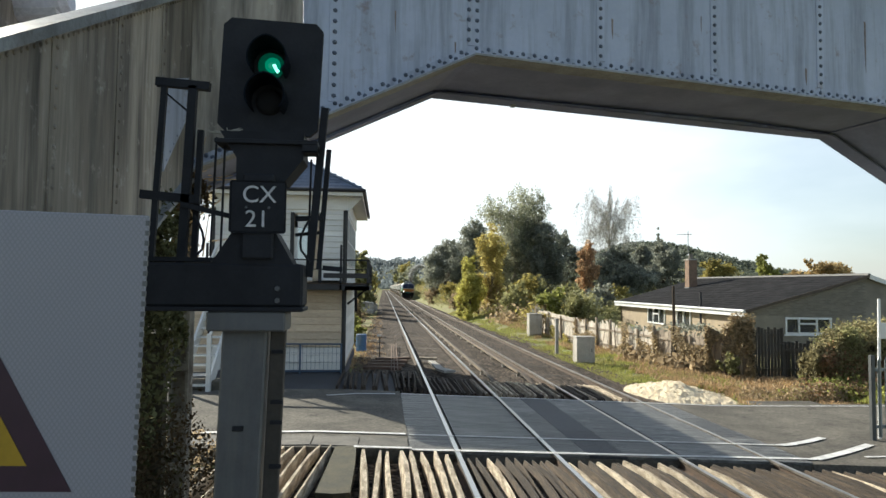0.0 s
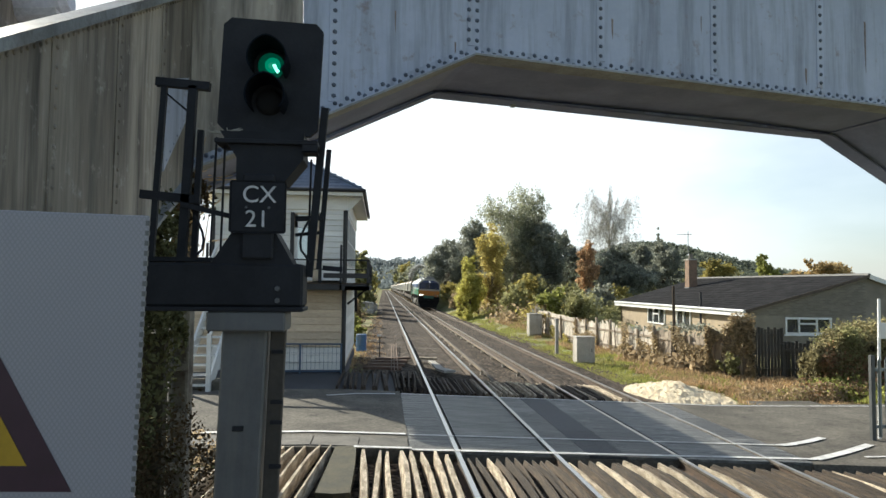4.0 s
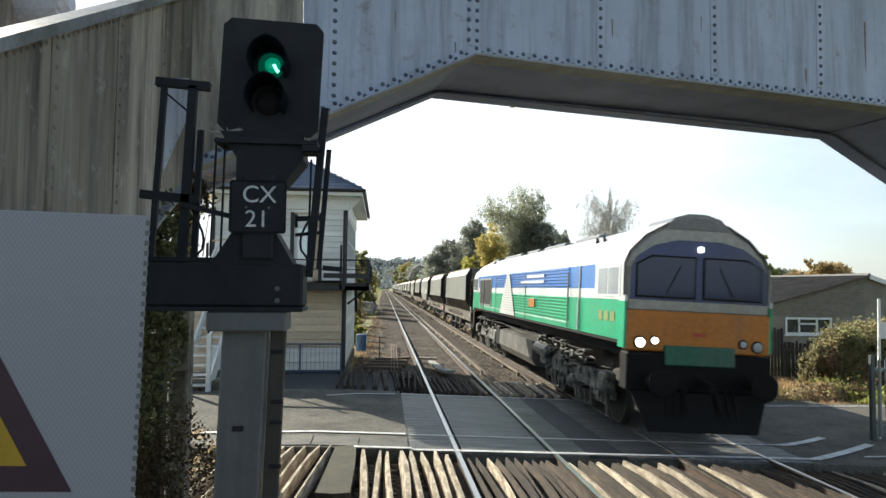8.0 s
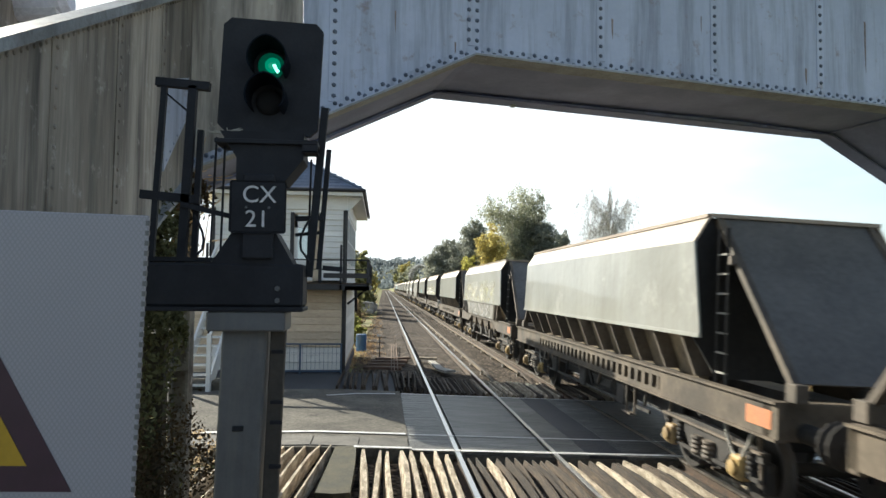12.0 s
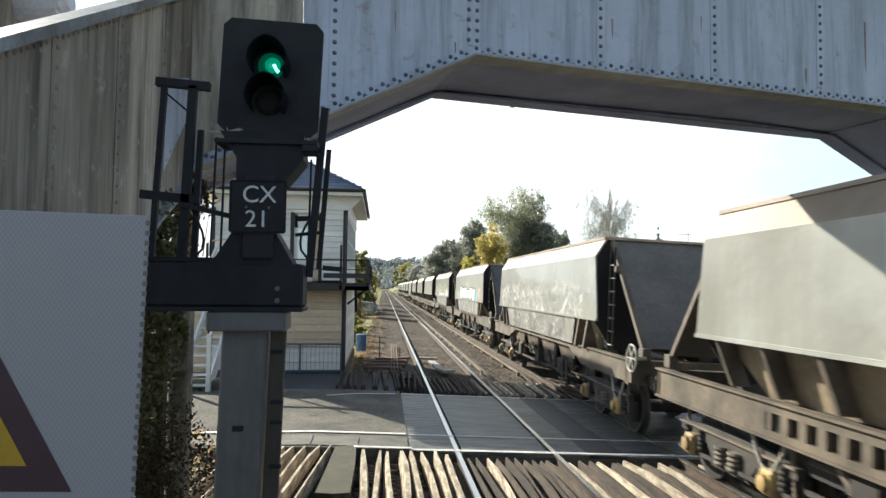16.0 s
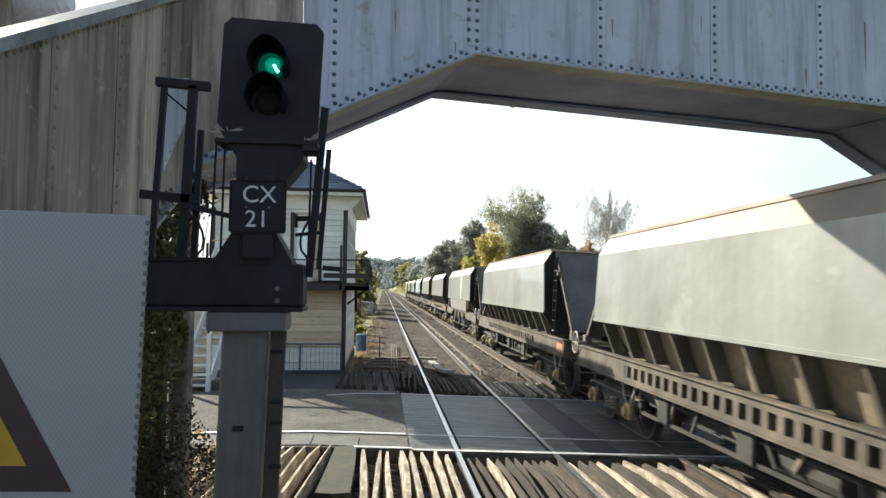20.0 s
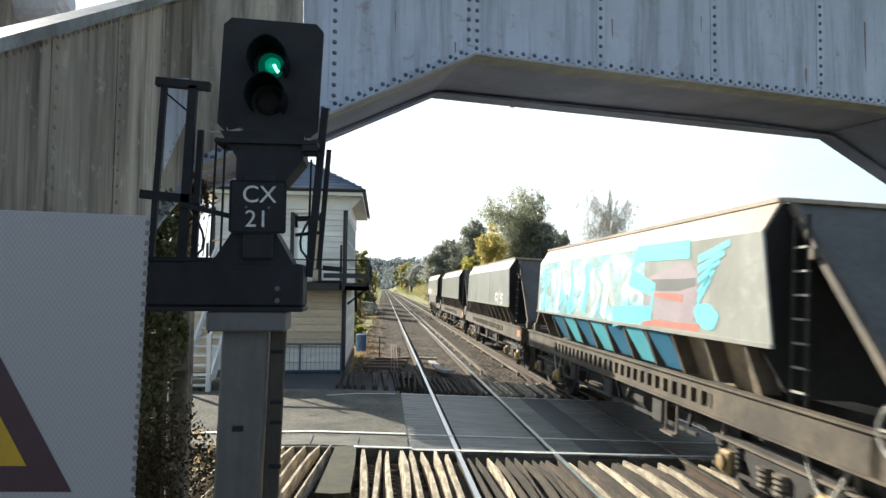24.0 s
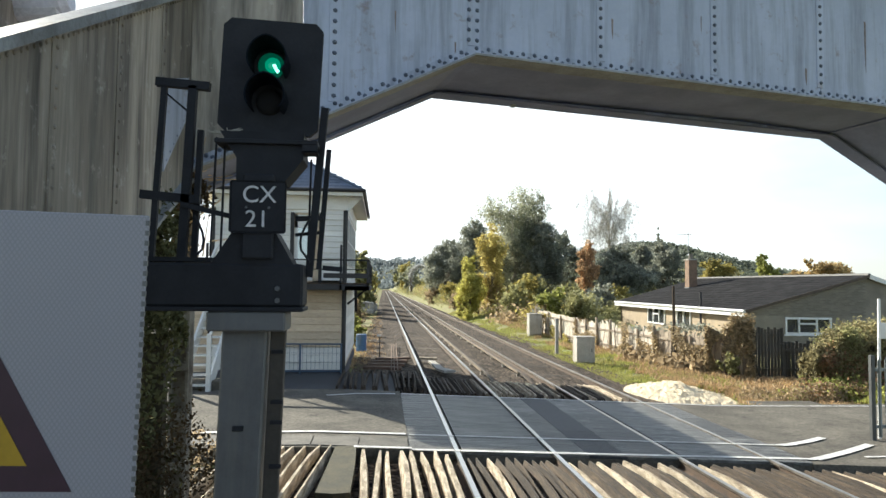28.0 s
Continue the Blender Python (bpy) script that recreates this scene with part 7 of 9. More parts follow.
def wagon(ribbed):
    t = thing("hopper_wagon", (0, 0, 0), "dusty grey aggregate hopper wagon on brown underframe", "hopper wagon", "train of hopper wagons")
    for s in (-1, 1):
        part("side_sheet", Mesh().prism([(s * 1.40, B0 - FLARE[0], 1.95), (s * 1.40, B1 + FLARE[1], 1.95), (s * 1.40, B1, 3.2), (s * 1.40, B0, 3.2)], (-s * 0.03, 0, 0)), H_SIDE, t)
        part("coping", Mesh().prism([(s * 1.40, B0, 3.2), (s * 1.40, B1, 3.2), (s * RIM, B1, 3.55), (s * RIM, B0, 3.55)], (-s * 0.02, 0, -0.03)), H_TOP, t, "sandy sloped top coping, darkened for the bridge shadow")
        part("top_rim", Mesh().bar((s * RIM, B0, 3.555), (s * RIM, B1, 3.555), 0.07, 0.05), H_TOP, t)
        part("sheet_edge", Mesh().bar((s * 1.405, B0 - FLARE[0], 1.97), (s * 1.405, B1 + FLARE[1], 1.97), 0.03, 0.05), H_SIDE, t)
        part("under_sheet", Mesh().prism([(s * 1.17, B0 + 0.15, 1.97), (s * 1.17, B1 - 0.15, 1.97), (s * 0.92, B1 - 0.75, 1.33), (s * 0.92, B0 + 0.75, 1.33)], (-s * 0.02, 0, 0)), H_LOW, t)
        if ribbed:
            for k in range(11):
                y = B0 + 0.35 + (B1 - B0 - 0.7) * k / 10
                part("rib", Mesh().prism([(s * 1.39, y - 0.04, 1.95), (s * 1.15, y, 1.395), (s * 0.92, y, 1.395), (s * 1.17, y - 0.04, 1.95)], (0, 0.07, 0)), H_STRUT, t)
        else:
            part("skirt_panel", Mesh().prism([(s * 1.385, B0 + 1.3, 1.95), (s * 1.385, B1 - 1.3, 1.95), (s * 1.34, B1 - 1.6, 1.38), (s * 1.34, B0 + 1.6, 1.38)], (-s * 0.02, 0, 0)), H_SKIRT, t, "flat lower hopper panel")
            for y in (B0 + 0.4, B0 + 1.0, B1 - 1.0, B1 - 0.4):
                part("rib", Mesh().prism([(s * 1.39, y - 0.06, 1.95), (s * 1.36, y + 0.3 * (1 if y < 7 else -1), 1.36), (s * 1.06, y + 0.3 * (1 if y < 7 else -1), 1.36), (s * 1.34, y - 0.06, 1.95)], (0, 0.1, 0)), H_STRUT, t)
        sole = Mesh()
        x0, x1 = s * 1.2, s * 1.27
        a, b = 3.6, 11.5
        if ribbed:
            sole.box(x0, x1, 0.47, a, 1.0, 1.36).box(x0, x1, b, PITCH - 0.62, 1.0, 1.36)
            sole.box(x0, x1, a, b, 1.26, 1.36).box(x0, x1, a, b, 0.98, 1.07)
            n = 26
            for k in range(n + 1):
                y = a + (b - a) * k / n
                sole.box(x0, x1, y - 0.065, y + 0.065, 1.07, 1.26)
        else:
            sole.box(x0, x1, 0.47, PITCH - 0.62, 1.27, 1.36)
            for e, d in ((0.47, 1), (PITCH - 0.62, -1)):
                sole.prism([(x0, e, 1.0), (x0, e, 1.27), (x0, e + d * 3.9, 1.27), (x0, e + d * 3.3, 1.12), (x0, e + d * 2.9, 1.0)], (x1 - x0, 0, 0))
        part("solebar", sole, H_SOLE, t)
        # added plate: blocks light and paints the underframe shade black
        part("inner_frame", Mesh().box(s * 0.93, s * 0.96, 3.4, PITCH - 3.4, 0.66, 1.35), H_WALL, t, "added black plate standing in for the shade behind the solebar")
        if not ribbed:
            for k in range(4):
                y = 4.1 + 1.82 * k
                # the solebar brown here imitates the shadow below the solebar
                part("door_pocket", Mesh().prism([(s * 1.2, y, 1.27), (s * 1.2, y + 1.62, 1.27), (s * 1.08, y + 1.2, 0.72), (s * 1.08, y + 0.42, 0.72)], (-s * 0.05, 0, 0)), H_SOLE, t, "discharge pocket in a brown darkened for shade")
                part("pocket_lever", Mesh().bar((s * 1.22, y + 1.5, 1.2), (s * 1.14, y + 1.95, 0.66), 0.05, 0.07), H_STRUT, t)
        part("sole_flange", Mesh().box(s * 1.18, s * 1.31, 0.47, PITCH - 0.62, 1.36, 1.39), H_SOLE, t)
        if ribbed:
            part("sole_flange", Mesh().box(s * 1.18, s * 1.3, 0.47, PITCH - 0.62, 0.97, 1.0), H_SOLE, t)
        for e, d in ((0.47, 1), (PITCH - 0.62, -1)):
            yb = B0 if d > 0 else B1
            part("end_strut", Mesh().bar((s * 1.06, yb, 3.5), (s * 1.02, yb - d * 1.72, 1.52), 0.085, 0.085), H_STRUT, t, "tan diagonal end strut")
            part("strut_foot", Mesh().box(s * 0.95, s * 1.1, yb - d * 1.84, yb - d * 1.64, 1.38, 1.58, 0.01), H_STRUT, t)
            part("strut_lug", Mesh().box(s * 1.08, s * 1.16, yb - d * 0.42, yb - d * 0.54, 2.88, 3.0, 0.01), H_STRUT, t)
    for e, d, yb in ((0.62, 1, B0), (PITCH - 0.62, -1, B1)):
        yy = lambda v: yb + d * v
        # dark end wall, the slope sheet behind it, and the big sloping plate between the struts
        part("end_wall", Mesh().prism([(-1.37, yy(0.05), 3.2), (-RIM + 0.01, yy(0.05), 3.53), (RIM - 0.01, yy(0.05), 3.53), (1.37, yy(0.05), 3.2), (1.37, yy(0.05), 1.96), (1.0, yy(0.05), 1.4), (-1.0, yy(0.05), 1.4), (-1.37, yy(0.05), 1.96)], (0, d * 0.03, 0)), H_WALL, t, "end wall of the hopper, blackened for shade")
        part("end_sheet", Mesh().sheet([(-1.02, yy(0.02), 3.53), (1.02, yy(0.02), 3.53), (1.0, yy(-1.7), 1.58), (-1.0, yy(-1.7), 1.58)][::d], 0.02), H_END, t, "dark grey sloping end plate")
        part("end_rim", Mesh().bar((-RIM, yb, 3.555), (RIM, yb, 3.555), 0.07, 0.05), H_TOP, t)
        part("headstock", Mesh().box(-1.27, 1.27, e - d * 0.02, e + d * 0.14, 0.95, 1.37, 0.015), H_SOLE, t)
        part("draw_sill", Mesh().box(-0.25, 0.25, e, yb + d * 1.8, 1.0, 1.3), H_BOGIE, t)
        part("brake_cylinder", Mesh().lathe([(0, 0.12), (0.03, 0.16), (0.5, 0.16), (0.53, 0.1)], (0.6, e + d * 0.5, 1.3), (0, d, 0), 12), H_BOGIE, t)
        buffers(t, e - d * 0.02, -d, 1.05, H_BOGIE)
        sx = -d * 1.15
        lad = part("ladder", Mesh().bar((sx, yb - d * 0.19, 1.25), (sx, yb - d * 0.19, 3.35), 0.035, 0.035).bar((sx, yb - d * 0.44, 1.0), (sx, yb - d * 0.44, 3.35), 0.035, 0.035), H_BOGIE, t)
        for k in range(9):
            part("rung", Mesh().bar((sx, yb - d * 0.17, 3.02 - 0.25 * k), (sx, yb - d * 0.46, 3.02 - 0.25 * k), 0.025, 0.025), H_RUNG, lad)
    for k in range(5):
        y = 4.2 + 1.5 * k
        part("discharge_chute", Mesh().prism([(-0.9, y, 1.3), (0.9, y, 1.3), (0.45, y, 0.55), (-0.45, y, 0.55)], (0, 1.1, 0)), H_LOW, t)
    # brake rigging and door gear hung between the bogies, mostly coloured dark to imitate shade
    rg = random.Random(5 if ribbed else 6)
    for s in (-1, 1):
        for k in range(9):
            y = 4.3 + 0.78 * k
            z = rg.uniform(0.5, 0.8)
            part("brake_lever", Mesh().bar((s * 1.16, y, 0.98), (s * 1.12, y + rg.uniform(-0.35, 0.35), z), 0.04, 0.06), H_STRUT if rg.random() < 0.25 else H_BOGIE, t)
            if k % 3 == 1:
                part("gear_box", Mesh().box(s * 0.95, s * 1.2, y + 0.15, y + 0.55, 0.55, 0.92, 0.03), H_BOGIE, t)
        part("pull_rod", Mesh().bar((s * 1.14, 4.2, 0.62), (s * 1.14, 11.0, 0.56), 0.04, 0.05), H_BOGIE, t)
    part("air_reservoir", Mesh().lathe([(0, 0.1), (0.05, 0.2), (1.2, 0.2), (1.25, 0.1)], (-0.9, 6.2, 0.75), (0, 1, 0), 12), H_BOGIE, t)
    part("brake_pipe", Mesh().rod((-1.1, 4.2, 0.85), (-1.1, 11, 0.85), 0.03, n=6).rod((1.1, 4.2, 0.85), (1.1, 11, 0.85), 0.03, n=6), H_BOGIE, t)
    part("step_tread", Mesh().box(-1.32, -1.2, 4.6, 5.0, 0.5, 0.53), H_STRUT, t)
    for y in (4.6, 4.97):
        part("step_hanger", Mesh().box(-1.25, -1.22, y, y + 0.03, 0.53, 1.0), H_STRUT, t)
    for yc in (2.45, PITCH - 2.45):
        bogie(t, yc, (-0.95, 0.95), 0.46, H_BOGIE, False)
    return t


mat_orange = mat("orange_data_panel", (0.65, 0.22, 0.08), (0.45, 0.2, 0.1), rough=0.6, rnd=0)
PLAIN = {2, 4, 8, 9, 10, 14, 20}
loco = locomotive()
ribbed0 = wagon(True)
plain0 = wagon(False)
WAGONS = []
for k in range(21):
    src = plain0 if k in PLAIN else ribbed0
    first = not any(w is src for w, _ in WAGONS)
    WAGONS.append((src if first else copy_thing(src, pose(0, 0, 0)), k))


# ---- spray-painted marks on single wagons ----
SPRAY = {}
for nm, c in (("white", (0.78, 0.78, 0.74)), ("cream", (0.7, 0.68, 0.5)), ("cyan", (0.16, 0.55, 0.64)), ("deep_blue", (0.05, 0.2, 0.33)), ("black", (0.05, 0.05, 0.055)), ("red", (0.55, 0.17, 0.13)), ("mauve", (0.33, 0.27, 0.29)), ("lime", (0.5, 0.6, 0.25)), ("pink", (0.62, 0.4, 0.36)), ("haze", (0.52, 0.52, 0.42)), ("grey", (0.42, 0.42, 0.41)), ("dark", (0.14, 0.14, 0.135)), ("rust_brown", (0.16, 0.135, 0.11))):
    SPRAY[nm] = mat("spray_" + nm, c, tuple(v * 0.85 for v in c), rough=0.5, scale=2, fine=12, bump=0, rnd=0, grain=0.15)


def faded(name, c1, c2, c3, seed, cover, scale=0.5, top=2.45):
    """Old spray paint, worn to soft overlapping clouds that let the sheet show through."""
    m = bpy.data.materials.new(name)
    m.use_nodes = True
    t = m.node_tree
    L = t.links.new
    b = t.nodes["Principled BSDF"]
    b.inputs["Roughness"].default_value = 0.5
    co = t.nodes.new("ShaderNodeTexCoord")
    mp = t.nodes.new("ShaderNodeMapping")
    mp.inputs["Location"].default_value = (seed * 3.1, seed * 7.7, seed * 1.3)
    mp.inputs["Scale"].default_value = (1, 1, 1.7)
    L(co.outputs["Object"], mp.inputs[0])
    hue = node(t, "ShaderNodeTexNoise", Scale=scale * 1.5, Detail=2.0, Distortion=1.5)
    form = node(t, "ShaderNodeTexNoise", Scale=scale * 2.2, Detail=3.0, Distortion=2.2)
    L(mp.outputs[0], hue.inputs["Vector"])
    L(mp.outputs[0], form.inputs["Vector"])
    r = t.nodes.new("ShaderNodeValToRGB")
    r.color_ramp.elements[0].position, r.color_ramp.elements[1].position = 0.36, 0.64
    r.color_ramp.elements[0].color, r.color_ramp.elements[1].color = (*c1, 1), (*c3, 1)
    e = r.color_ramp.elements.new(0.5)
    e.color = (*c2, 1)
    L(hue.outputs[0], r.inputs[0])
    L(r.outputs[0], b.inputs["Base Color"])
    k = t.nodes.new("ShaderNodeMapRange")
    k.inputs[1].default_value, k.inputs[2].default_value = 0.6 - cover * 0.3, 0.82 - cover * 0.3
    k.inputs[4].default_value = 0.85
    L(form.outputs[0], k.inputs[0])
    sp = t.nodes.new("ShaderNodeSeparateXYZ")
    L(co.outputs["Object"], sp.inputs[0])
    fade = t.nodes.new("ShaderNodeMapRange")
    fade.inputs[1].default_value, fade.inputs[2].default_value = top, top + 0.45
    fade.inputs[3].default_value, fade.inputs[4].default_value = 1.0, 0.0
    L(sp.outputs[2], fade.inputs[0])
    mu = t.nodes.new("ShaderNodeMath")
    mu.operation = 'MULTIPLY'
    L(k.outputs[0], mu.inputs[0])
    L(fade.outputs[0], mu.inputs[1])
    tr = t.nodes.new("ShaderNodeBsdfTransparent")
    ms = t.nodes.new("ShaderNodeMixShader")
    L(mu.outputs[0], ms.inputs[0])
    L(tr.outputs[0], ms.inputs[1])
    L(b.outputs[0], ms.inputs[2])
    L(ms.outputs[0], t.nodes["Material Output"].inputs[0])
    return m


def faded_panel(wg, y0, y1, material, low=False):
    z0, z1 = (1.4, 1.93) if low else (1.985, 3.19)
    xa, xb = (-1.349, -1.39) if low else (-1.4025, -1.4025)
    part("faded_paint", Mesh().add([(xa, y0, z0), (xb, y0, z1), (xb, y1, z1), (xa, y1, z0)], [(0, 1, 2, 3)]), material, wg, "clouds of faded spray paint")


def stroke(wg, pts, w, colour, lift=0, low=False):
    """One sprayed stroke on the side sheet: points are (along, height)."""
    def skin(y, z):
        return (-1.4035 - 0.0015 * lift) if not low else (-1.342 - (z - 1.38) * 0.079 - 0.005)
    bm = Mesh()
    n = len(pts)
    vs = []
    for i, (y, z) in enumerate(pts):
        a, b = pts[max(i - 1, 0)], pts[min(i + 1, n - 1)]
        d = Vector((b[0] - a[0], b[1] - a[1]))
        d = d.normalized() if d.length > 1e-6 else Vector((1, 0))
        q = w * (0.75 + 0.5 * noise.noise(Vector((y * 3, z * 3, lift)))) / 2
        for s in (-1, 1):
            yy, zz = y - d.y * q * s, z + d.x * q * s
            vs.append((skin(yy, zz), yy, zz))
    bm.add(vs, [(2 * i, 2 * i + 2, 2 * i + 3, 2 * i + 1) for i in range(n - 1)])
    return part("graffiti_mark", bm, SPRAY[colour], wg)


def loop(cy, cz, ry, rz, a0=0, a1=360, n=18):
    return [(cy + ry * math.cos(radians(a0 + (a1 - a0) * k / n)), cz + rz * math.sin(radians(a0 + (a1 - a0) * k / n))) for k in range(n + 1)]


def blob(wg, cy, cz, ry, rz, colour, lift=0, low=False, seed=0):
    x = -1.4035 - 0.0015 * lift
    pts = []
    for k in range(22):
        a = 2 * math.pi * k / 22
        f = 0.85 + 0.35 * noise.noise(Vector((math.cos(a) * 1.5, math.sin(a) * 1.5, seed + cy)))
        y, z = cy + ry * f * math.cos(a), cz + rz * f * math.sin(a)
        z = min(max(z, 1.97 if not low else 1.4), 3.19 if not low else 1.94)
        pts.append((x if not low else -1.347 - (z - 1.38) * 0.079, y, z))
    return part("graffiti_mark", Mesh().add(pts, [tuple(range(21, -1, -1))]), SPRAY[colour], wg)


WG = {k: w for w, k in WAGONS}
for k in (0, 2, 6, 7, 8, 9, 11, 14, 17):
    handwheel(WG[k], True)
for k in (1, 5, 10, 12, 13, 16, 18, 19):
    handwheel(WG[k], False)
for k in (1, 3, 4, 5, 12, 13, 15, 16, 18, 19, 20):
    part("data_panel", Mesh().box(-1.271, -1.277, 0.59, 1.09, 1.08, 1.28), mat_orange, WG[k], "orange data panel")
PALE_OLD = faded("faded_cream_and_white_paint", (0.46, 0.43, 0.33), (0.54, 0.52, 0.44), (0.66, 0.65, 0.61), 1, 0.62)
LIME_OLD = faded("faded_lime_and_cream_paint", (0.46, 0.45, 0.29), (0.5, 0.48, 0.37), (0.63, 0.61, 0.54), 2, 0.6)
MIX_OLD = faded("faded_mauve_and_white_paint", (0.42, 0.38, 0.37), (0.52, 0.5, 0.47), (0.68, 0.67, 0.64), 3, 0.55)
GREY_OLD = faded("faded_grey_paint", (0.2, 0.2, 0.19), (0.38, 0.38, 0.36), (0.52, 0.51, 0.48), 4, 0.6, 0.8)
faded_panel(WG[2], 3.2, 12.6, PALE_OLD)
faded_panel(WG[2], 4.4, 10.6, GREY_OLD, True)
for k, (y, r) in enumerate(((5.1, 0.3), (4.5, 0.26), (3.9, 0.34), (3.25, 0.3))):
    stroke(WG[2], loop(y, 2.07, r, 0.2, 0, 180, 8), 0.07, "white", 1)
    blob(WG[2], y, 2.1, r * 0.7, 0.1, ("haze", "white", "haze", "cyan")[k], 0, seed=k)
faded_panel(WG[4], 3.4, 12.4, LIME_OLD)
faded_panel(WG[4], 4.4, 10.6, GREY_OLD, True)
faded_panel(WG[6], 2.4, 12.6, LIME_OLD)
# broad white letter shapes along the foot of the side
for pts, w in (([(10.33, 2.0), (10.32, 2.3), (10.25, 2.46), (10.06, 2.52), (9.84, 2.46), (9.74, 2.3), (9.7, 2.0)], 0.13), ([(9.55, 2.4), (9.2, 2.46), (8.8, 2.5)], 0.13), ([(9.52, 2.4), (9.42, 2.2), (9.4, 1.99)], 0.16),
               ([(8.8, 2.48), (8.85, 2.2), (8.94, 1.99)], 0.2), ([(8.68, 1.99), (8.6, 2.36), (8.4, 2.2), (8.2, 2.44), (7.9, 2.53), (7.74, 2.36), (7.7, 1.99)], 0.14), ([(8.5, 2.0), (8.48, 2.14)], 0.16), ([(8.08, 2.0), (8.05, 2.2)], 0.2),
               ([(7.66, 2.2), (7.2, 2.2), (6.6, 2.17), (6.0, 2.2), (5.3, 2.16)], 0.17), ([(7.4, 2.42), (7.1, 2.34), (6.8, 2.42), (6.4, 2.36)], 0.09), ([(12.5, 2.1), (11.8, 2.16), (11.2, 2.1), (10.6, 2.14)], 0.18), ([(4.8, 2.1), (4.2, 2.16), (3.4, 2.1)], 0.1)):
    stroke(WG[6], pts, w, "white" if w > 0.12 else "cream", 2)
for y, z in ((8.0, 2.2), (7.4, 2.3), (7.1, 2.2), (7.7, 2.1)):
    blob(WG[7], y, z, 0.22, 0.12, "cyan", 0, seed=y)
faded_panel(WG[8], 3.0, 12.6, MIX_OLD)
faded_panel(WG[8], 4.4, 10.6, GREY_OLD, True)
# white bubble letters with dark outlines, crowded together
for k, (y, r, z0, z1) in enumerate(((9.9, 0.5, 2.02, 2.62), (8.95, 0.5, 2.04, 2.56), (8.05, 0.46, 2.02, 2.62), (7.1, 0.5, 2.05, 2.5), (6.1, 0.52, 2.02, 2.6), (5.05, 0.55, 2.0, 2.56))):
    zc, rz = (z0 + z1) / 2, (z1 - z0) / 2
    blob(WG[9], y, zc, r + 0.2, rz + 0.11, "black", 0, seed=k * 1.3)
    blob(WG[9], y, zc, r + 0.08, rz + 0.03, "white", 1, seed=k * 1.3)
    stroke(WG[9], [(y + 0.3, z0 + 0.02), (y + 0.28, z1 - 0.04)], 0.22, "white", 2)
    stroke(WG[9], [(y - 0.05, zc - 0.12), (y - 0.1, zc + 0.1)], 0.06, "dark", 3)
    stroke(WG[9], [(y - r * 0.95, z0 + 0.05), (y - r * 0.8, zc), (y - r * 0.95, z1 - 0.05)], 0.07, "black", 3)
for y, z, c in ((4.0, 2.15, "cyan"), (3.75, 2.3, "cyan"), (4.25, 2.05, "cyan"), (10.9, 2.2, "cyan"), (3.1, 2.2, "pink"), (2.85, 2.35, "red"), (3.2, 2.45, "pink"), (2.9, 2.1, "red"), (11.6, 2.3, "haze"), (7.5, 2.75, "haze")):
    blob(WG[9], y, z, 0.24, 0.14, c, 0, seed=y)
faded_panel(WG[9], 4.4, 10.6, GREY_OLD, True)
faded_panel(WG[10], 2.4, 12.6, LIME_OLD)
faded_panel(WG[10], 4.4, 10.6, GREY_OLD, True)
for k, y in enumerate((8.6, 7.9, 7.2, 6.4, 5.6)):
    stroke(WG[10], loop(y, 2.14, 0.36, 0.17, 10, 200, 9), 0.05, "dark", 1)
    blob(WG[10], y, 2.1, 0.28, 0.12, "white", 0, seed=k)
for y, z in ((3.5, 2.35), (3.15, 2.2), (3.75, 2.15), (2.75, 2.12)):
    blob(WG[10], y, z, 0.2, 0.16, "white", 0, seed=y)
stroke(WG[14], [(5.9, 3.18), (5.85, 2.5), (5.8, 1.98)], 0.5, "cream")
# broad cyan and white shapes with a dull red patch
CYAN_OLD = faded("faded_cyan_and_white_paint", (0.2, 0.58, 0.66), (0.4, 0.7, 0.74), (0.74, 0.78, 0.77), 5, 0.95, 0.42, 3.0)
blob(WG[17], 4.6, 2.5, 1.1, 0.55, "mauve", 0, seed=3)
faded_panel(WG[17], 5.6, 12.75, CYAN_OLD)
for k, (y, w) in enumerate(((12.2, 0.3), (10.9, 0.34), (9.8, 0.3), (8.7, 0.36), (7.5, 0.34))):
    stroke(WG[17], [(y, 3.05), (y - 0.12, 2.6), (y + 0.1, 2.05)], w, ("cyan", "white", "cyan")[k % 3], 1)
stroke(WG[17], [(4.0, 3.1), (5.9, 3.12), (6.2, 2.75), (5.2, 2.55), (5.3, 2.2), (7.0, 2.08)], 0.42, "cyan", 2)
stroke(WG[17], [(5.3, 2.62), (4.3, 2.62), (3.8, 2.66)], 0.2, "dark", 1)
stroke(WG[17], [(5.2, 2.48), (4.2, 2.44)], 0.12, "red", 3)
stroke(WG[17], [(5.6, 2.06), (3.7, 2.06)], 0.14, "red", 1)
for k in range(5):
    stroke(WG[17], [(2.95 + 0.12 * k, 3.12 - 0.1 * k), (3.75, 2.95 - 0.14 * k)], 0.13, "cyan", 2)
blob(WG[17], 3.5, 2.22, 0.4, 0.2, "cyan", 2, seed=7)
for k in range(11):
    y = B0 + 0.35 + (B1 - B0 - 0.7) * k / 10
    if 2 < k < 10:
        part("painted_patch", Mesh().prism([(-1.372, y - 0.85, 1.93), (-1.372, y - 0.1, 1.93), (-1.06, y - 0.1, 1.4), (-1.06, y - 0.85, 1.4)], (-0.004, 0, 0)), SPRAY["deep_blue"] if k % 2 else SPRAY["cyan"], WG[17])
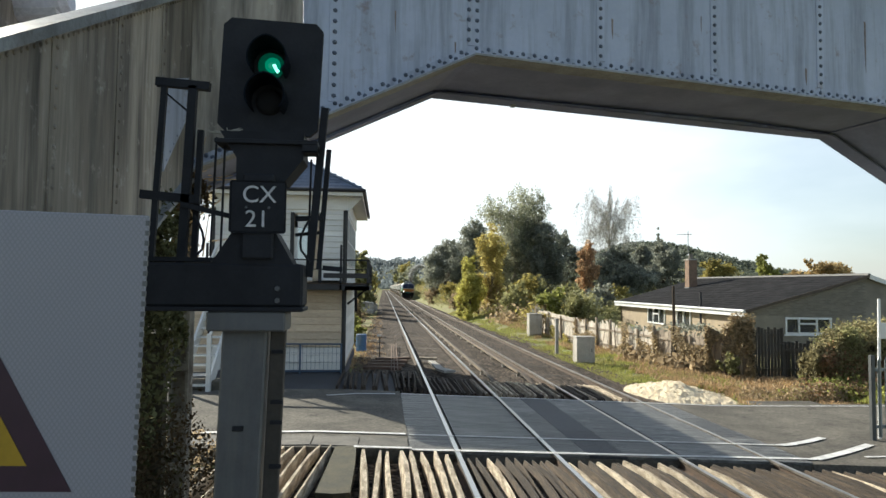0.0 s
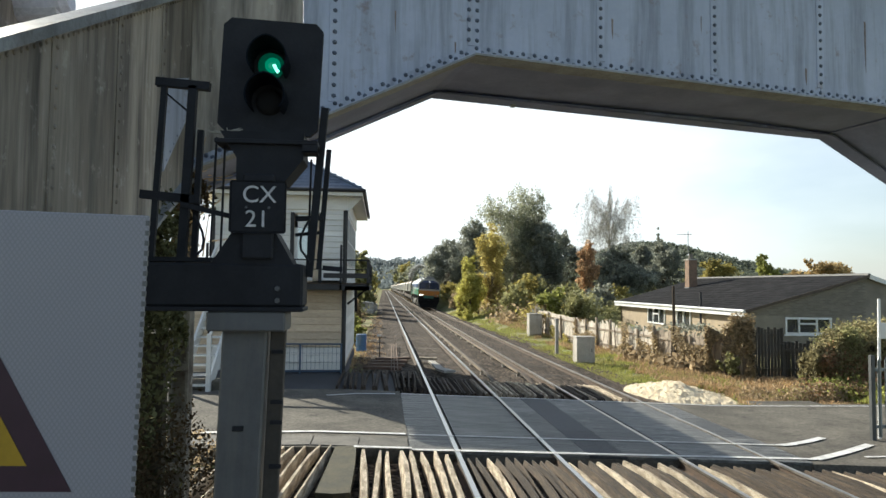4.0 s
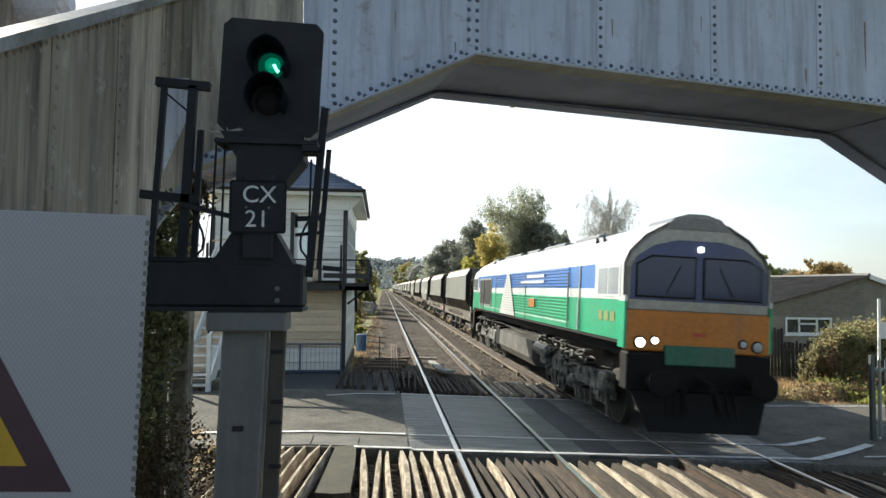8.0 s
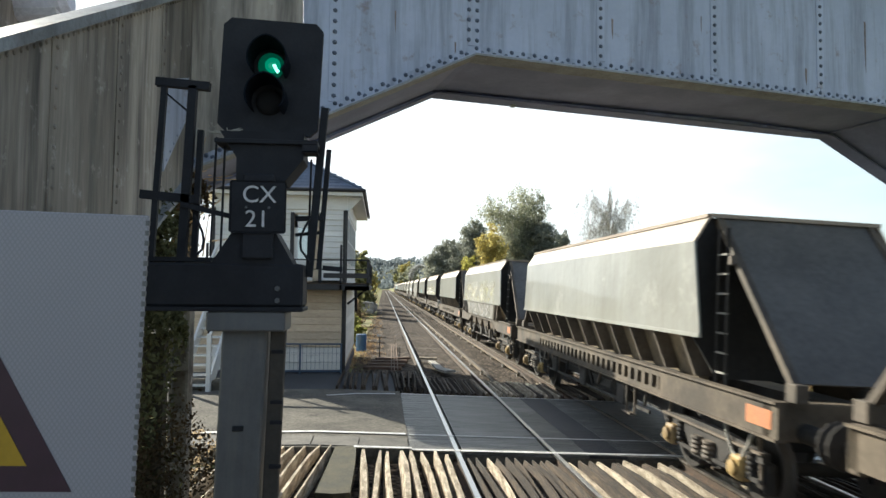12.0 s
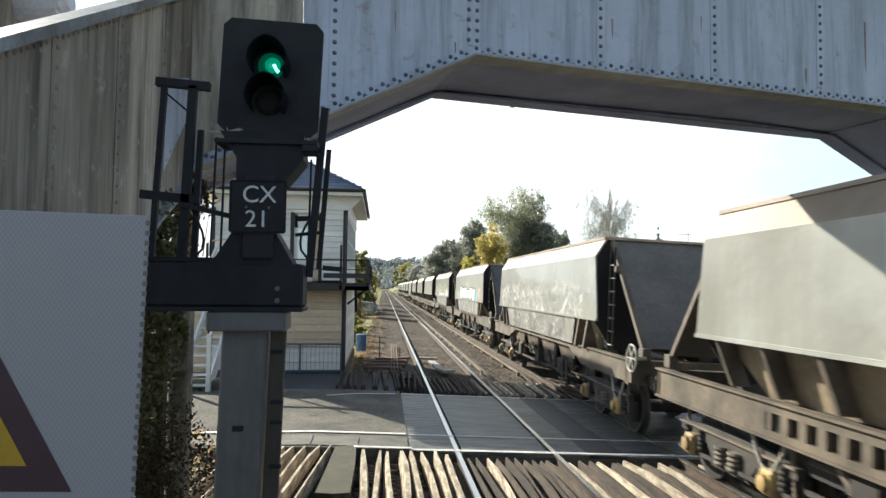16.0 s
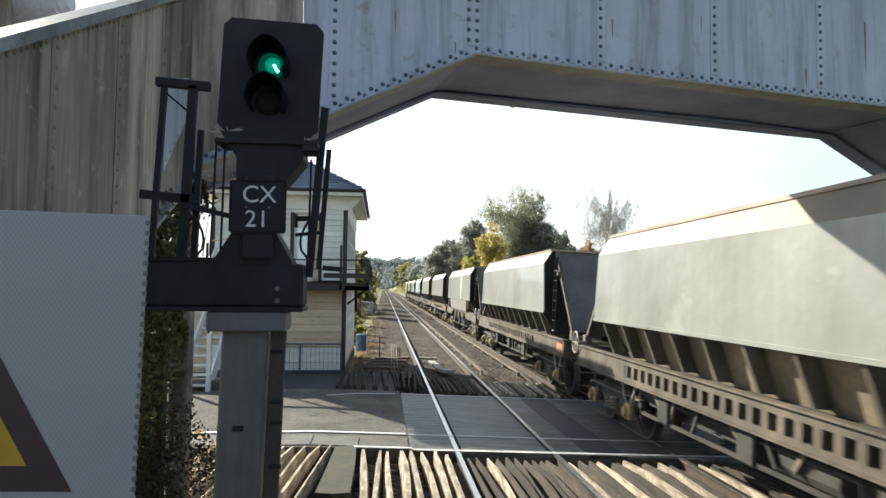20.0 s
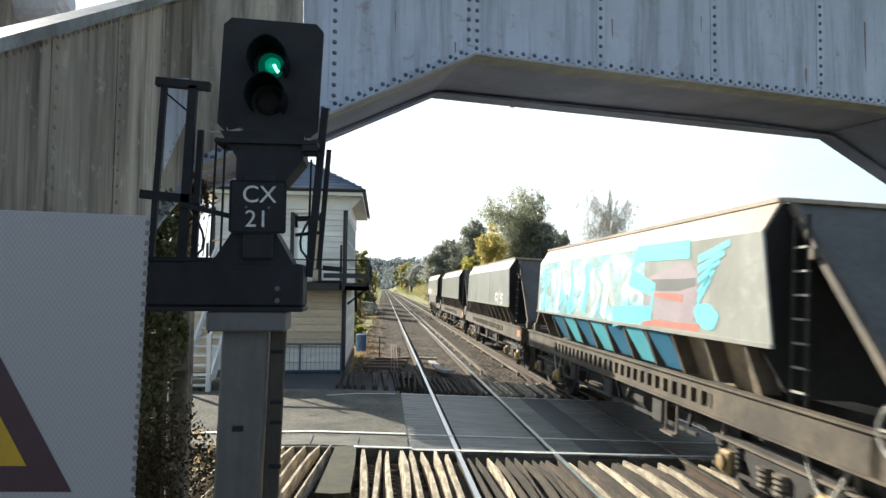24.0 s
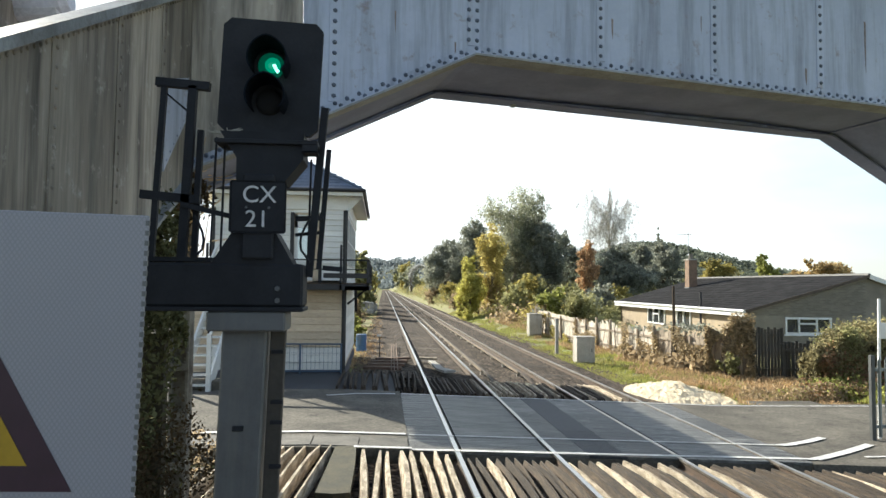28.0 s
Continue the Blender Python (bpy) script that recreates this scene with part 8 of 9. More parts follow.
# white hand-painted tag and dark seams
for y in (12.3, 9.95, 6.22):
    stroke(WG[18], [(y, 3.18), (y, 1.98)], 0.08, "dark")
for pts in ([(4.8, 2.18), (4.76, 2.3), (4.62, 2.37), (4.42, 2.34)], [(4.7, 2.32), (4.66, 2.18), (4.6, 2.03)], [(4.82, 2.16), (4.36, 2.14)], [(4.3, 2.35), (4.19, 2.18), (3.89, 2.42)], [(4.19, 2.18), (4.2, 2.02)], [(3.2, 2.33), (3.58, 2.34), (3.7, 2.24), (3.32, 2.18), (3.26, 2.08), (3.4, 2.02), (3.64, 2.03)]):
    stroke(WG[18], pts, 0.11, "white")
# a crowded row of white block shapes edged with red, with drips above them
for y, w in ((12.2, 0.3), (11.5, 0.34), (10.8, 0.3), (10.1, 0.34), (9.4, 0.36)):
    stroke(WG[20], [(y + 0.2, 2.22), (y - 0.38, 2.21)], 0.46, "pink" if w > 0.3 else "red", 0)
    stroke(WG[20], [(y + 0.02, 2.42), (y, 2.64)], 0.06, "pink", 0)
for pts in ([(12.4, 2.42), (12.28, 2.02), (12.14, 2.3), (12.0, 2.02), (11.86, 2.42)], [(11.78, 2.0), (11.58, 2.4), (11.36, 2.0)], [(11.7, 2.13), (11.42, 2.13)], [(11.24, 2.42), (11.02, 2.22), (10.8, 2.44)], [(11.02, 2.22), (11.0, 2.0)],
            [(10.62, 2.02), (10.6, 2.42)], [(10.6, 2.42), (10.3, 2.4), (10.12, 2.22), (10.3, 2.03), (10.62, 2.03)], [(9.98, 2.0), (9.7, 2.42), (9.38, 2.44), (9.32, 2.0)], [(9.86, 2.16), (9.36, 2.16)], [(9.16, 2.44), (9.14, 2.0)]):
    stroke(WG[20], [(y - 0.1, z) for y, z in pts], 0.29, "white", 2)
stroke(WG[20], [(11.32, 2.46), (11.3, 2.0)], 0.06, "dark", 3)
stroke(WG[20], [(8.98, 2.6), (8.96, 2.02)], 0.13, "red", 1)
blob(WG[20], 8.6, 2.25, 0.2, 0.2, "cream", 0, seed=5)
blob(WG[20], 7.6, 2.25, 0.4, 0.26, "cream", 0, seed=8)
blob(WG[20], 6.6, 2.1, 1.0, 0.13, "red", 0, seed=4)
faded_panel(WG[20], 2.6, 8.2, MIX_OLD)
faded_panel(WG[20], 4.4, 10.6, GREY_OLD, True)
for y, w in ((12.45, 0.24), (10.9, 0.17), (8.6, 0.26)):
    stroke(WG[20], [(y, 3.16), (y, 2.75), (y, 2.35), (y, 2.0)], w, "rust_brown")


# ---- trees and bushes ----
# dark green is paled, and the valley woods blue-greyed, to imitate haze by leaf colour
LEAF = {}
for nm, c1, c2 in (("dark_green_leaf", (0.36, 0.37, 0.305), (0.245, 0.255, 0.21)), ("green_leaf", (0.37, 0.355, 0.17), (0.25, 0.245, 0.115)), ("grey_green_leaf", (0.42, 0.43, 0.31), (0.3, 0.31, 0.22)),
                   ("yellow_leaf", (0.62, 0.58, 0.17), (0.46, 0.43, 0.13)), ("olive_leaf", (0.46, 0.39, 0.13), (0.3, 0.26, 0.09)), ("orange_leaf", (0.66, 0.44, 0.25), (0.48, 0.33, 0.2)), ("pale_olive_leaf", (0.64, 0.56, 0.22), (0.48, 0.4, 0.15)), ("golden_brown_leaf", (0.56, 0.42, 0.2), (0.4, 0.3, 0.15)), ("ivy_leaf", (0.15, 0.15, 0.075), (0.05, 0.053, 0.028)),
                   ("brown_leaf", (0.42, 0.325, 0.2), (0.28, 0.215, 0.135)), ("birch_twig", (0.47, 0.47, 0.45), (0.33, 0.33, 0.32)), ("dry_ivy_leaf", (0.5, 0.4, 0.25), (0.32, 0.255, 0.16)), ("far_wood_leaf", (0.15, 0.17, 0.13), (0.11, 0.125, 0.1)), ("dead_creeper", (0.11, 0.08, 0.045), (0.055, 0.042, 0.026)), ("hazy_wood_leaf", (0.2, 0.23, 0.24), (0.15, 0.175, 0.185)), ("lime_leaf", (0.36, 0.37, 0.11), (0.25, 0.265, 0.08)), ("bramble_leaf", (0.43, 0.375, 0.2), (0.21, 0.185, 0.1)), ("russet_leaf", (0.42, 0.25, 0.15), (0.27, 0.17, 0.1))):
    LEAF[nm] = mat(nm, c1, c2, rough=0.6, scale=0.35, fine=2.0, bump=0, rnd=0.35, island=True, thin=0.0 if nm in ("ivy_leaf", "dead_creeper") else 0.6, spec=0.0 if nm in ("ivy_leaf", "dead_creeper") else 0.15)
BARK = mat("grey_brown_bark", (0.15, 0.12, 0.09), (0.07, 0.055, 0.04), rough=0.9, scale=3, fine=18, bump=0.5, stretch=(1, 1, 0.3), rnd=0.1)
PALE_BARK = mat("pale_birch_bark", (0.5, 0.46, 0.4), (0.25, 0.22, 0.18), rough=0.8, scale=3, fine=18, bump=0.3, rnd=0.1)


def leaves(points, size, seed, droop=0.0):
    """A mesh of separate small leaves, one quad each, at the points."""
    rs = np.random.RandomState(seed)
    n = len(points)
    c = np.asarray(points)
    a = rs.normal(size=(n, 3))
    a[:, 2] -= droop * 2
    a /= np.linalg.norm(a, axis=1)[:, None]
    b = np.cross(a, rs.normal(size=(n, 3)))
    b /= np.linalg.norm(b, axis=1)[:, None] + 1e-9
    s = size * rs.uniform(0.6, 1.4, (n, 1))
    v = np.stack([c - a * s, c + b * s * 0.55, c + a * s, c - b * s * 0.55], 1).reshape(-1, 3)
    me = bpy.data.meshes.new("leaves")
    me.from_pydata(v.tolist(), [], np.arange(4 * n).reshape(-1, 4).tolist())
    return me


def crown_points(rng, lobes, n, ragged=0.35):
    """Leaf places in tufts spread over lobes (centre, radii), thinner inside, with gaps."""
    rs = np.random.RandomState(rng.randrange(10 ** 6))
    pts = []
    weights = [l[1][0] * l[1][1] + l[1][1] * l[1][2] for l in lobes]
    tot = sum(weights)
    for (c, r), w in zip(lobes, weights):
        k = max(12, int(n * w / tot))
        tufts = max(4, k // 26)
        d = rs.normal(size=(tufts, 3))
        d /= np.linalg.norm(d, axis=1)[:, None]
        q = np.array(c) + d * np.array(r) * rs.uniform(0.45, 1.0 + ragged, (tufts, 1))
        ix = rs.randint(0, tufts, k)
        pts.append(q[ix] + rs.normal(size=(k, 3)) * np.array(r).mean() * 0.17)
    return np.concatenate(pts)


def limbs(bm, base, tips, r0, rng):
    """A tapered trunk that forks towards the tips."""
    base = Vector(base)
    top = sum((Vector(t) for t in tips), Vector()) / len(tips)
    fork = base.lerp(top, 0.45)
    n = 5
    prev, pr = base, r0
    for k in range(1, n + 1):
        q = base.lerp(fork, k / n) + Vector((rng.uniform(-1, 1), rng.uniform(-1, 1), 0)) * r0 * 0.6
        bm.rod(prev, q, pr, r0 * (1 - 0.08 * k), n=8, caps=False)
        prev, pr = q, r0 * (1 - 0.08 * k)
    for t in tips:
        t = Vector(t)
        mid = prev.lerp(t, 0.5) + Vector((rng.uniform(-1, 1), rng.uniform(-1, 1), rng.uniform(0, 1))) * (t - prev).length * 0.12
        bm.rod(prev, mid, pr * 0.55, pr * 0.32, n=6, caps=False)
        bm.rod(mid, t, pr * 0.32, pr * 0.08, n=5, caps=False)
        for k in range(3):
            e = t + Vector((rng.uniform(-1, 1), rng.uniform(-1, 1), rng.uniform(-0.3, 1))) * (t - mid).length * 0.5
            bm.rod(mid.lerp(t, 0.3 + 0.3 * k), e, pr * 0.1, pr * 0.03, n=4, caps=False)


def tree(name, at, h, spread_, nl, size, leaf, label, seed, trunk=0.2, base_frac=0.3, lobes_n=14, bark=None, droop=0.0, cone=False, lean=0.0, category="tree", group="", second=None, rise=(0.16, 0.8), ragged=0.35):
    """A tree standing at a place: height h, crown half-widths spread_ (x, y)."""
    rng = random.Random(seed)
    x, y = at
    z = land(x, y)
    t = thing(name, (x, y, z - 0.05), label, category, group)
    lobes = []
    for k in range(lobes_n):
        f = (k + 0.5) / lobes_n
        zz = h * (base_frac + (1 - base_frac) * f * 0.93)
        if cone:
            w = max(0.08, 1 - f) * 1.0
        else:
            w = math.sin(math.pi * min(1, rise[0] + rise[1] * f)) ** 0.7
        a = rng.uniform(0, 2 * math.pi)
        q = rng.uniform(0.15, 0.85) * w
        r = (0.34 if not cone else 0.5) * (0.7 + 0.6 * rng.random()) * (w * 0.6 + 0.4 if not cone else w * 0.8 + 0.12)
        lobes.append(((math.cos(a) * q * spread_[0] + lean * f, math.sin(a) * q * spread_[1], zz), (spread_[0] * r, spread_[1] * r, h * (1 - base_frac) * (0.13 if not cone else 0.1) * (0.8 + 0.5 * rng.random()))))
    bm = Mesh()
    tips = [l[0] for l in lobes]
    limbs(bm, (0, 0, 0), tips, trunk, rng)
    part("trunk", bm, bark or BARK, t, rounded=True)
    pts = crown_points(rng, lobes, nl, ragged)
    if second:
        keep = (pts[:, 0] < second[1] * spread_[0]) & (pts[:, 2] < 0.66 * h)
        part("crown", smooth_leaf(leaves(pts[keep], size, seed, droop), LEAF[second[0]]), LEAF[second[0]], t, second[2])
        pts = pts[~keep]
    part("crown", smooth_leaf(leaves(pts, size, seed + 1, droop), LEAF[leaf]), LEAF[leaf], t)
    return t


def smooth_leaf(me, m):
    me.materials.append(m)
    return me


def bush(at, h, w, nl, size, leaf, label, seed, category="bush", name="bush", group="lineside bushes", z=None, lobes_n=9):
    rng = random.Random(seed)
    x, y = at
    t = thing(name, (x, y, land(x, y) if z is None else z), label, category, group)
    lobes = []
    for k in range(lobes_n):
        f = rng.random()
        a = rng.uniform(0, 2 * math.pi)
        q = rng.uniform(0, 0.75) * (1 - 0.5 * f)
        lobes.append(((math.cos(a) * q * w[0], math.sin(a) * q * w[1], h * (0.15 + 0.65 * f)), (w[0] * rng.uniform(0.3, 0.5), w[1] * rng.uniform(0.3, 0.5), h * rng.uniform(0.18, 0.32))))
    bm = Mesh()
    for c, r in lobes:
        bm.rod((c[0] * 0.2, c[1] * 0.2, -0.1), (c[0], c[1], c[2]), 0.05, 0.015, n=5, caps=False)
    part("woody_base", bm, BARK, t)
    part("foliage", smooth_leaf(leaves(crown_points(rng, lobes, nl, 0.3), size, seed), LEAF[leaf]), LEAF[leaf], t)
    return t


def weeping_birch(at, h, r, label, seed):
    """A birch with arching limbs from which thin leafy strands hang."""
    rs = np.random.RandomState(seed)
    x, y = at
    t = thing("birch_tree", (x, y, land(x, y) - 0.05), label, "tree")
    bm, strands, pts = Mesh(), Mesh(), []
    prev = Vector((0, 0, 0))
    spine = [prev]
    for k in range(1, 9):
        q = Vector((rs.normal() * 0.12, rs.normal() * 0.12, h * 0.8 * k / 8))
        bm.rod(prev, q, 0.13 * (1 - 0.115 * (k - 1)), 0.13 * (1 - 0.115 * k), n=8, caps=False)
        spine.append(q)
        prev = q
    for k in range(84):
        f = rs.uniform(0.38, 0.9)
        base = spine[int(f * 8)].lerp(spine[min(8, int(f * 8) + 1)], f * 8 % 1)
        a, q = rs.uniform(0, 6.283), rs.rand() ** 0.5
        reach = r * q
        rise = max(h * (1.0 - 0.16 * q ** 3 - rs.uniform(0, 0.4)) - base.z, -0.8)
        arc = [base + Vector((math.cos(a) * reach * g ** 0.9, math.sin(a) * reach * g ** 0.9, rise * (1 - (1 - g) ** 1.6))) for g in (0.0, 0.25, 0.5, 0.75, 1.0)]
        for i, (p, q) in enumerate(zip(arc[:-1], arc[1:])):
            bm.rod(p, q, 0.026 - 0.005 * i, 0.021 - 0.005 * i + 0.003, n=5, caps=False)
        for j in range(8):
            g = rs.uniform(0.5, 1.0) * 3.99
            p = arc[int(g)].lerp(arc[int(g) + 1], g % 1)
            l = rs.uniform(0.5, 1.4) if rs.rand() < 0.45 else rs.uniform(1.4, 4.0)
            end = p + Vector((rs.normal() * 0.25, rs.normal() * 0.25, -l))
            mid = p.lerp(end, 0.4) + Vector((math.cos(a), math.sin(a), 0)) * 0.2
            strands.rod(p, mid, 0.007, 0.006, n=3, caps=False)
            strands.rod(mid, end, 0.006, 0.004, n=3, caps=False)
            for m in range(int(l * 17)):
                e = rs.rand()
                c = p.lerp(mid, e / 0.4) if e < 0.4 else mid.lerp(end, (e - 0.4) / 0.6)
                pts.append((c.x + rs.normal() * 0.12, c.y + rs.normal() * 0.12, c.z))
    part("trunk", bm, PALE_BARK, t, rounded=True)
    part("twig_mass", strands, PALE_BARK, t)["kind"] = "stuff"
    part("crown", smooth_leaf(leaves(pts, 0.055, seed, 0.6), LEAF["birch_twig"]), LEAF["birch_twig"], t)
    return t


# the tall tree by the line, yellower at the lower left, and those round it
tree("tall_tree", (13.3, 68.0), 9.9, (3.9, 3.6), 44000, 0.09, "grey_green_leaf", "tall leafy tree with yellowing foliage beside the railway", 11, 0.26, 0.12, 30, PALE_BARK, 0.3, rise=(0.08, 0.68), ragged=0.5, second=("olive_leaf", -0.3, "yellower lower left of the crown"))
tree("tall_tree", (15.4, 66.5), 7.5, (2.9, 2.8), 34000, 0.095, "dark_green_leaf", "dense dark green tree behind the fence", 12, 0.22, 0.06, 30)
tree("tall_tree", (20.9, 75.5), 6.7, (2.2, 2.2), 16000, 0.1, "dark_green_leaf", "lower dark green tree behind the gardens", 28, 0.2, 0.1, 18)
weeping_birch((27.9, 82.0), 13.8, 4.3, "thin pale weeping birch with hanging strands of foliage", 13)
tree("conifer", (10.8, 108.0), 9.0, (4.4, 4.0), 28600, 0.132, "dark_green_leaf", "broad dark conifer rising over the cutting", 14, 0.25, 0.06, 22)
tree("conifer", (15.0, 106.0), 11.0, (4.6, 4.0), 30800, 0.132, "dark_green_leaf", "tall dark conifer rising over the cutting", 15, 0.25, 0.06, 24)
tree("conifer", (12.6, 118.0), 9.4, (4.4, 4.0), 19800, 0.132, "dark_green_leaf", "dark conifer further along the cutting", 16, 0.22, 0.08, 16, cone=True)
tree("conifer", (16.6, 88.0), 10.0, (3.6, 3.2), 19800, 0.132, "dark_green_leaf", "slim dark conifer behind the tall tree", 17, 0.2, 0.08, 16, cone=True)
tree("conifer", (29.3, 70.0), 7.0, (1.2, 1.2), 5500, 0.112, "dark_green_leaf", "small slender dark conifer in the gardens", 18, 0.12, 0.15, 12, cone=True)
tree("yellow_tree", (7.95, 60.0), 5.4, (1.4, 1.7), 15000, 0.092, "yellow_leaf", "bright yellow autumn sapling on the bank", 19, 0.1, 0.05, 14)
tree("yellow_tree", (10.4, 63.5), 7.4, (1.5, 1.7), 17000, 0.085, "pale_olive_leaf", "olive-gold autumn tree on the bank", 20, 0.12, 0.05, 18, rise=(0.3, 0.46))
tree("orange_tree", (17.6, 57.0), 5.4, (1.35, 1.3), 9000, 0.085, "orange_leaf", "orange autumn tree among dark shrubs", 21, 0.12, 0.2, 12)
tree("shrub_tree", (21.5, 60.0), 5.0, (2.6, 2.2), 15400, 0.106, "dark_green_leaf", "dark rounded shrub beyond the gardens", 22, 0.15, 0.05, 14)
tree("shrub_tree", (24.6, 63.0), 5.2, (2.4, 2.2), 14300, 0.106, "dark_green_leaf", "dark bushy shrub beyond the gardens", 23, 0.15, 0.05, 14)
tree("shrub_tree", (28.5, 66.0), 5.2, (2.6, 2.2), 13200, 0.112, "dark_green_leaf", "dark shrub behind the bungalow", 24, 0.15, 0.05, 14)
tree("olive_tree", (31.0, 60.0), 3.9, (3.0, 2.2), 11000, 0.106, "olive_leaf", "olive-yellow tree behind the bungalow", 25, 0.14, 0.15, 12)
tree("olive_tree", (40.5, 60.0), 4.0, (4.0, 2.6), 13200, 0.119, "golden_brown_leaf", "golden-brown tree behind the bungalow", 26, 0.14, 0.15, 12)
tree("olive_tree", (44.0, 75.0), 4.6, (1.6, 1.6), 5500, 0.119, "lime_leaf", "small yellow-green tree in the distance", 27, 0.12, 0.15, 10)
for k, (x, y, h, w, lf) in enumerate(((11.8, 128, 6.2, 3.0, "olive_leaf"), (14.0, 152, 6.6, 3.0, "green_leaf"), (15.2, 160, 7.4, 3.6, "olive_leaf"), (17.0, 215, 8.5, 4.0, "green_leaf"), (10.5, 225, 9.5, 4.4, "grey_green_leaf"), (10, 262, 10.5, 5, "olive_leaf"), (11, 310, 12, 6, "green_leaf"),
                                      (-2.4, 60, 5.2, 1.5, "green_leaf"), (-1.7, 68, 6.0, 1.3, "green_leaf"), (-3.8, 82, 6.4, 2.4, "dark_green_leaf"), (-3.2, 100, 6.8, 2.2, "olive_leaf"), (-4.2, 125, 7.2, 3.0, "dark_green_leaf"), (-4.6, 150, 7.4, 3.2, "green_leaf"), (-5, 185, 8, 3.6, "dark_green_leaf"),
                                      (-5.4, 225, 8.5, 4, "green_leaf"), (-6, 275, 9.5, 5, "dark_green_leaf"), (-6.5, 340, 11, 6, "green_leaf"), (12, 380, 13, 7, "dark_green_leaf"), (-7, 430, 13, 7, "green_leaf"), (14, 470, 15, 8, "green_leaf"))):
    tree("lineside_tree", (x, y), h, (w, w), 3800 if y > 150 else 5200, 0.17 + y * 0.0009, lf, {"olive_leaf": "olive-gold autumn tree beside the line", "green_leaf": "green lineside tree beside the cutting", "dark_green_leaf": "dark dense lineside tree beside the cutting", "grey_green_leaf": "grey-green tree far along the line"}[lf], 40 + k, 0.16, 0.04, 14, group="lineside trees")
for k, (x, y, h, w, lf, lb) in enumerate(((11.2, 54.0, 2.6, 1.9, "green_leaf", "green bush on the grassy bank"), (12.6, 50.0, 2.0, 1.5, "lime_leaf", "fresh green bush behind the fence"), (14.2, 48.0, 1.7, 1.6, "green_leaf", "green garden bush behind the fence"),
                                          (10.4, 63.0, 2.2, 1.4, "golden_brown_leaf", "russet bush on the bank"), (8.9, 78.0, 2.0, 1.3, "brown_leaf", "brown scrub on the bank"), (9.2, 92.0, 3.2, 1.8, "olive_leaf", "olive scrub on the bank"), (8.4, 108, 3.4, 1.6, "brown_leaf", "brown scrub on the bank"),
                                          (15.8, 50.0, 1.6, 1.4, "grey_green_leaf", "grey-green garden shrub beyond the fence"), (12.1, 57.0, 3.0, 1.5, "olive_leaf", "olive bush under the tall tree"), (17.4, 52.5, 2.0, 1.6, "dark_green_leaf", "dark garden shrub beyond the fence"), (13.2, 60.0, 2.7, 1.6, "green_leaf", "green bush under the tall tree"),
                                          (19.4, 54.0, 1.8, 1.6, "olive_leaf", "olive garden shrub beside the bungalow"), (10.6, 45.0, 1.5, 0.9, "dark_green_leaf", "low dark shrub by the fence end"), (-1.8, 45.0, 1.8, 0.7, "brown_leaf", "brown scrub beside the near track"), (-2.2, 38.0, 2.0, 0.8, "green_leaf", "weedy bush beside the near track"),
                                          (-0.9, 29.5, 1.0, 0.45, "lime_leaf", "small bright green weed clump by the signal box"), (-1.3, 33.0, 1.3, 0.6, "lime_leaf", "bright green weed clump by the track"), (11.75, 22.2, 0.85, 0.45, "green_leaf", "fresh green bush at the foot of the fence"))):
    bush((x, y), h, (w, w), 2600 if h > 1.6 else 1200, 0.1 if h > 1.6 else 0.07, lf, lb, 80 + k)


# ivy over the fence end, hedges, ivy column by the platform
def mass(name, x0, x1, y0, y1, z0, z1, n, size, leaf, label, seed, category="hedge", swell=0.4):
    rs = np.random.RandomState(seed)
    u = rs.uniform(0, 1, (n, 3))
    face = rs.randint(0, 4, n)
    u[face == 0, 1] = rs.uniform(-0.02, 0.15, (face == 0).sum())
    u[face == 1, 2] = rs.uniform(0.86, 1.06, (face == 1).sum())
    u[face == 2, 0] = rs.uniform(-0.03, 0.1, (face == 2).sum())
    p = u * np.array([x1 - x0, y1 - y0, z1 - z0]) + np.array([x0, y0, z0])
    w = np.array([noise.noise(Vector((q[0] * 1.7, q[1] * 1.7, q[2] * 1.7))) for q in p])
    # shoulders slump at the ends and the front, and the top is ragged
    ex = np.minimum(np.minimum(p[:, 0] - x0, x1 - p[:, 0]), p[:, 1] - y0).clip(0, 0.5) / 0.5
    hz = ((p[:, 2] - z0) / (z1 - z0)).clip(0, 1.1)
    wide = np.array([noise.noise(Vector((q[0] * 0.8, q[1] * 0.8, seed))) for q in p])
    p[:, 2] -= hz ** 2 * (0.42 * (1 - ex) ** 2 - swell * wide - 0.06)
    p[:, 2] += 0.2 * w
    p[:, 1] += 0.18 * w - 0.1 * wide
    p[:, 0] += 0.15 * w
    p = p[w > -0.45]
    p[:, 2] += np.where(rs.uniform(0, 1, len(p)) < 0.06, rs.uniform(0, 0.28, len(p)), 0)
    bm = Mesh().box(x0 + 0.3, x1 - 0.3, y0 + 0.35, y1 - 0.08, z0, z1 - 0.5)
    t = thing(name, (0, 0, 0), label, category)
    part("inner_growth", bm, mat("dark_twig_core", (0.07, 0.06, 0.038), rough=1.0, rnd=0), t)
    part("foliage", smooth_leaf(leaves(p, size, seed), LEAF[leaf]), LEAF[leaf], t)
    return t


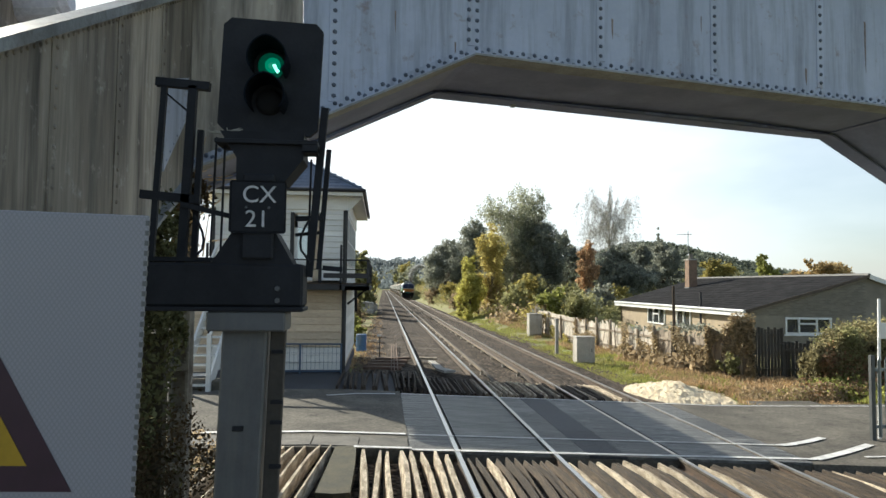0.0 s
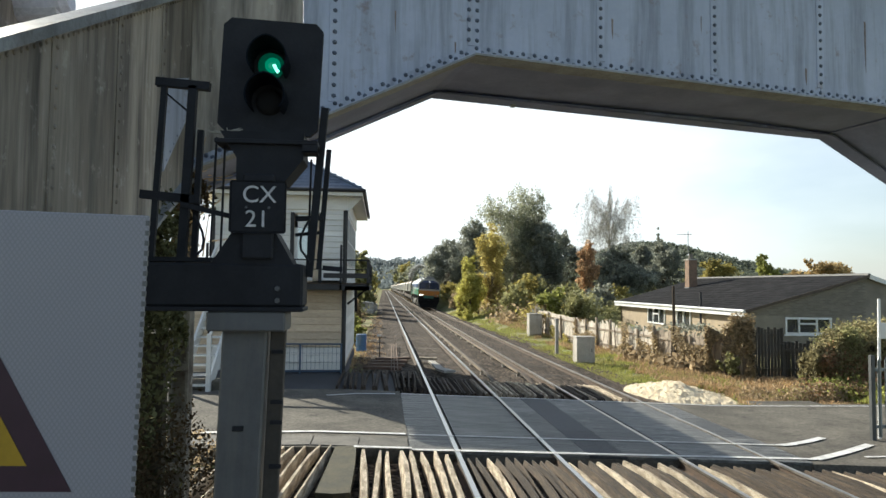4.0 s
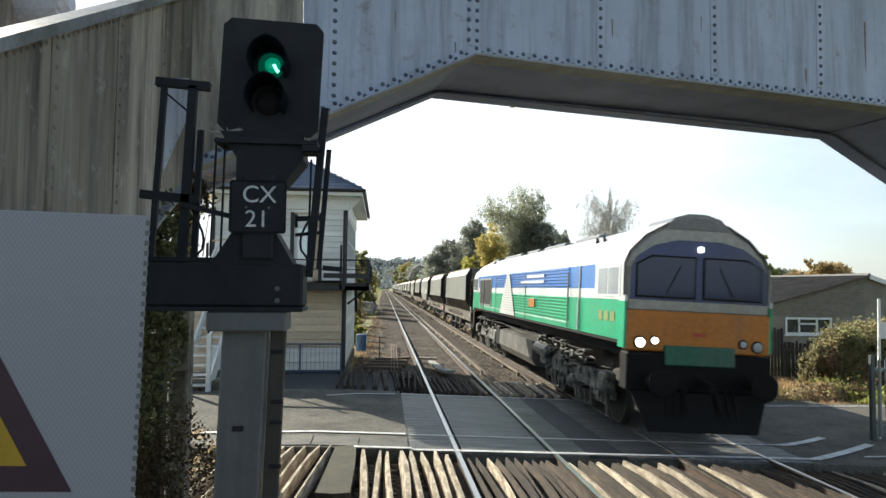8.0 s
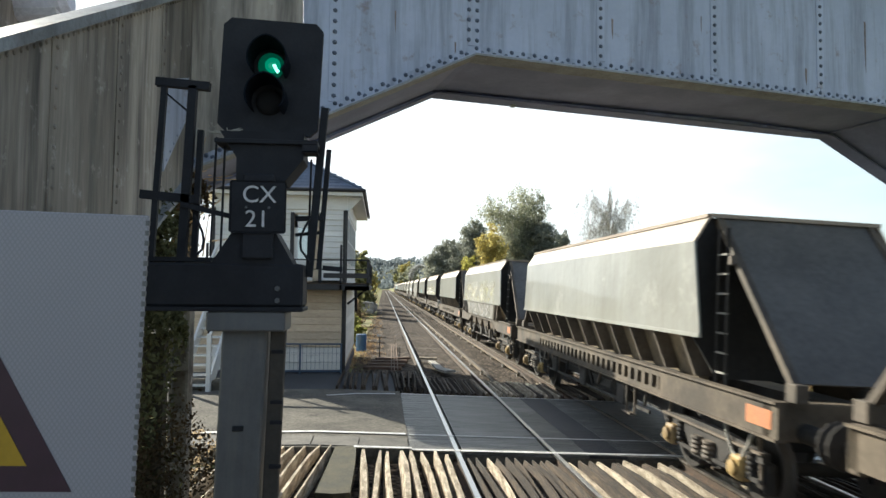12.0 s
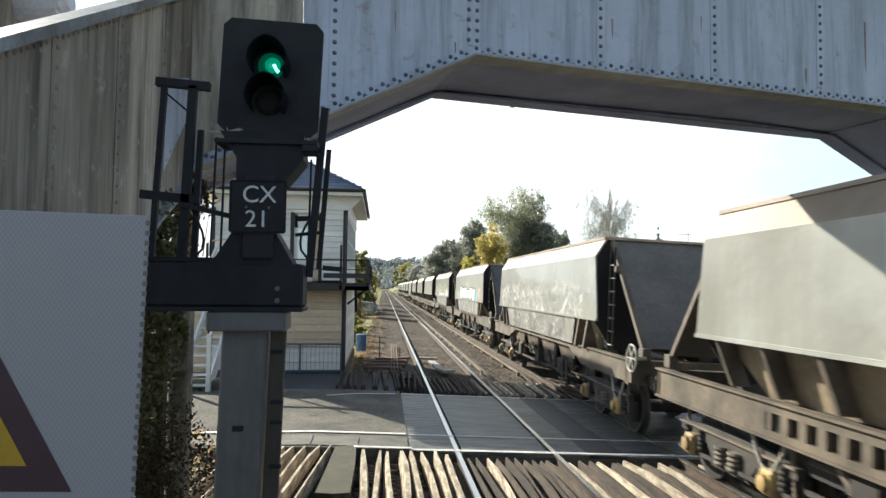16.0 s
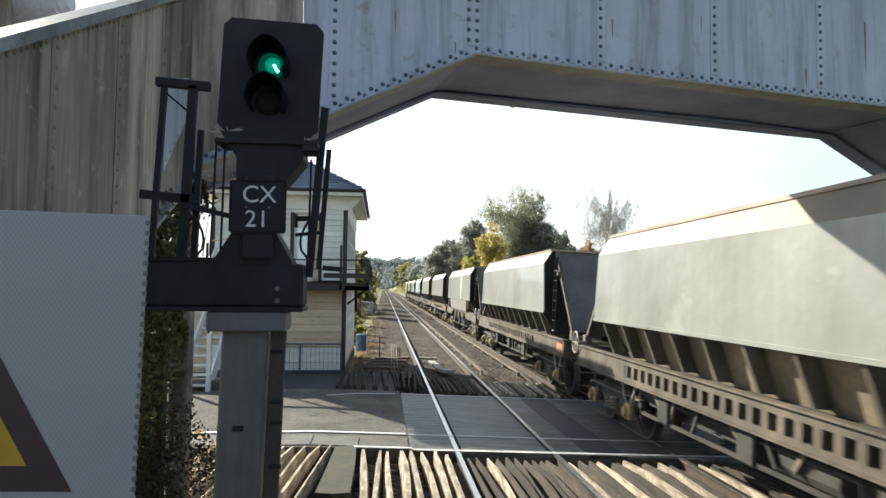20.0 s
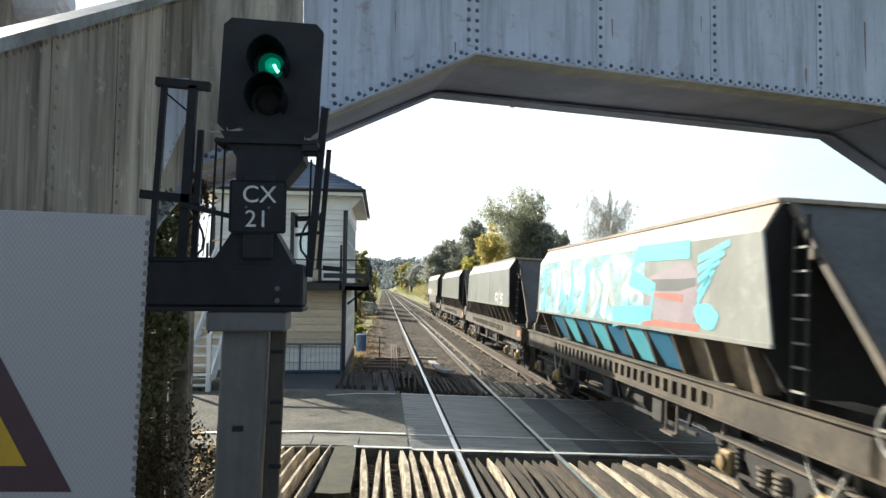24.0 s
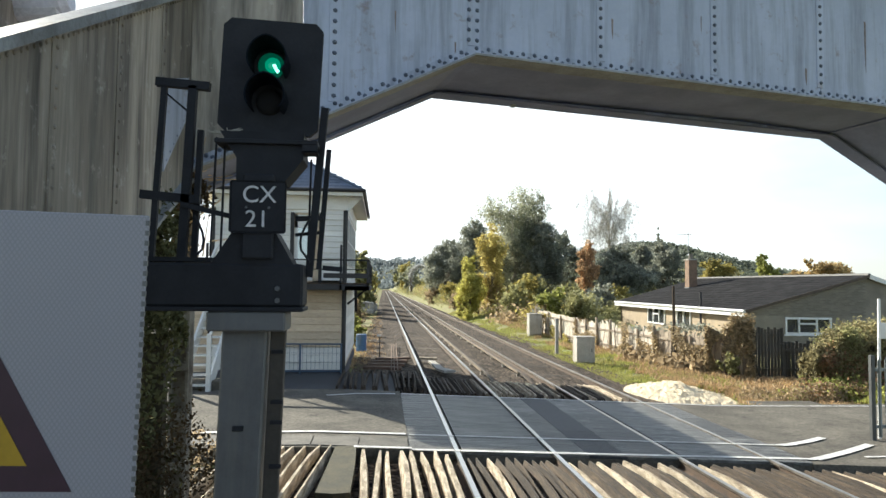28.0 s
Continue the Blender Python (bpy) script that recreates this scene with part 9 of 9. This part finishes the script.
mass("garden_hedge", 12.35, 13.3, 18.5, 19.3, -0.6, 0.8, 7000, 0.055, "bramble_leaf", "low ragged end of the rough garden hedge", 210, swell=0.15)
mass("garden_hedge", 13.0, 14.2, 18.5, 19.6, -0.6, 1.05, 10000, 0.046, "bramble_leaf", "rough green and brown garden hedge climbing from the fence", 212, swell=0.15)
mass("garden_hedge", 13.9, 19.5, 18.5, 20.3, -0.6, 1.3, 24000, 0.048, "bramble_leaf", "rough green and brown garden hedge by the road", 202, swell=0.12)
mass("garden_hedge", 13.2, 19.0, 18.42, 19.9, -0.6, 1.3, 9000, 0.05, "green_leaf", "fresh green growth pushing through the garden hedge", 215, swell=0.3)
mass("garden_hedge", 12.5, 16.5, 18.4, 19.2, -0.6, 0.75, 4000, 0.045, "russet_leaf", "reddish bramble climbing through the garden hedge", 216, swell=0.35)
mass("garden_hedge", 12.0, 20.0, 31.5, 33.0, -1.0, 0.45, 4500, 0.08, "dark_green_leaf", "dark hedge round the bungalow garden", 204)
mass("ivy_column", -2.02, -1.62, 5.35, 5.9, -0.3, 2.55, 9000, 0.026, "ivy_leaf", "post smothered in dark ivy beside the platform end", 205, "ivy")
mass("ivy_column", -1.98, -1.66, 5.5, 5.95, 2.3, 3.3, 4200, 0.026, "ivy_leaf", "dark ivy climbing towards the bridge stair", 211, "ivy")
mass("ivy_column", -2.0, -1.3, 5.0, 6.0, -0.3, 1.15, 9000, 0.018, "dead_creeper", "straggling dark creeper at the foot of the ivy", 206, "ivy")
mass("verge_scrub", -3.4, -2.0, 6.5, 9.6, -0.3, 0.5, 3000, 0.035, "brown_leaf", "brown scrub behind the platform end", 207, "scrub")
mass("bramble_patch", 9.8, 13.2, 16.9, 18.2, -0.6, -0.3, 4200, 0.045, "brown_leaf", "brown bramble along the road verge", 208, "bramble")
mass("bramble_patch", 11.4, 17.0, 17.2, 18.6, -0.6, -0.2, 3000, 0.045, "russet_leaf", "reddish bramble at the foot of the hedge", 213, "bramble")
mass("bramble_patch", 10.9, 13.6, 17.0, 18.4, -0.6, -0.28, 3600, 0.04, "lime_leaf", "low green weeds among the dry grass", 214, "bramble")
mass("bramble_patch", 12.3, 18.0, 15.9, 16.7, -0.6, -0.08, 3200, 0.055, "lime_leaf", "low green weeds along the road verge", 209, "bramble")


def creeper(p0, p1, h, n, leaf, label, seed, gate):
    """Dead creeper clinging to a fence in uneven patches, with bare stems."""
    rs = np.random.RandomState(seed)
    t = thing("creeper", (0, 0, 0), label, "creeper", "fence creepers")
    pts = []
    a, b = np.array(p0), np.array(p1)
    d = (b - a) / np.linalg.norm(b - a)
    s = np.array([d[1], -d[0]])
    s = s if s[0] < 0 else -s
    while len(pts) < n:
        f, z = rs.rand(), rs.rand() ** 1.3
        q = a + (b - a) * f
        if noise.noise(Vector((q[1] * 0.9, z * 1.6, seed))) + 0.35 * (0.5 - z) < gate:
            continue
        q = q + s * (0.08 + 0.16 * rs.rand())
        pts.append((q[0], q[1], land(q[0], q[1]) + z * h * 1.12))
    part("foliage", smooth_leaf(leaves(pts, 0.055, seed), LEAF[leaf]), LEAF[leaf], t)
    bm = Mesh()
    for k in range(int(np.linalg.norm(b - a) * 3)):
        q = a + (b - a) * rs.rand() + s * 0.1
        z = land(q[0], q[1])
        bm.rod((q[0], q[1], z), (q[0] + d[0] * rs.normal() * 0.3, q[1] + d[1] * rs.normal() * 0.3, z + h * rs.uniform(0.5, 1.25)), 0.014, 0.007, n=4, caps=False)
    part("stem", bm, BARK, t)
    return t


creeper((10.5, 36.0), (11.15, 27.0), 1.35, 2600, "dry_ivy_leaf", "patchy dead creeper over the pale garden fence", 401, 0.12)
creeper((11.15, 27.0), (11.75, 23.4), 1.4, 2600, "dry_ivy_leaf", "thick brown creeper over the weathered garden fence", 402, -0.02)
creeper((11.5, 23.35), (12.65, 22.3), 1.75, 3600, "dry_ivy_leaf", "dense brown creeper smothering the end of the garden fence", 404, -0.2)
creeper((11.9, 22.9), (12.7, 22.2), 2.0, 1500, "dry_ivy_leaf", "ragged brown creeper over the fence corner", 405, -0.1)
creeper((9.85, 42.5), (10.5, 36.0), 1.2, 900, "olive_leaf", "sparse creeper over the whitewashed fence", 403, 0.25)

# dead creeper tangled round the head of the bridge column
rs = np.random.RandomState(55)
t = thing("creeper_tangle", (-1.74, 6.4, 0), "tangle of dead brown creeper on the bridge column", "creeper")
d = rs.normal(size=(1500, 3))
d /= np.linalg.norm(d, axis=1)[:, None]
pts = d * rs.uniform(0.2, 1.05, (1500, 1)) * np.array([0.22, 0.18, 0.4]) + np.array([0, 0, 3.3])
keep = [noise.noise(Vector(q) * 4.0) > 0.05 for q in pts]
part("foliage", smooth_leaf(leaves(pts[keep], 0.028, 56), LEAF["dead_creeper"]), LEAF["dead_creeper"], t)
bm = Mesh()
for k in range(46):
    p = Vector((rs.normal() * 0.12 - 0.05, rs.normal() * 0.1, rs.uniform(2.7, 3.5)))
    bm.rod(p, p + Vector((rs.normal() * 0.16, rs.normal() * 0.1, rs.normal() * 0.2)), 0.008, 0.004, n=4, caps=False)
part("dead_growth", bm, M["dry_grass"], t)

# wooded hill, one mass of crowns
rs = np.random.RandomState(9)
pts = []
for k in range(2400):
    x, y = rs.uniform(30, 230), rs.uniform(190, 420)
    z = land(x, y)
    if z < 4:
        continue
    r = rs.uniform(1.6, 2.6)
    d = rs.normal(size=(34, 3))
    d /= np.linalg.norm(d, axis=1)[:, None]
    d[:, 2] = np.abs(d[:, 2])
    pts.append(np.array([x, y, z + r * 0.4]) + d * r * rs.uniform(0.7, 1.15, (34, 1)))
ob = part("hill_woods", smooth_leaf(leaves(np.concatenate(pts), 0.7, 9), LEAF["far_wood_leaf"]), LEAF["far_wood_leaf"], None)
tagged(ob, "dense dark woods covering the distant hill", "woods", kind="stuff")
pts = []
for k in range(1300):
    x, y = rs.uniform(-260, 300), rs.uniform(655, 1050)
    z = land(x, y)
    r = rs.uniform(5, 9)
    d = rs.normal(size=(22, 3))
    d /= np.linalg.norm(d, axis=1)[:, None]
    d[:, 2] = np.abs(d[:, 2])
    pts.append(np.array([x, y, z]) + d * r * rs.uniform(0.7, 1.15, (22, 1)))
# blue-grey leaf colour stands in for distance haze over these woods
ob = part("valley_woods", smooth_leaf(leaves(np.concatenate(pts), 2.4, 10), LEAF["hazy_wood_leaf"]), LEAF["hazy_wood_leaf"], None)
tagged(ob, "woods at the valley end with haze painted into their blue-grey colour", "woods", kind="stuff")


# grass tufts and dead weeds on the bank
def tufts(name, n, region, hgt, m, label, seed, keep):
    rs = np.random.RandomState(seed)
    vs, fs = [], []
    x0, x1, y0, y1 = region
    made = 0
    while made < n:
        x, y = rs.uniform(x0, x1), y0 + (y1 - y0) * rs.uniform(0, 1) ** 1.5
        if not keep(x, y) or noise.noise(Vector((x * 0.6, y * 0.6, seed))) < -0.1:
            made += 0.3
            continue
        made += 1
        z = land(x, y) - 0.02
        for b in range(6):
            a = rs.uniform(0, 6.28)
            h = hgt * rs.uniform(0.5, 1.3)
            l = h * rs.uniform(0.2, 0.7)
            w = 0.012 + 0.004 * rs.rand()
            dx, dy = math.cos(a), math.sin(a)
            k = len(vs)
            ox, oy = x + rs.normal() * 0.05, y + rs.normal() * 0.05
            vs += [(ox - dy * w, oy + dx * w, z), (ox + dy * w, oy - dx * w, z), (ox + dx * l * 0.5 + dy * w * 0.7, oy + dy * l * 0.5 - dx * w * 0.7, z + h * 0.7), (ox + dx * l, oy + dy * l, z + h)]
            fs += [(k, k + 1, k + 2), (k, k + 2, k + 3)]
    me = bpy.data.meshes.new(name)
    me.from_pydata(vs, [], fs)
    me.materials.append(m)
    ob = part(name, me, m, None)
    return tagged(ob, label, "grass", kind="stuff")


def clear(x, y):
    return not (15.5 > y > 9.9) and math.hypot((x - 8.05) / 1.7, (y - 18.3) / 2.3) > 0.97 and not (9.2 < x < 11.1 and y < 16.8)


tufts("grass", 9000, (7.2, 12.5, 16.2, 75), 0.13, M["grass"], "rough green grass on the railway bank", 31, lambda x, y: clear(x, y) and x < 11.5 + max(0, y - 45) * 0.1)
tufts("dead_weeds", 5200, (8.2, 14.5, 16.2, 60), 0.2, M["dry_grass"], "brown dead weeds along the fence", 32, lambda x, y: clear(x, y) and x > 9.0)
tufts("straw_weeds", 2600, (9.2, 15.5, 16.0, 24.0), 0.16, M["dry_grass"], "straw-brown dead grass on the road verge", 34, clear)
tufts("near_weeds", 1500, (-2.6, 0.2, 19.8, 60), 0.14, M["dry_grass"], "thin weeds in the near cess", 33, lambda x, y: x < -0.2 or y > 24)

# loose ballast stones
rs = np.random.RandomState(3)
vs, fs = [], []
for k in range(20000):
    y = 19.0 + 36 * rs.rand() ** 1.8
    u = rs.uniform(-2.0, 6.9)
    if min(abs(u), abs(u - 1.505), abs(u - 3.467), abs(u - 4.972)) < 0.1:
        continue
    s = rs.uniform(0.025, 0.06)
    c = TRACK @ Vector((u, y, -0.2))
    q = len(vs)
    o = rs.uniform(0.6, 1.2, 6)
    vs += [(c.x - s * o[0], c.y, c.z), (c.x, c.y - s * o[1], c.z + s * 0.2), (c.x + s * o[2], c.y, c.z), (c.x, c.y + s * o[3], c.z), (c.x + s * 0.2, c.y, c.z + s * o[4])]
    fs += [(q, q + 1, q + 4), (q + 1, q + 2, q + 4), (q + 2, q + 3, q + 4), (q + 3, q, q + 4)]
me = bpy.data.meshes.new("ballast_stones")
me.from_pydata(vs, [], fs)
me.materials.append(M["ballast"])
tagged(part("ballast_stones", me, M["ballast"], None), "loose brown ballast stones between the rails", "ballast", kind="stuff")

# creeper-clad arch over the bank in the distance
t = thing("overgrown_arch", (0, 0, 0), "round arch smothered in pale olive creeper", "arch")
rs = np.random.RandomState(77)
cx, cy, rad = 11.0, 190.0, 2.7
zb = land(cx + 1, cy)
bm = Mesh()
arc = [(cx + rad * math.cos(a), cy, zb + 3.9 + rad * 1.1 * math.sin(a)) for a in [math.pi * k / 12 for k in range(13)]]
arc = [(cx + rad, cy, zb - 0.3)] + arc + [(cx - rad * 0.9, cy, zb - 0.3)]
for p, q in zip(arc[:-1], arc[1:]):
    bm.rod(p, q, 0.34, n=6)
part("arch_rib", bm, BARK, t)
pts = []
for p, q in zip(arc[:-1], arc[1:]):
    p, q = np.array(p), np.array(q)
    for k in range(150):
        pts.append(p + (q - p) * rs.rand() + rs.normal(size=3) * (0.36, 0.5, 0.36))
part("creeper", smooth_leaf(leaves(pts, 0.2, 78), LEAF["birch_twig"]), LEAF["birch_twig"], t)


# continuous undergrowth on both banks
def undergrowth(name, x0, x1, y0, y1, n, leaf, label, seed, hgt):
    rs = np.random.RandomState(seed)
    pts = []
    for k in range(n):
        f = rs.rand() ** 1.4
        y = y0 + (y1 - y0) * f
        x = x0 + (x1 - x0) * rs.rand()
        r = (0.45 + 0.5 * rs.rand()) * (0.8 + y * 0.006)
        z = land(x, y)
        d = rs.normal(size=(26, 3))
        d /= np.linalg.norm(d, axis=1)[:, None]
        d[:, 2] = np.abs(d[:, 2])
        pts.append(np.array([x, y, z]) + d * r * rs.uniform(0.5, 1.15, (26, 1)) * np.array([1, 1, hgt]))
    ob = part(name, smooth_leaf(leaves(np.concatenate(pts), 0.13, seed), LEAF[leaf]), LEAF[leaf], None)
    return tagged(ob, label, "undergrowth", kind="stuff")


undergrowth("undergrowth", 9.6, 14.0, 50, 330, 420, "olive_leaf", "olive scrub covering the cutting side", 301, 1.5)
undergrowth("undergrowth", 9.0, 12.5, 50, 200, 260, "brown_leaf", "russet bracken on the cutting side", 302, 1.1)
undergrowth("undergrowth", 8.2, 11.0, 85, 400, 320, "green_leaf", "green scrub beside the far track", 303, 1.5)
undergrowth("undergrowth", -5.5, -1.8, 34, 420, 520, "green_leaf", "green scrub beside the near track", 304, 1.4)
undergrowth("undergrowth", -4.5, -1.5, 30, 160, 240, "brown_leaf", "brown scrub beside the near track", 305, 1.0)
undergrowth("undergrowth", 12.0, 32.0, 48, 72, 300, "green_leaf", "mixed garden shrubs beyond the fence", 306, 1.6)
undergrowth("undergrowth", 10.8, 11.9, 23.6, 31, 60, "brown_leaf", "dead creeper along the foot of the fence", 307, 0.7)


# ---- motion ----
def motions():
    base = TRACK @ Matrix.Translation((CENTRE2, 0, 0))
    times = [0.0, 0.1, 0.2] + [1.0 * k for k in range(1, 28)] + [27.8, 27.9, 28.0]
    fleet = [(loco, 0.0, (3.7, LL - 3.7), (-2.07, 0.0, 2.07), 0.53)] + [(w, LL + 0.53 + PITCH * k, (2.45, PITCH - 2.45), (-0.95, 0.95), 0.46) for w, k in WAGONS]
    # small lag (+) or lead (-) of the train against a steady speed, in metres
    drift = {0: 0.0, 5: 0.0, 7: -0.1, 8: -0.3, 9: 0.45, 10: 0.15, 11: 0.04, 12: 0.0, 14: 0.0, 15: -0.05, 16: -0.2, 17: -0.25, 18: -0.33, 19: -0.25, 20: -0.33, 21: -0.33, 22: -0.15, 23: 0.0, 24: 0.1, 25: 0.42, 26: 0.5, 27: 0.32, 28: 0.3}
    marks = sorted(drift)
    lag = {t: float(np.interp(t, marks, [drift[k] for k in marks])) for t in times}
    for ob, off, pivots, offs, r in fleet:
        walk(ob, [(t, base @ Matrix.Translation((0, NOSE0 + off + lag[t] - SPEED * (t - 8.0), 0))) for t in times])
        # wheels turn frame by frame while their vehicle is near
        t_near = 8.0 + (NOSE0 + off + 7 - 14.0) / SPEED
        f0, f1 = max(0, int((t_near - 1.2) * FPS)), min(28 * FPS, int((t_near + 1.3) * FPS))
        step = -SPEED / r / FPS
        for w in [o for o in ob.children_recursive if o.name.startswith("wheelset")]:
            o = w.location.y
            rows = [(0.0, pose(0, o, r))] if f0 > 0 else []
            a = 0.0
            for f in range(f0, f1 + 1):
                rows.append((f / FPS, Matrix.Translation((0, o, r)) @ Matrix.Rotation(-a, 4, 'X')))
                a += step
            if f1 < 28 * FPS:
                rows.append((28.0, Matrix.Translation((0, o, r)) @ Matrix.Rotation(-(a - step), 4, 'X')))
            walk(w, rows)


motions()
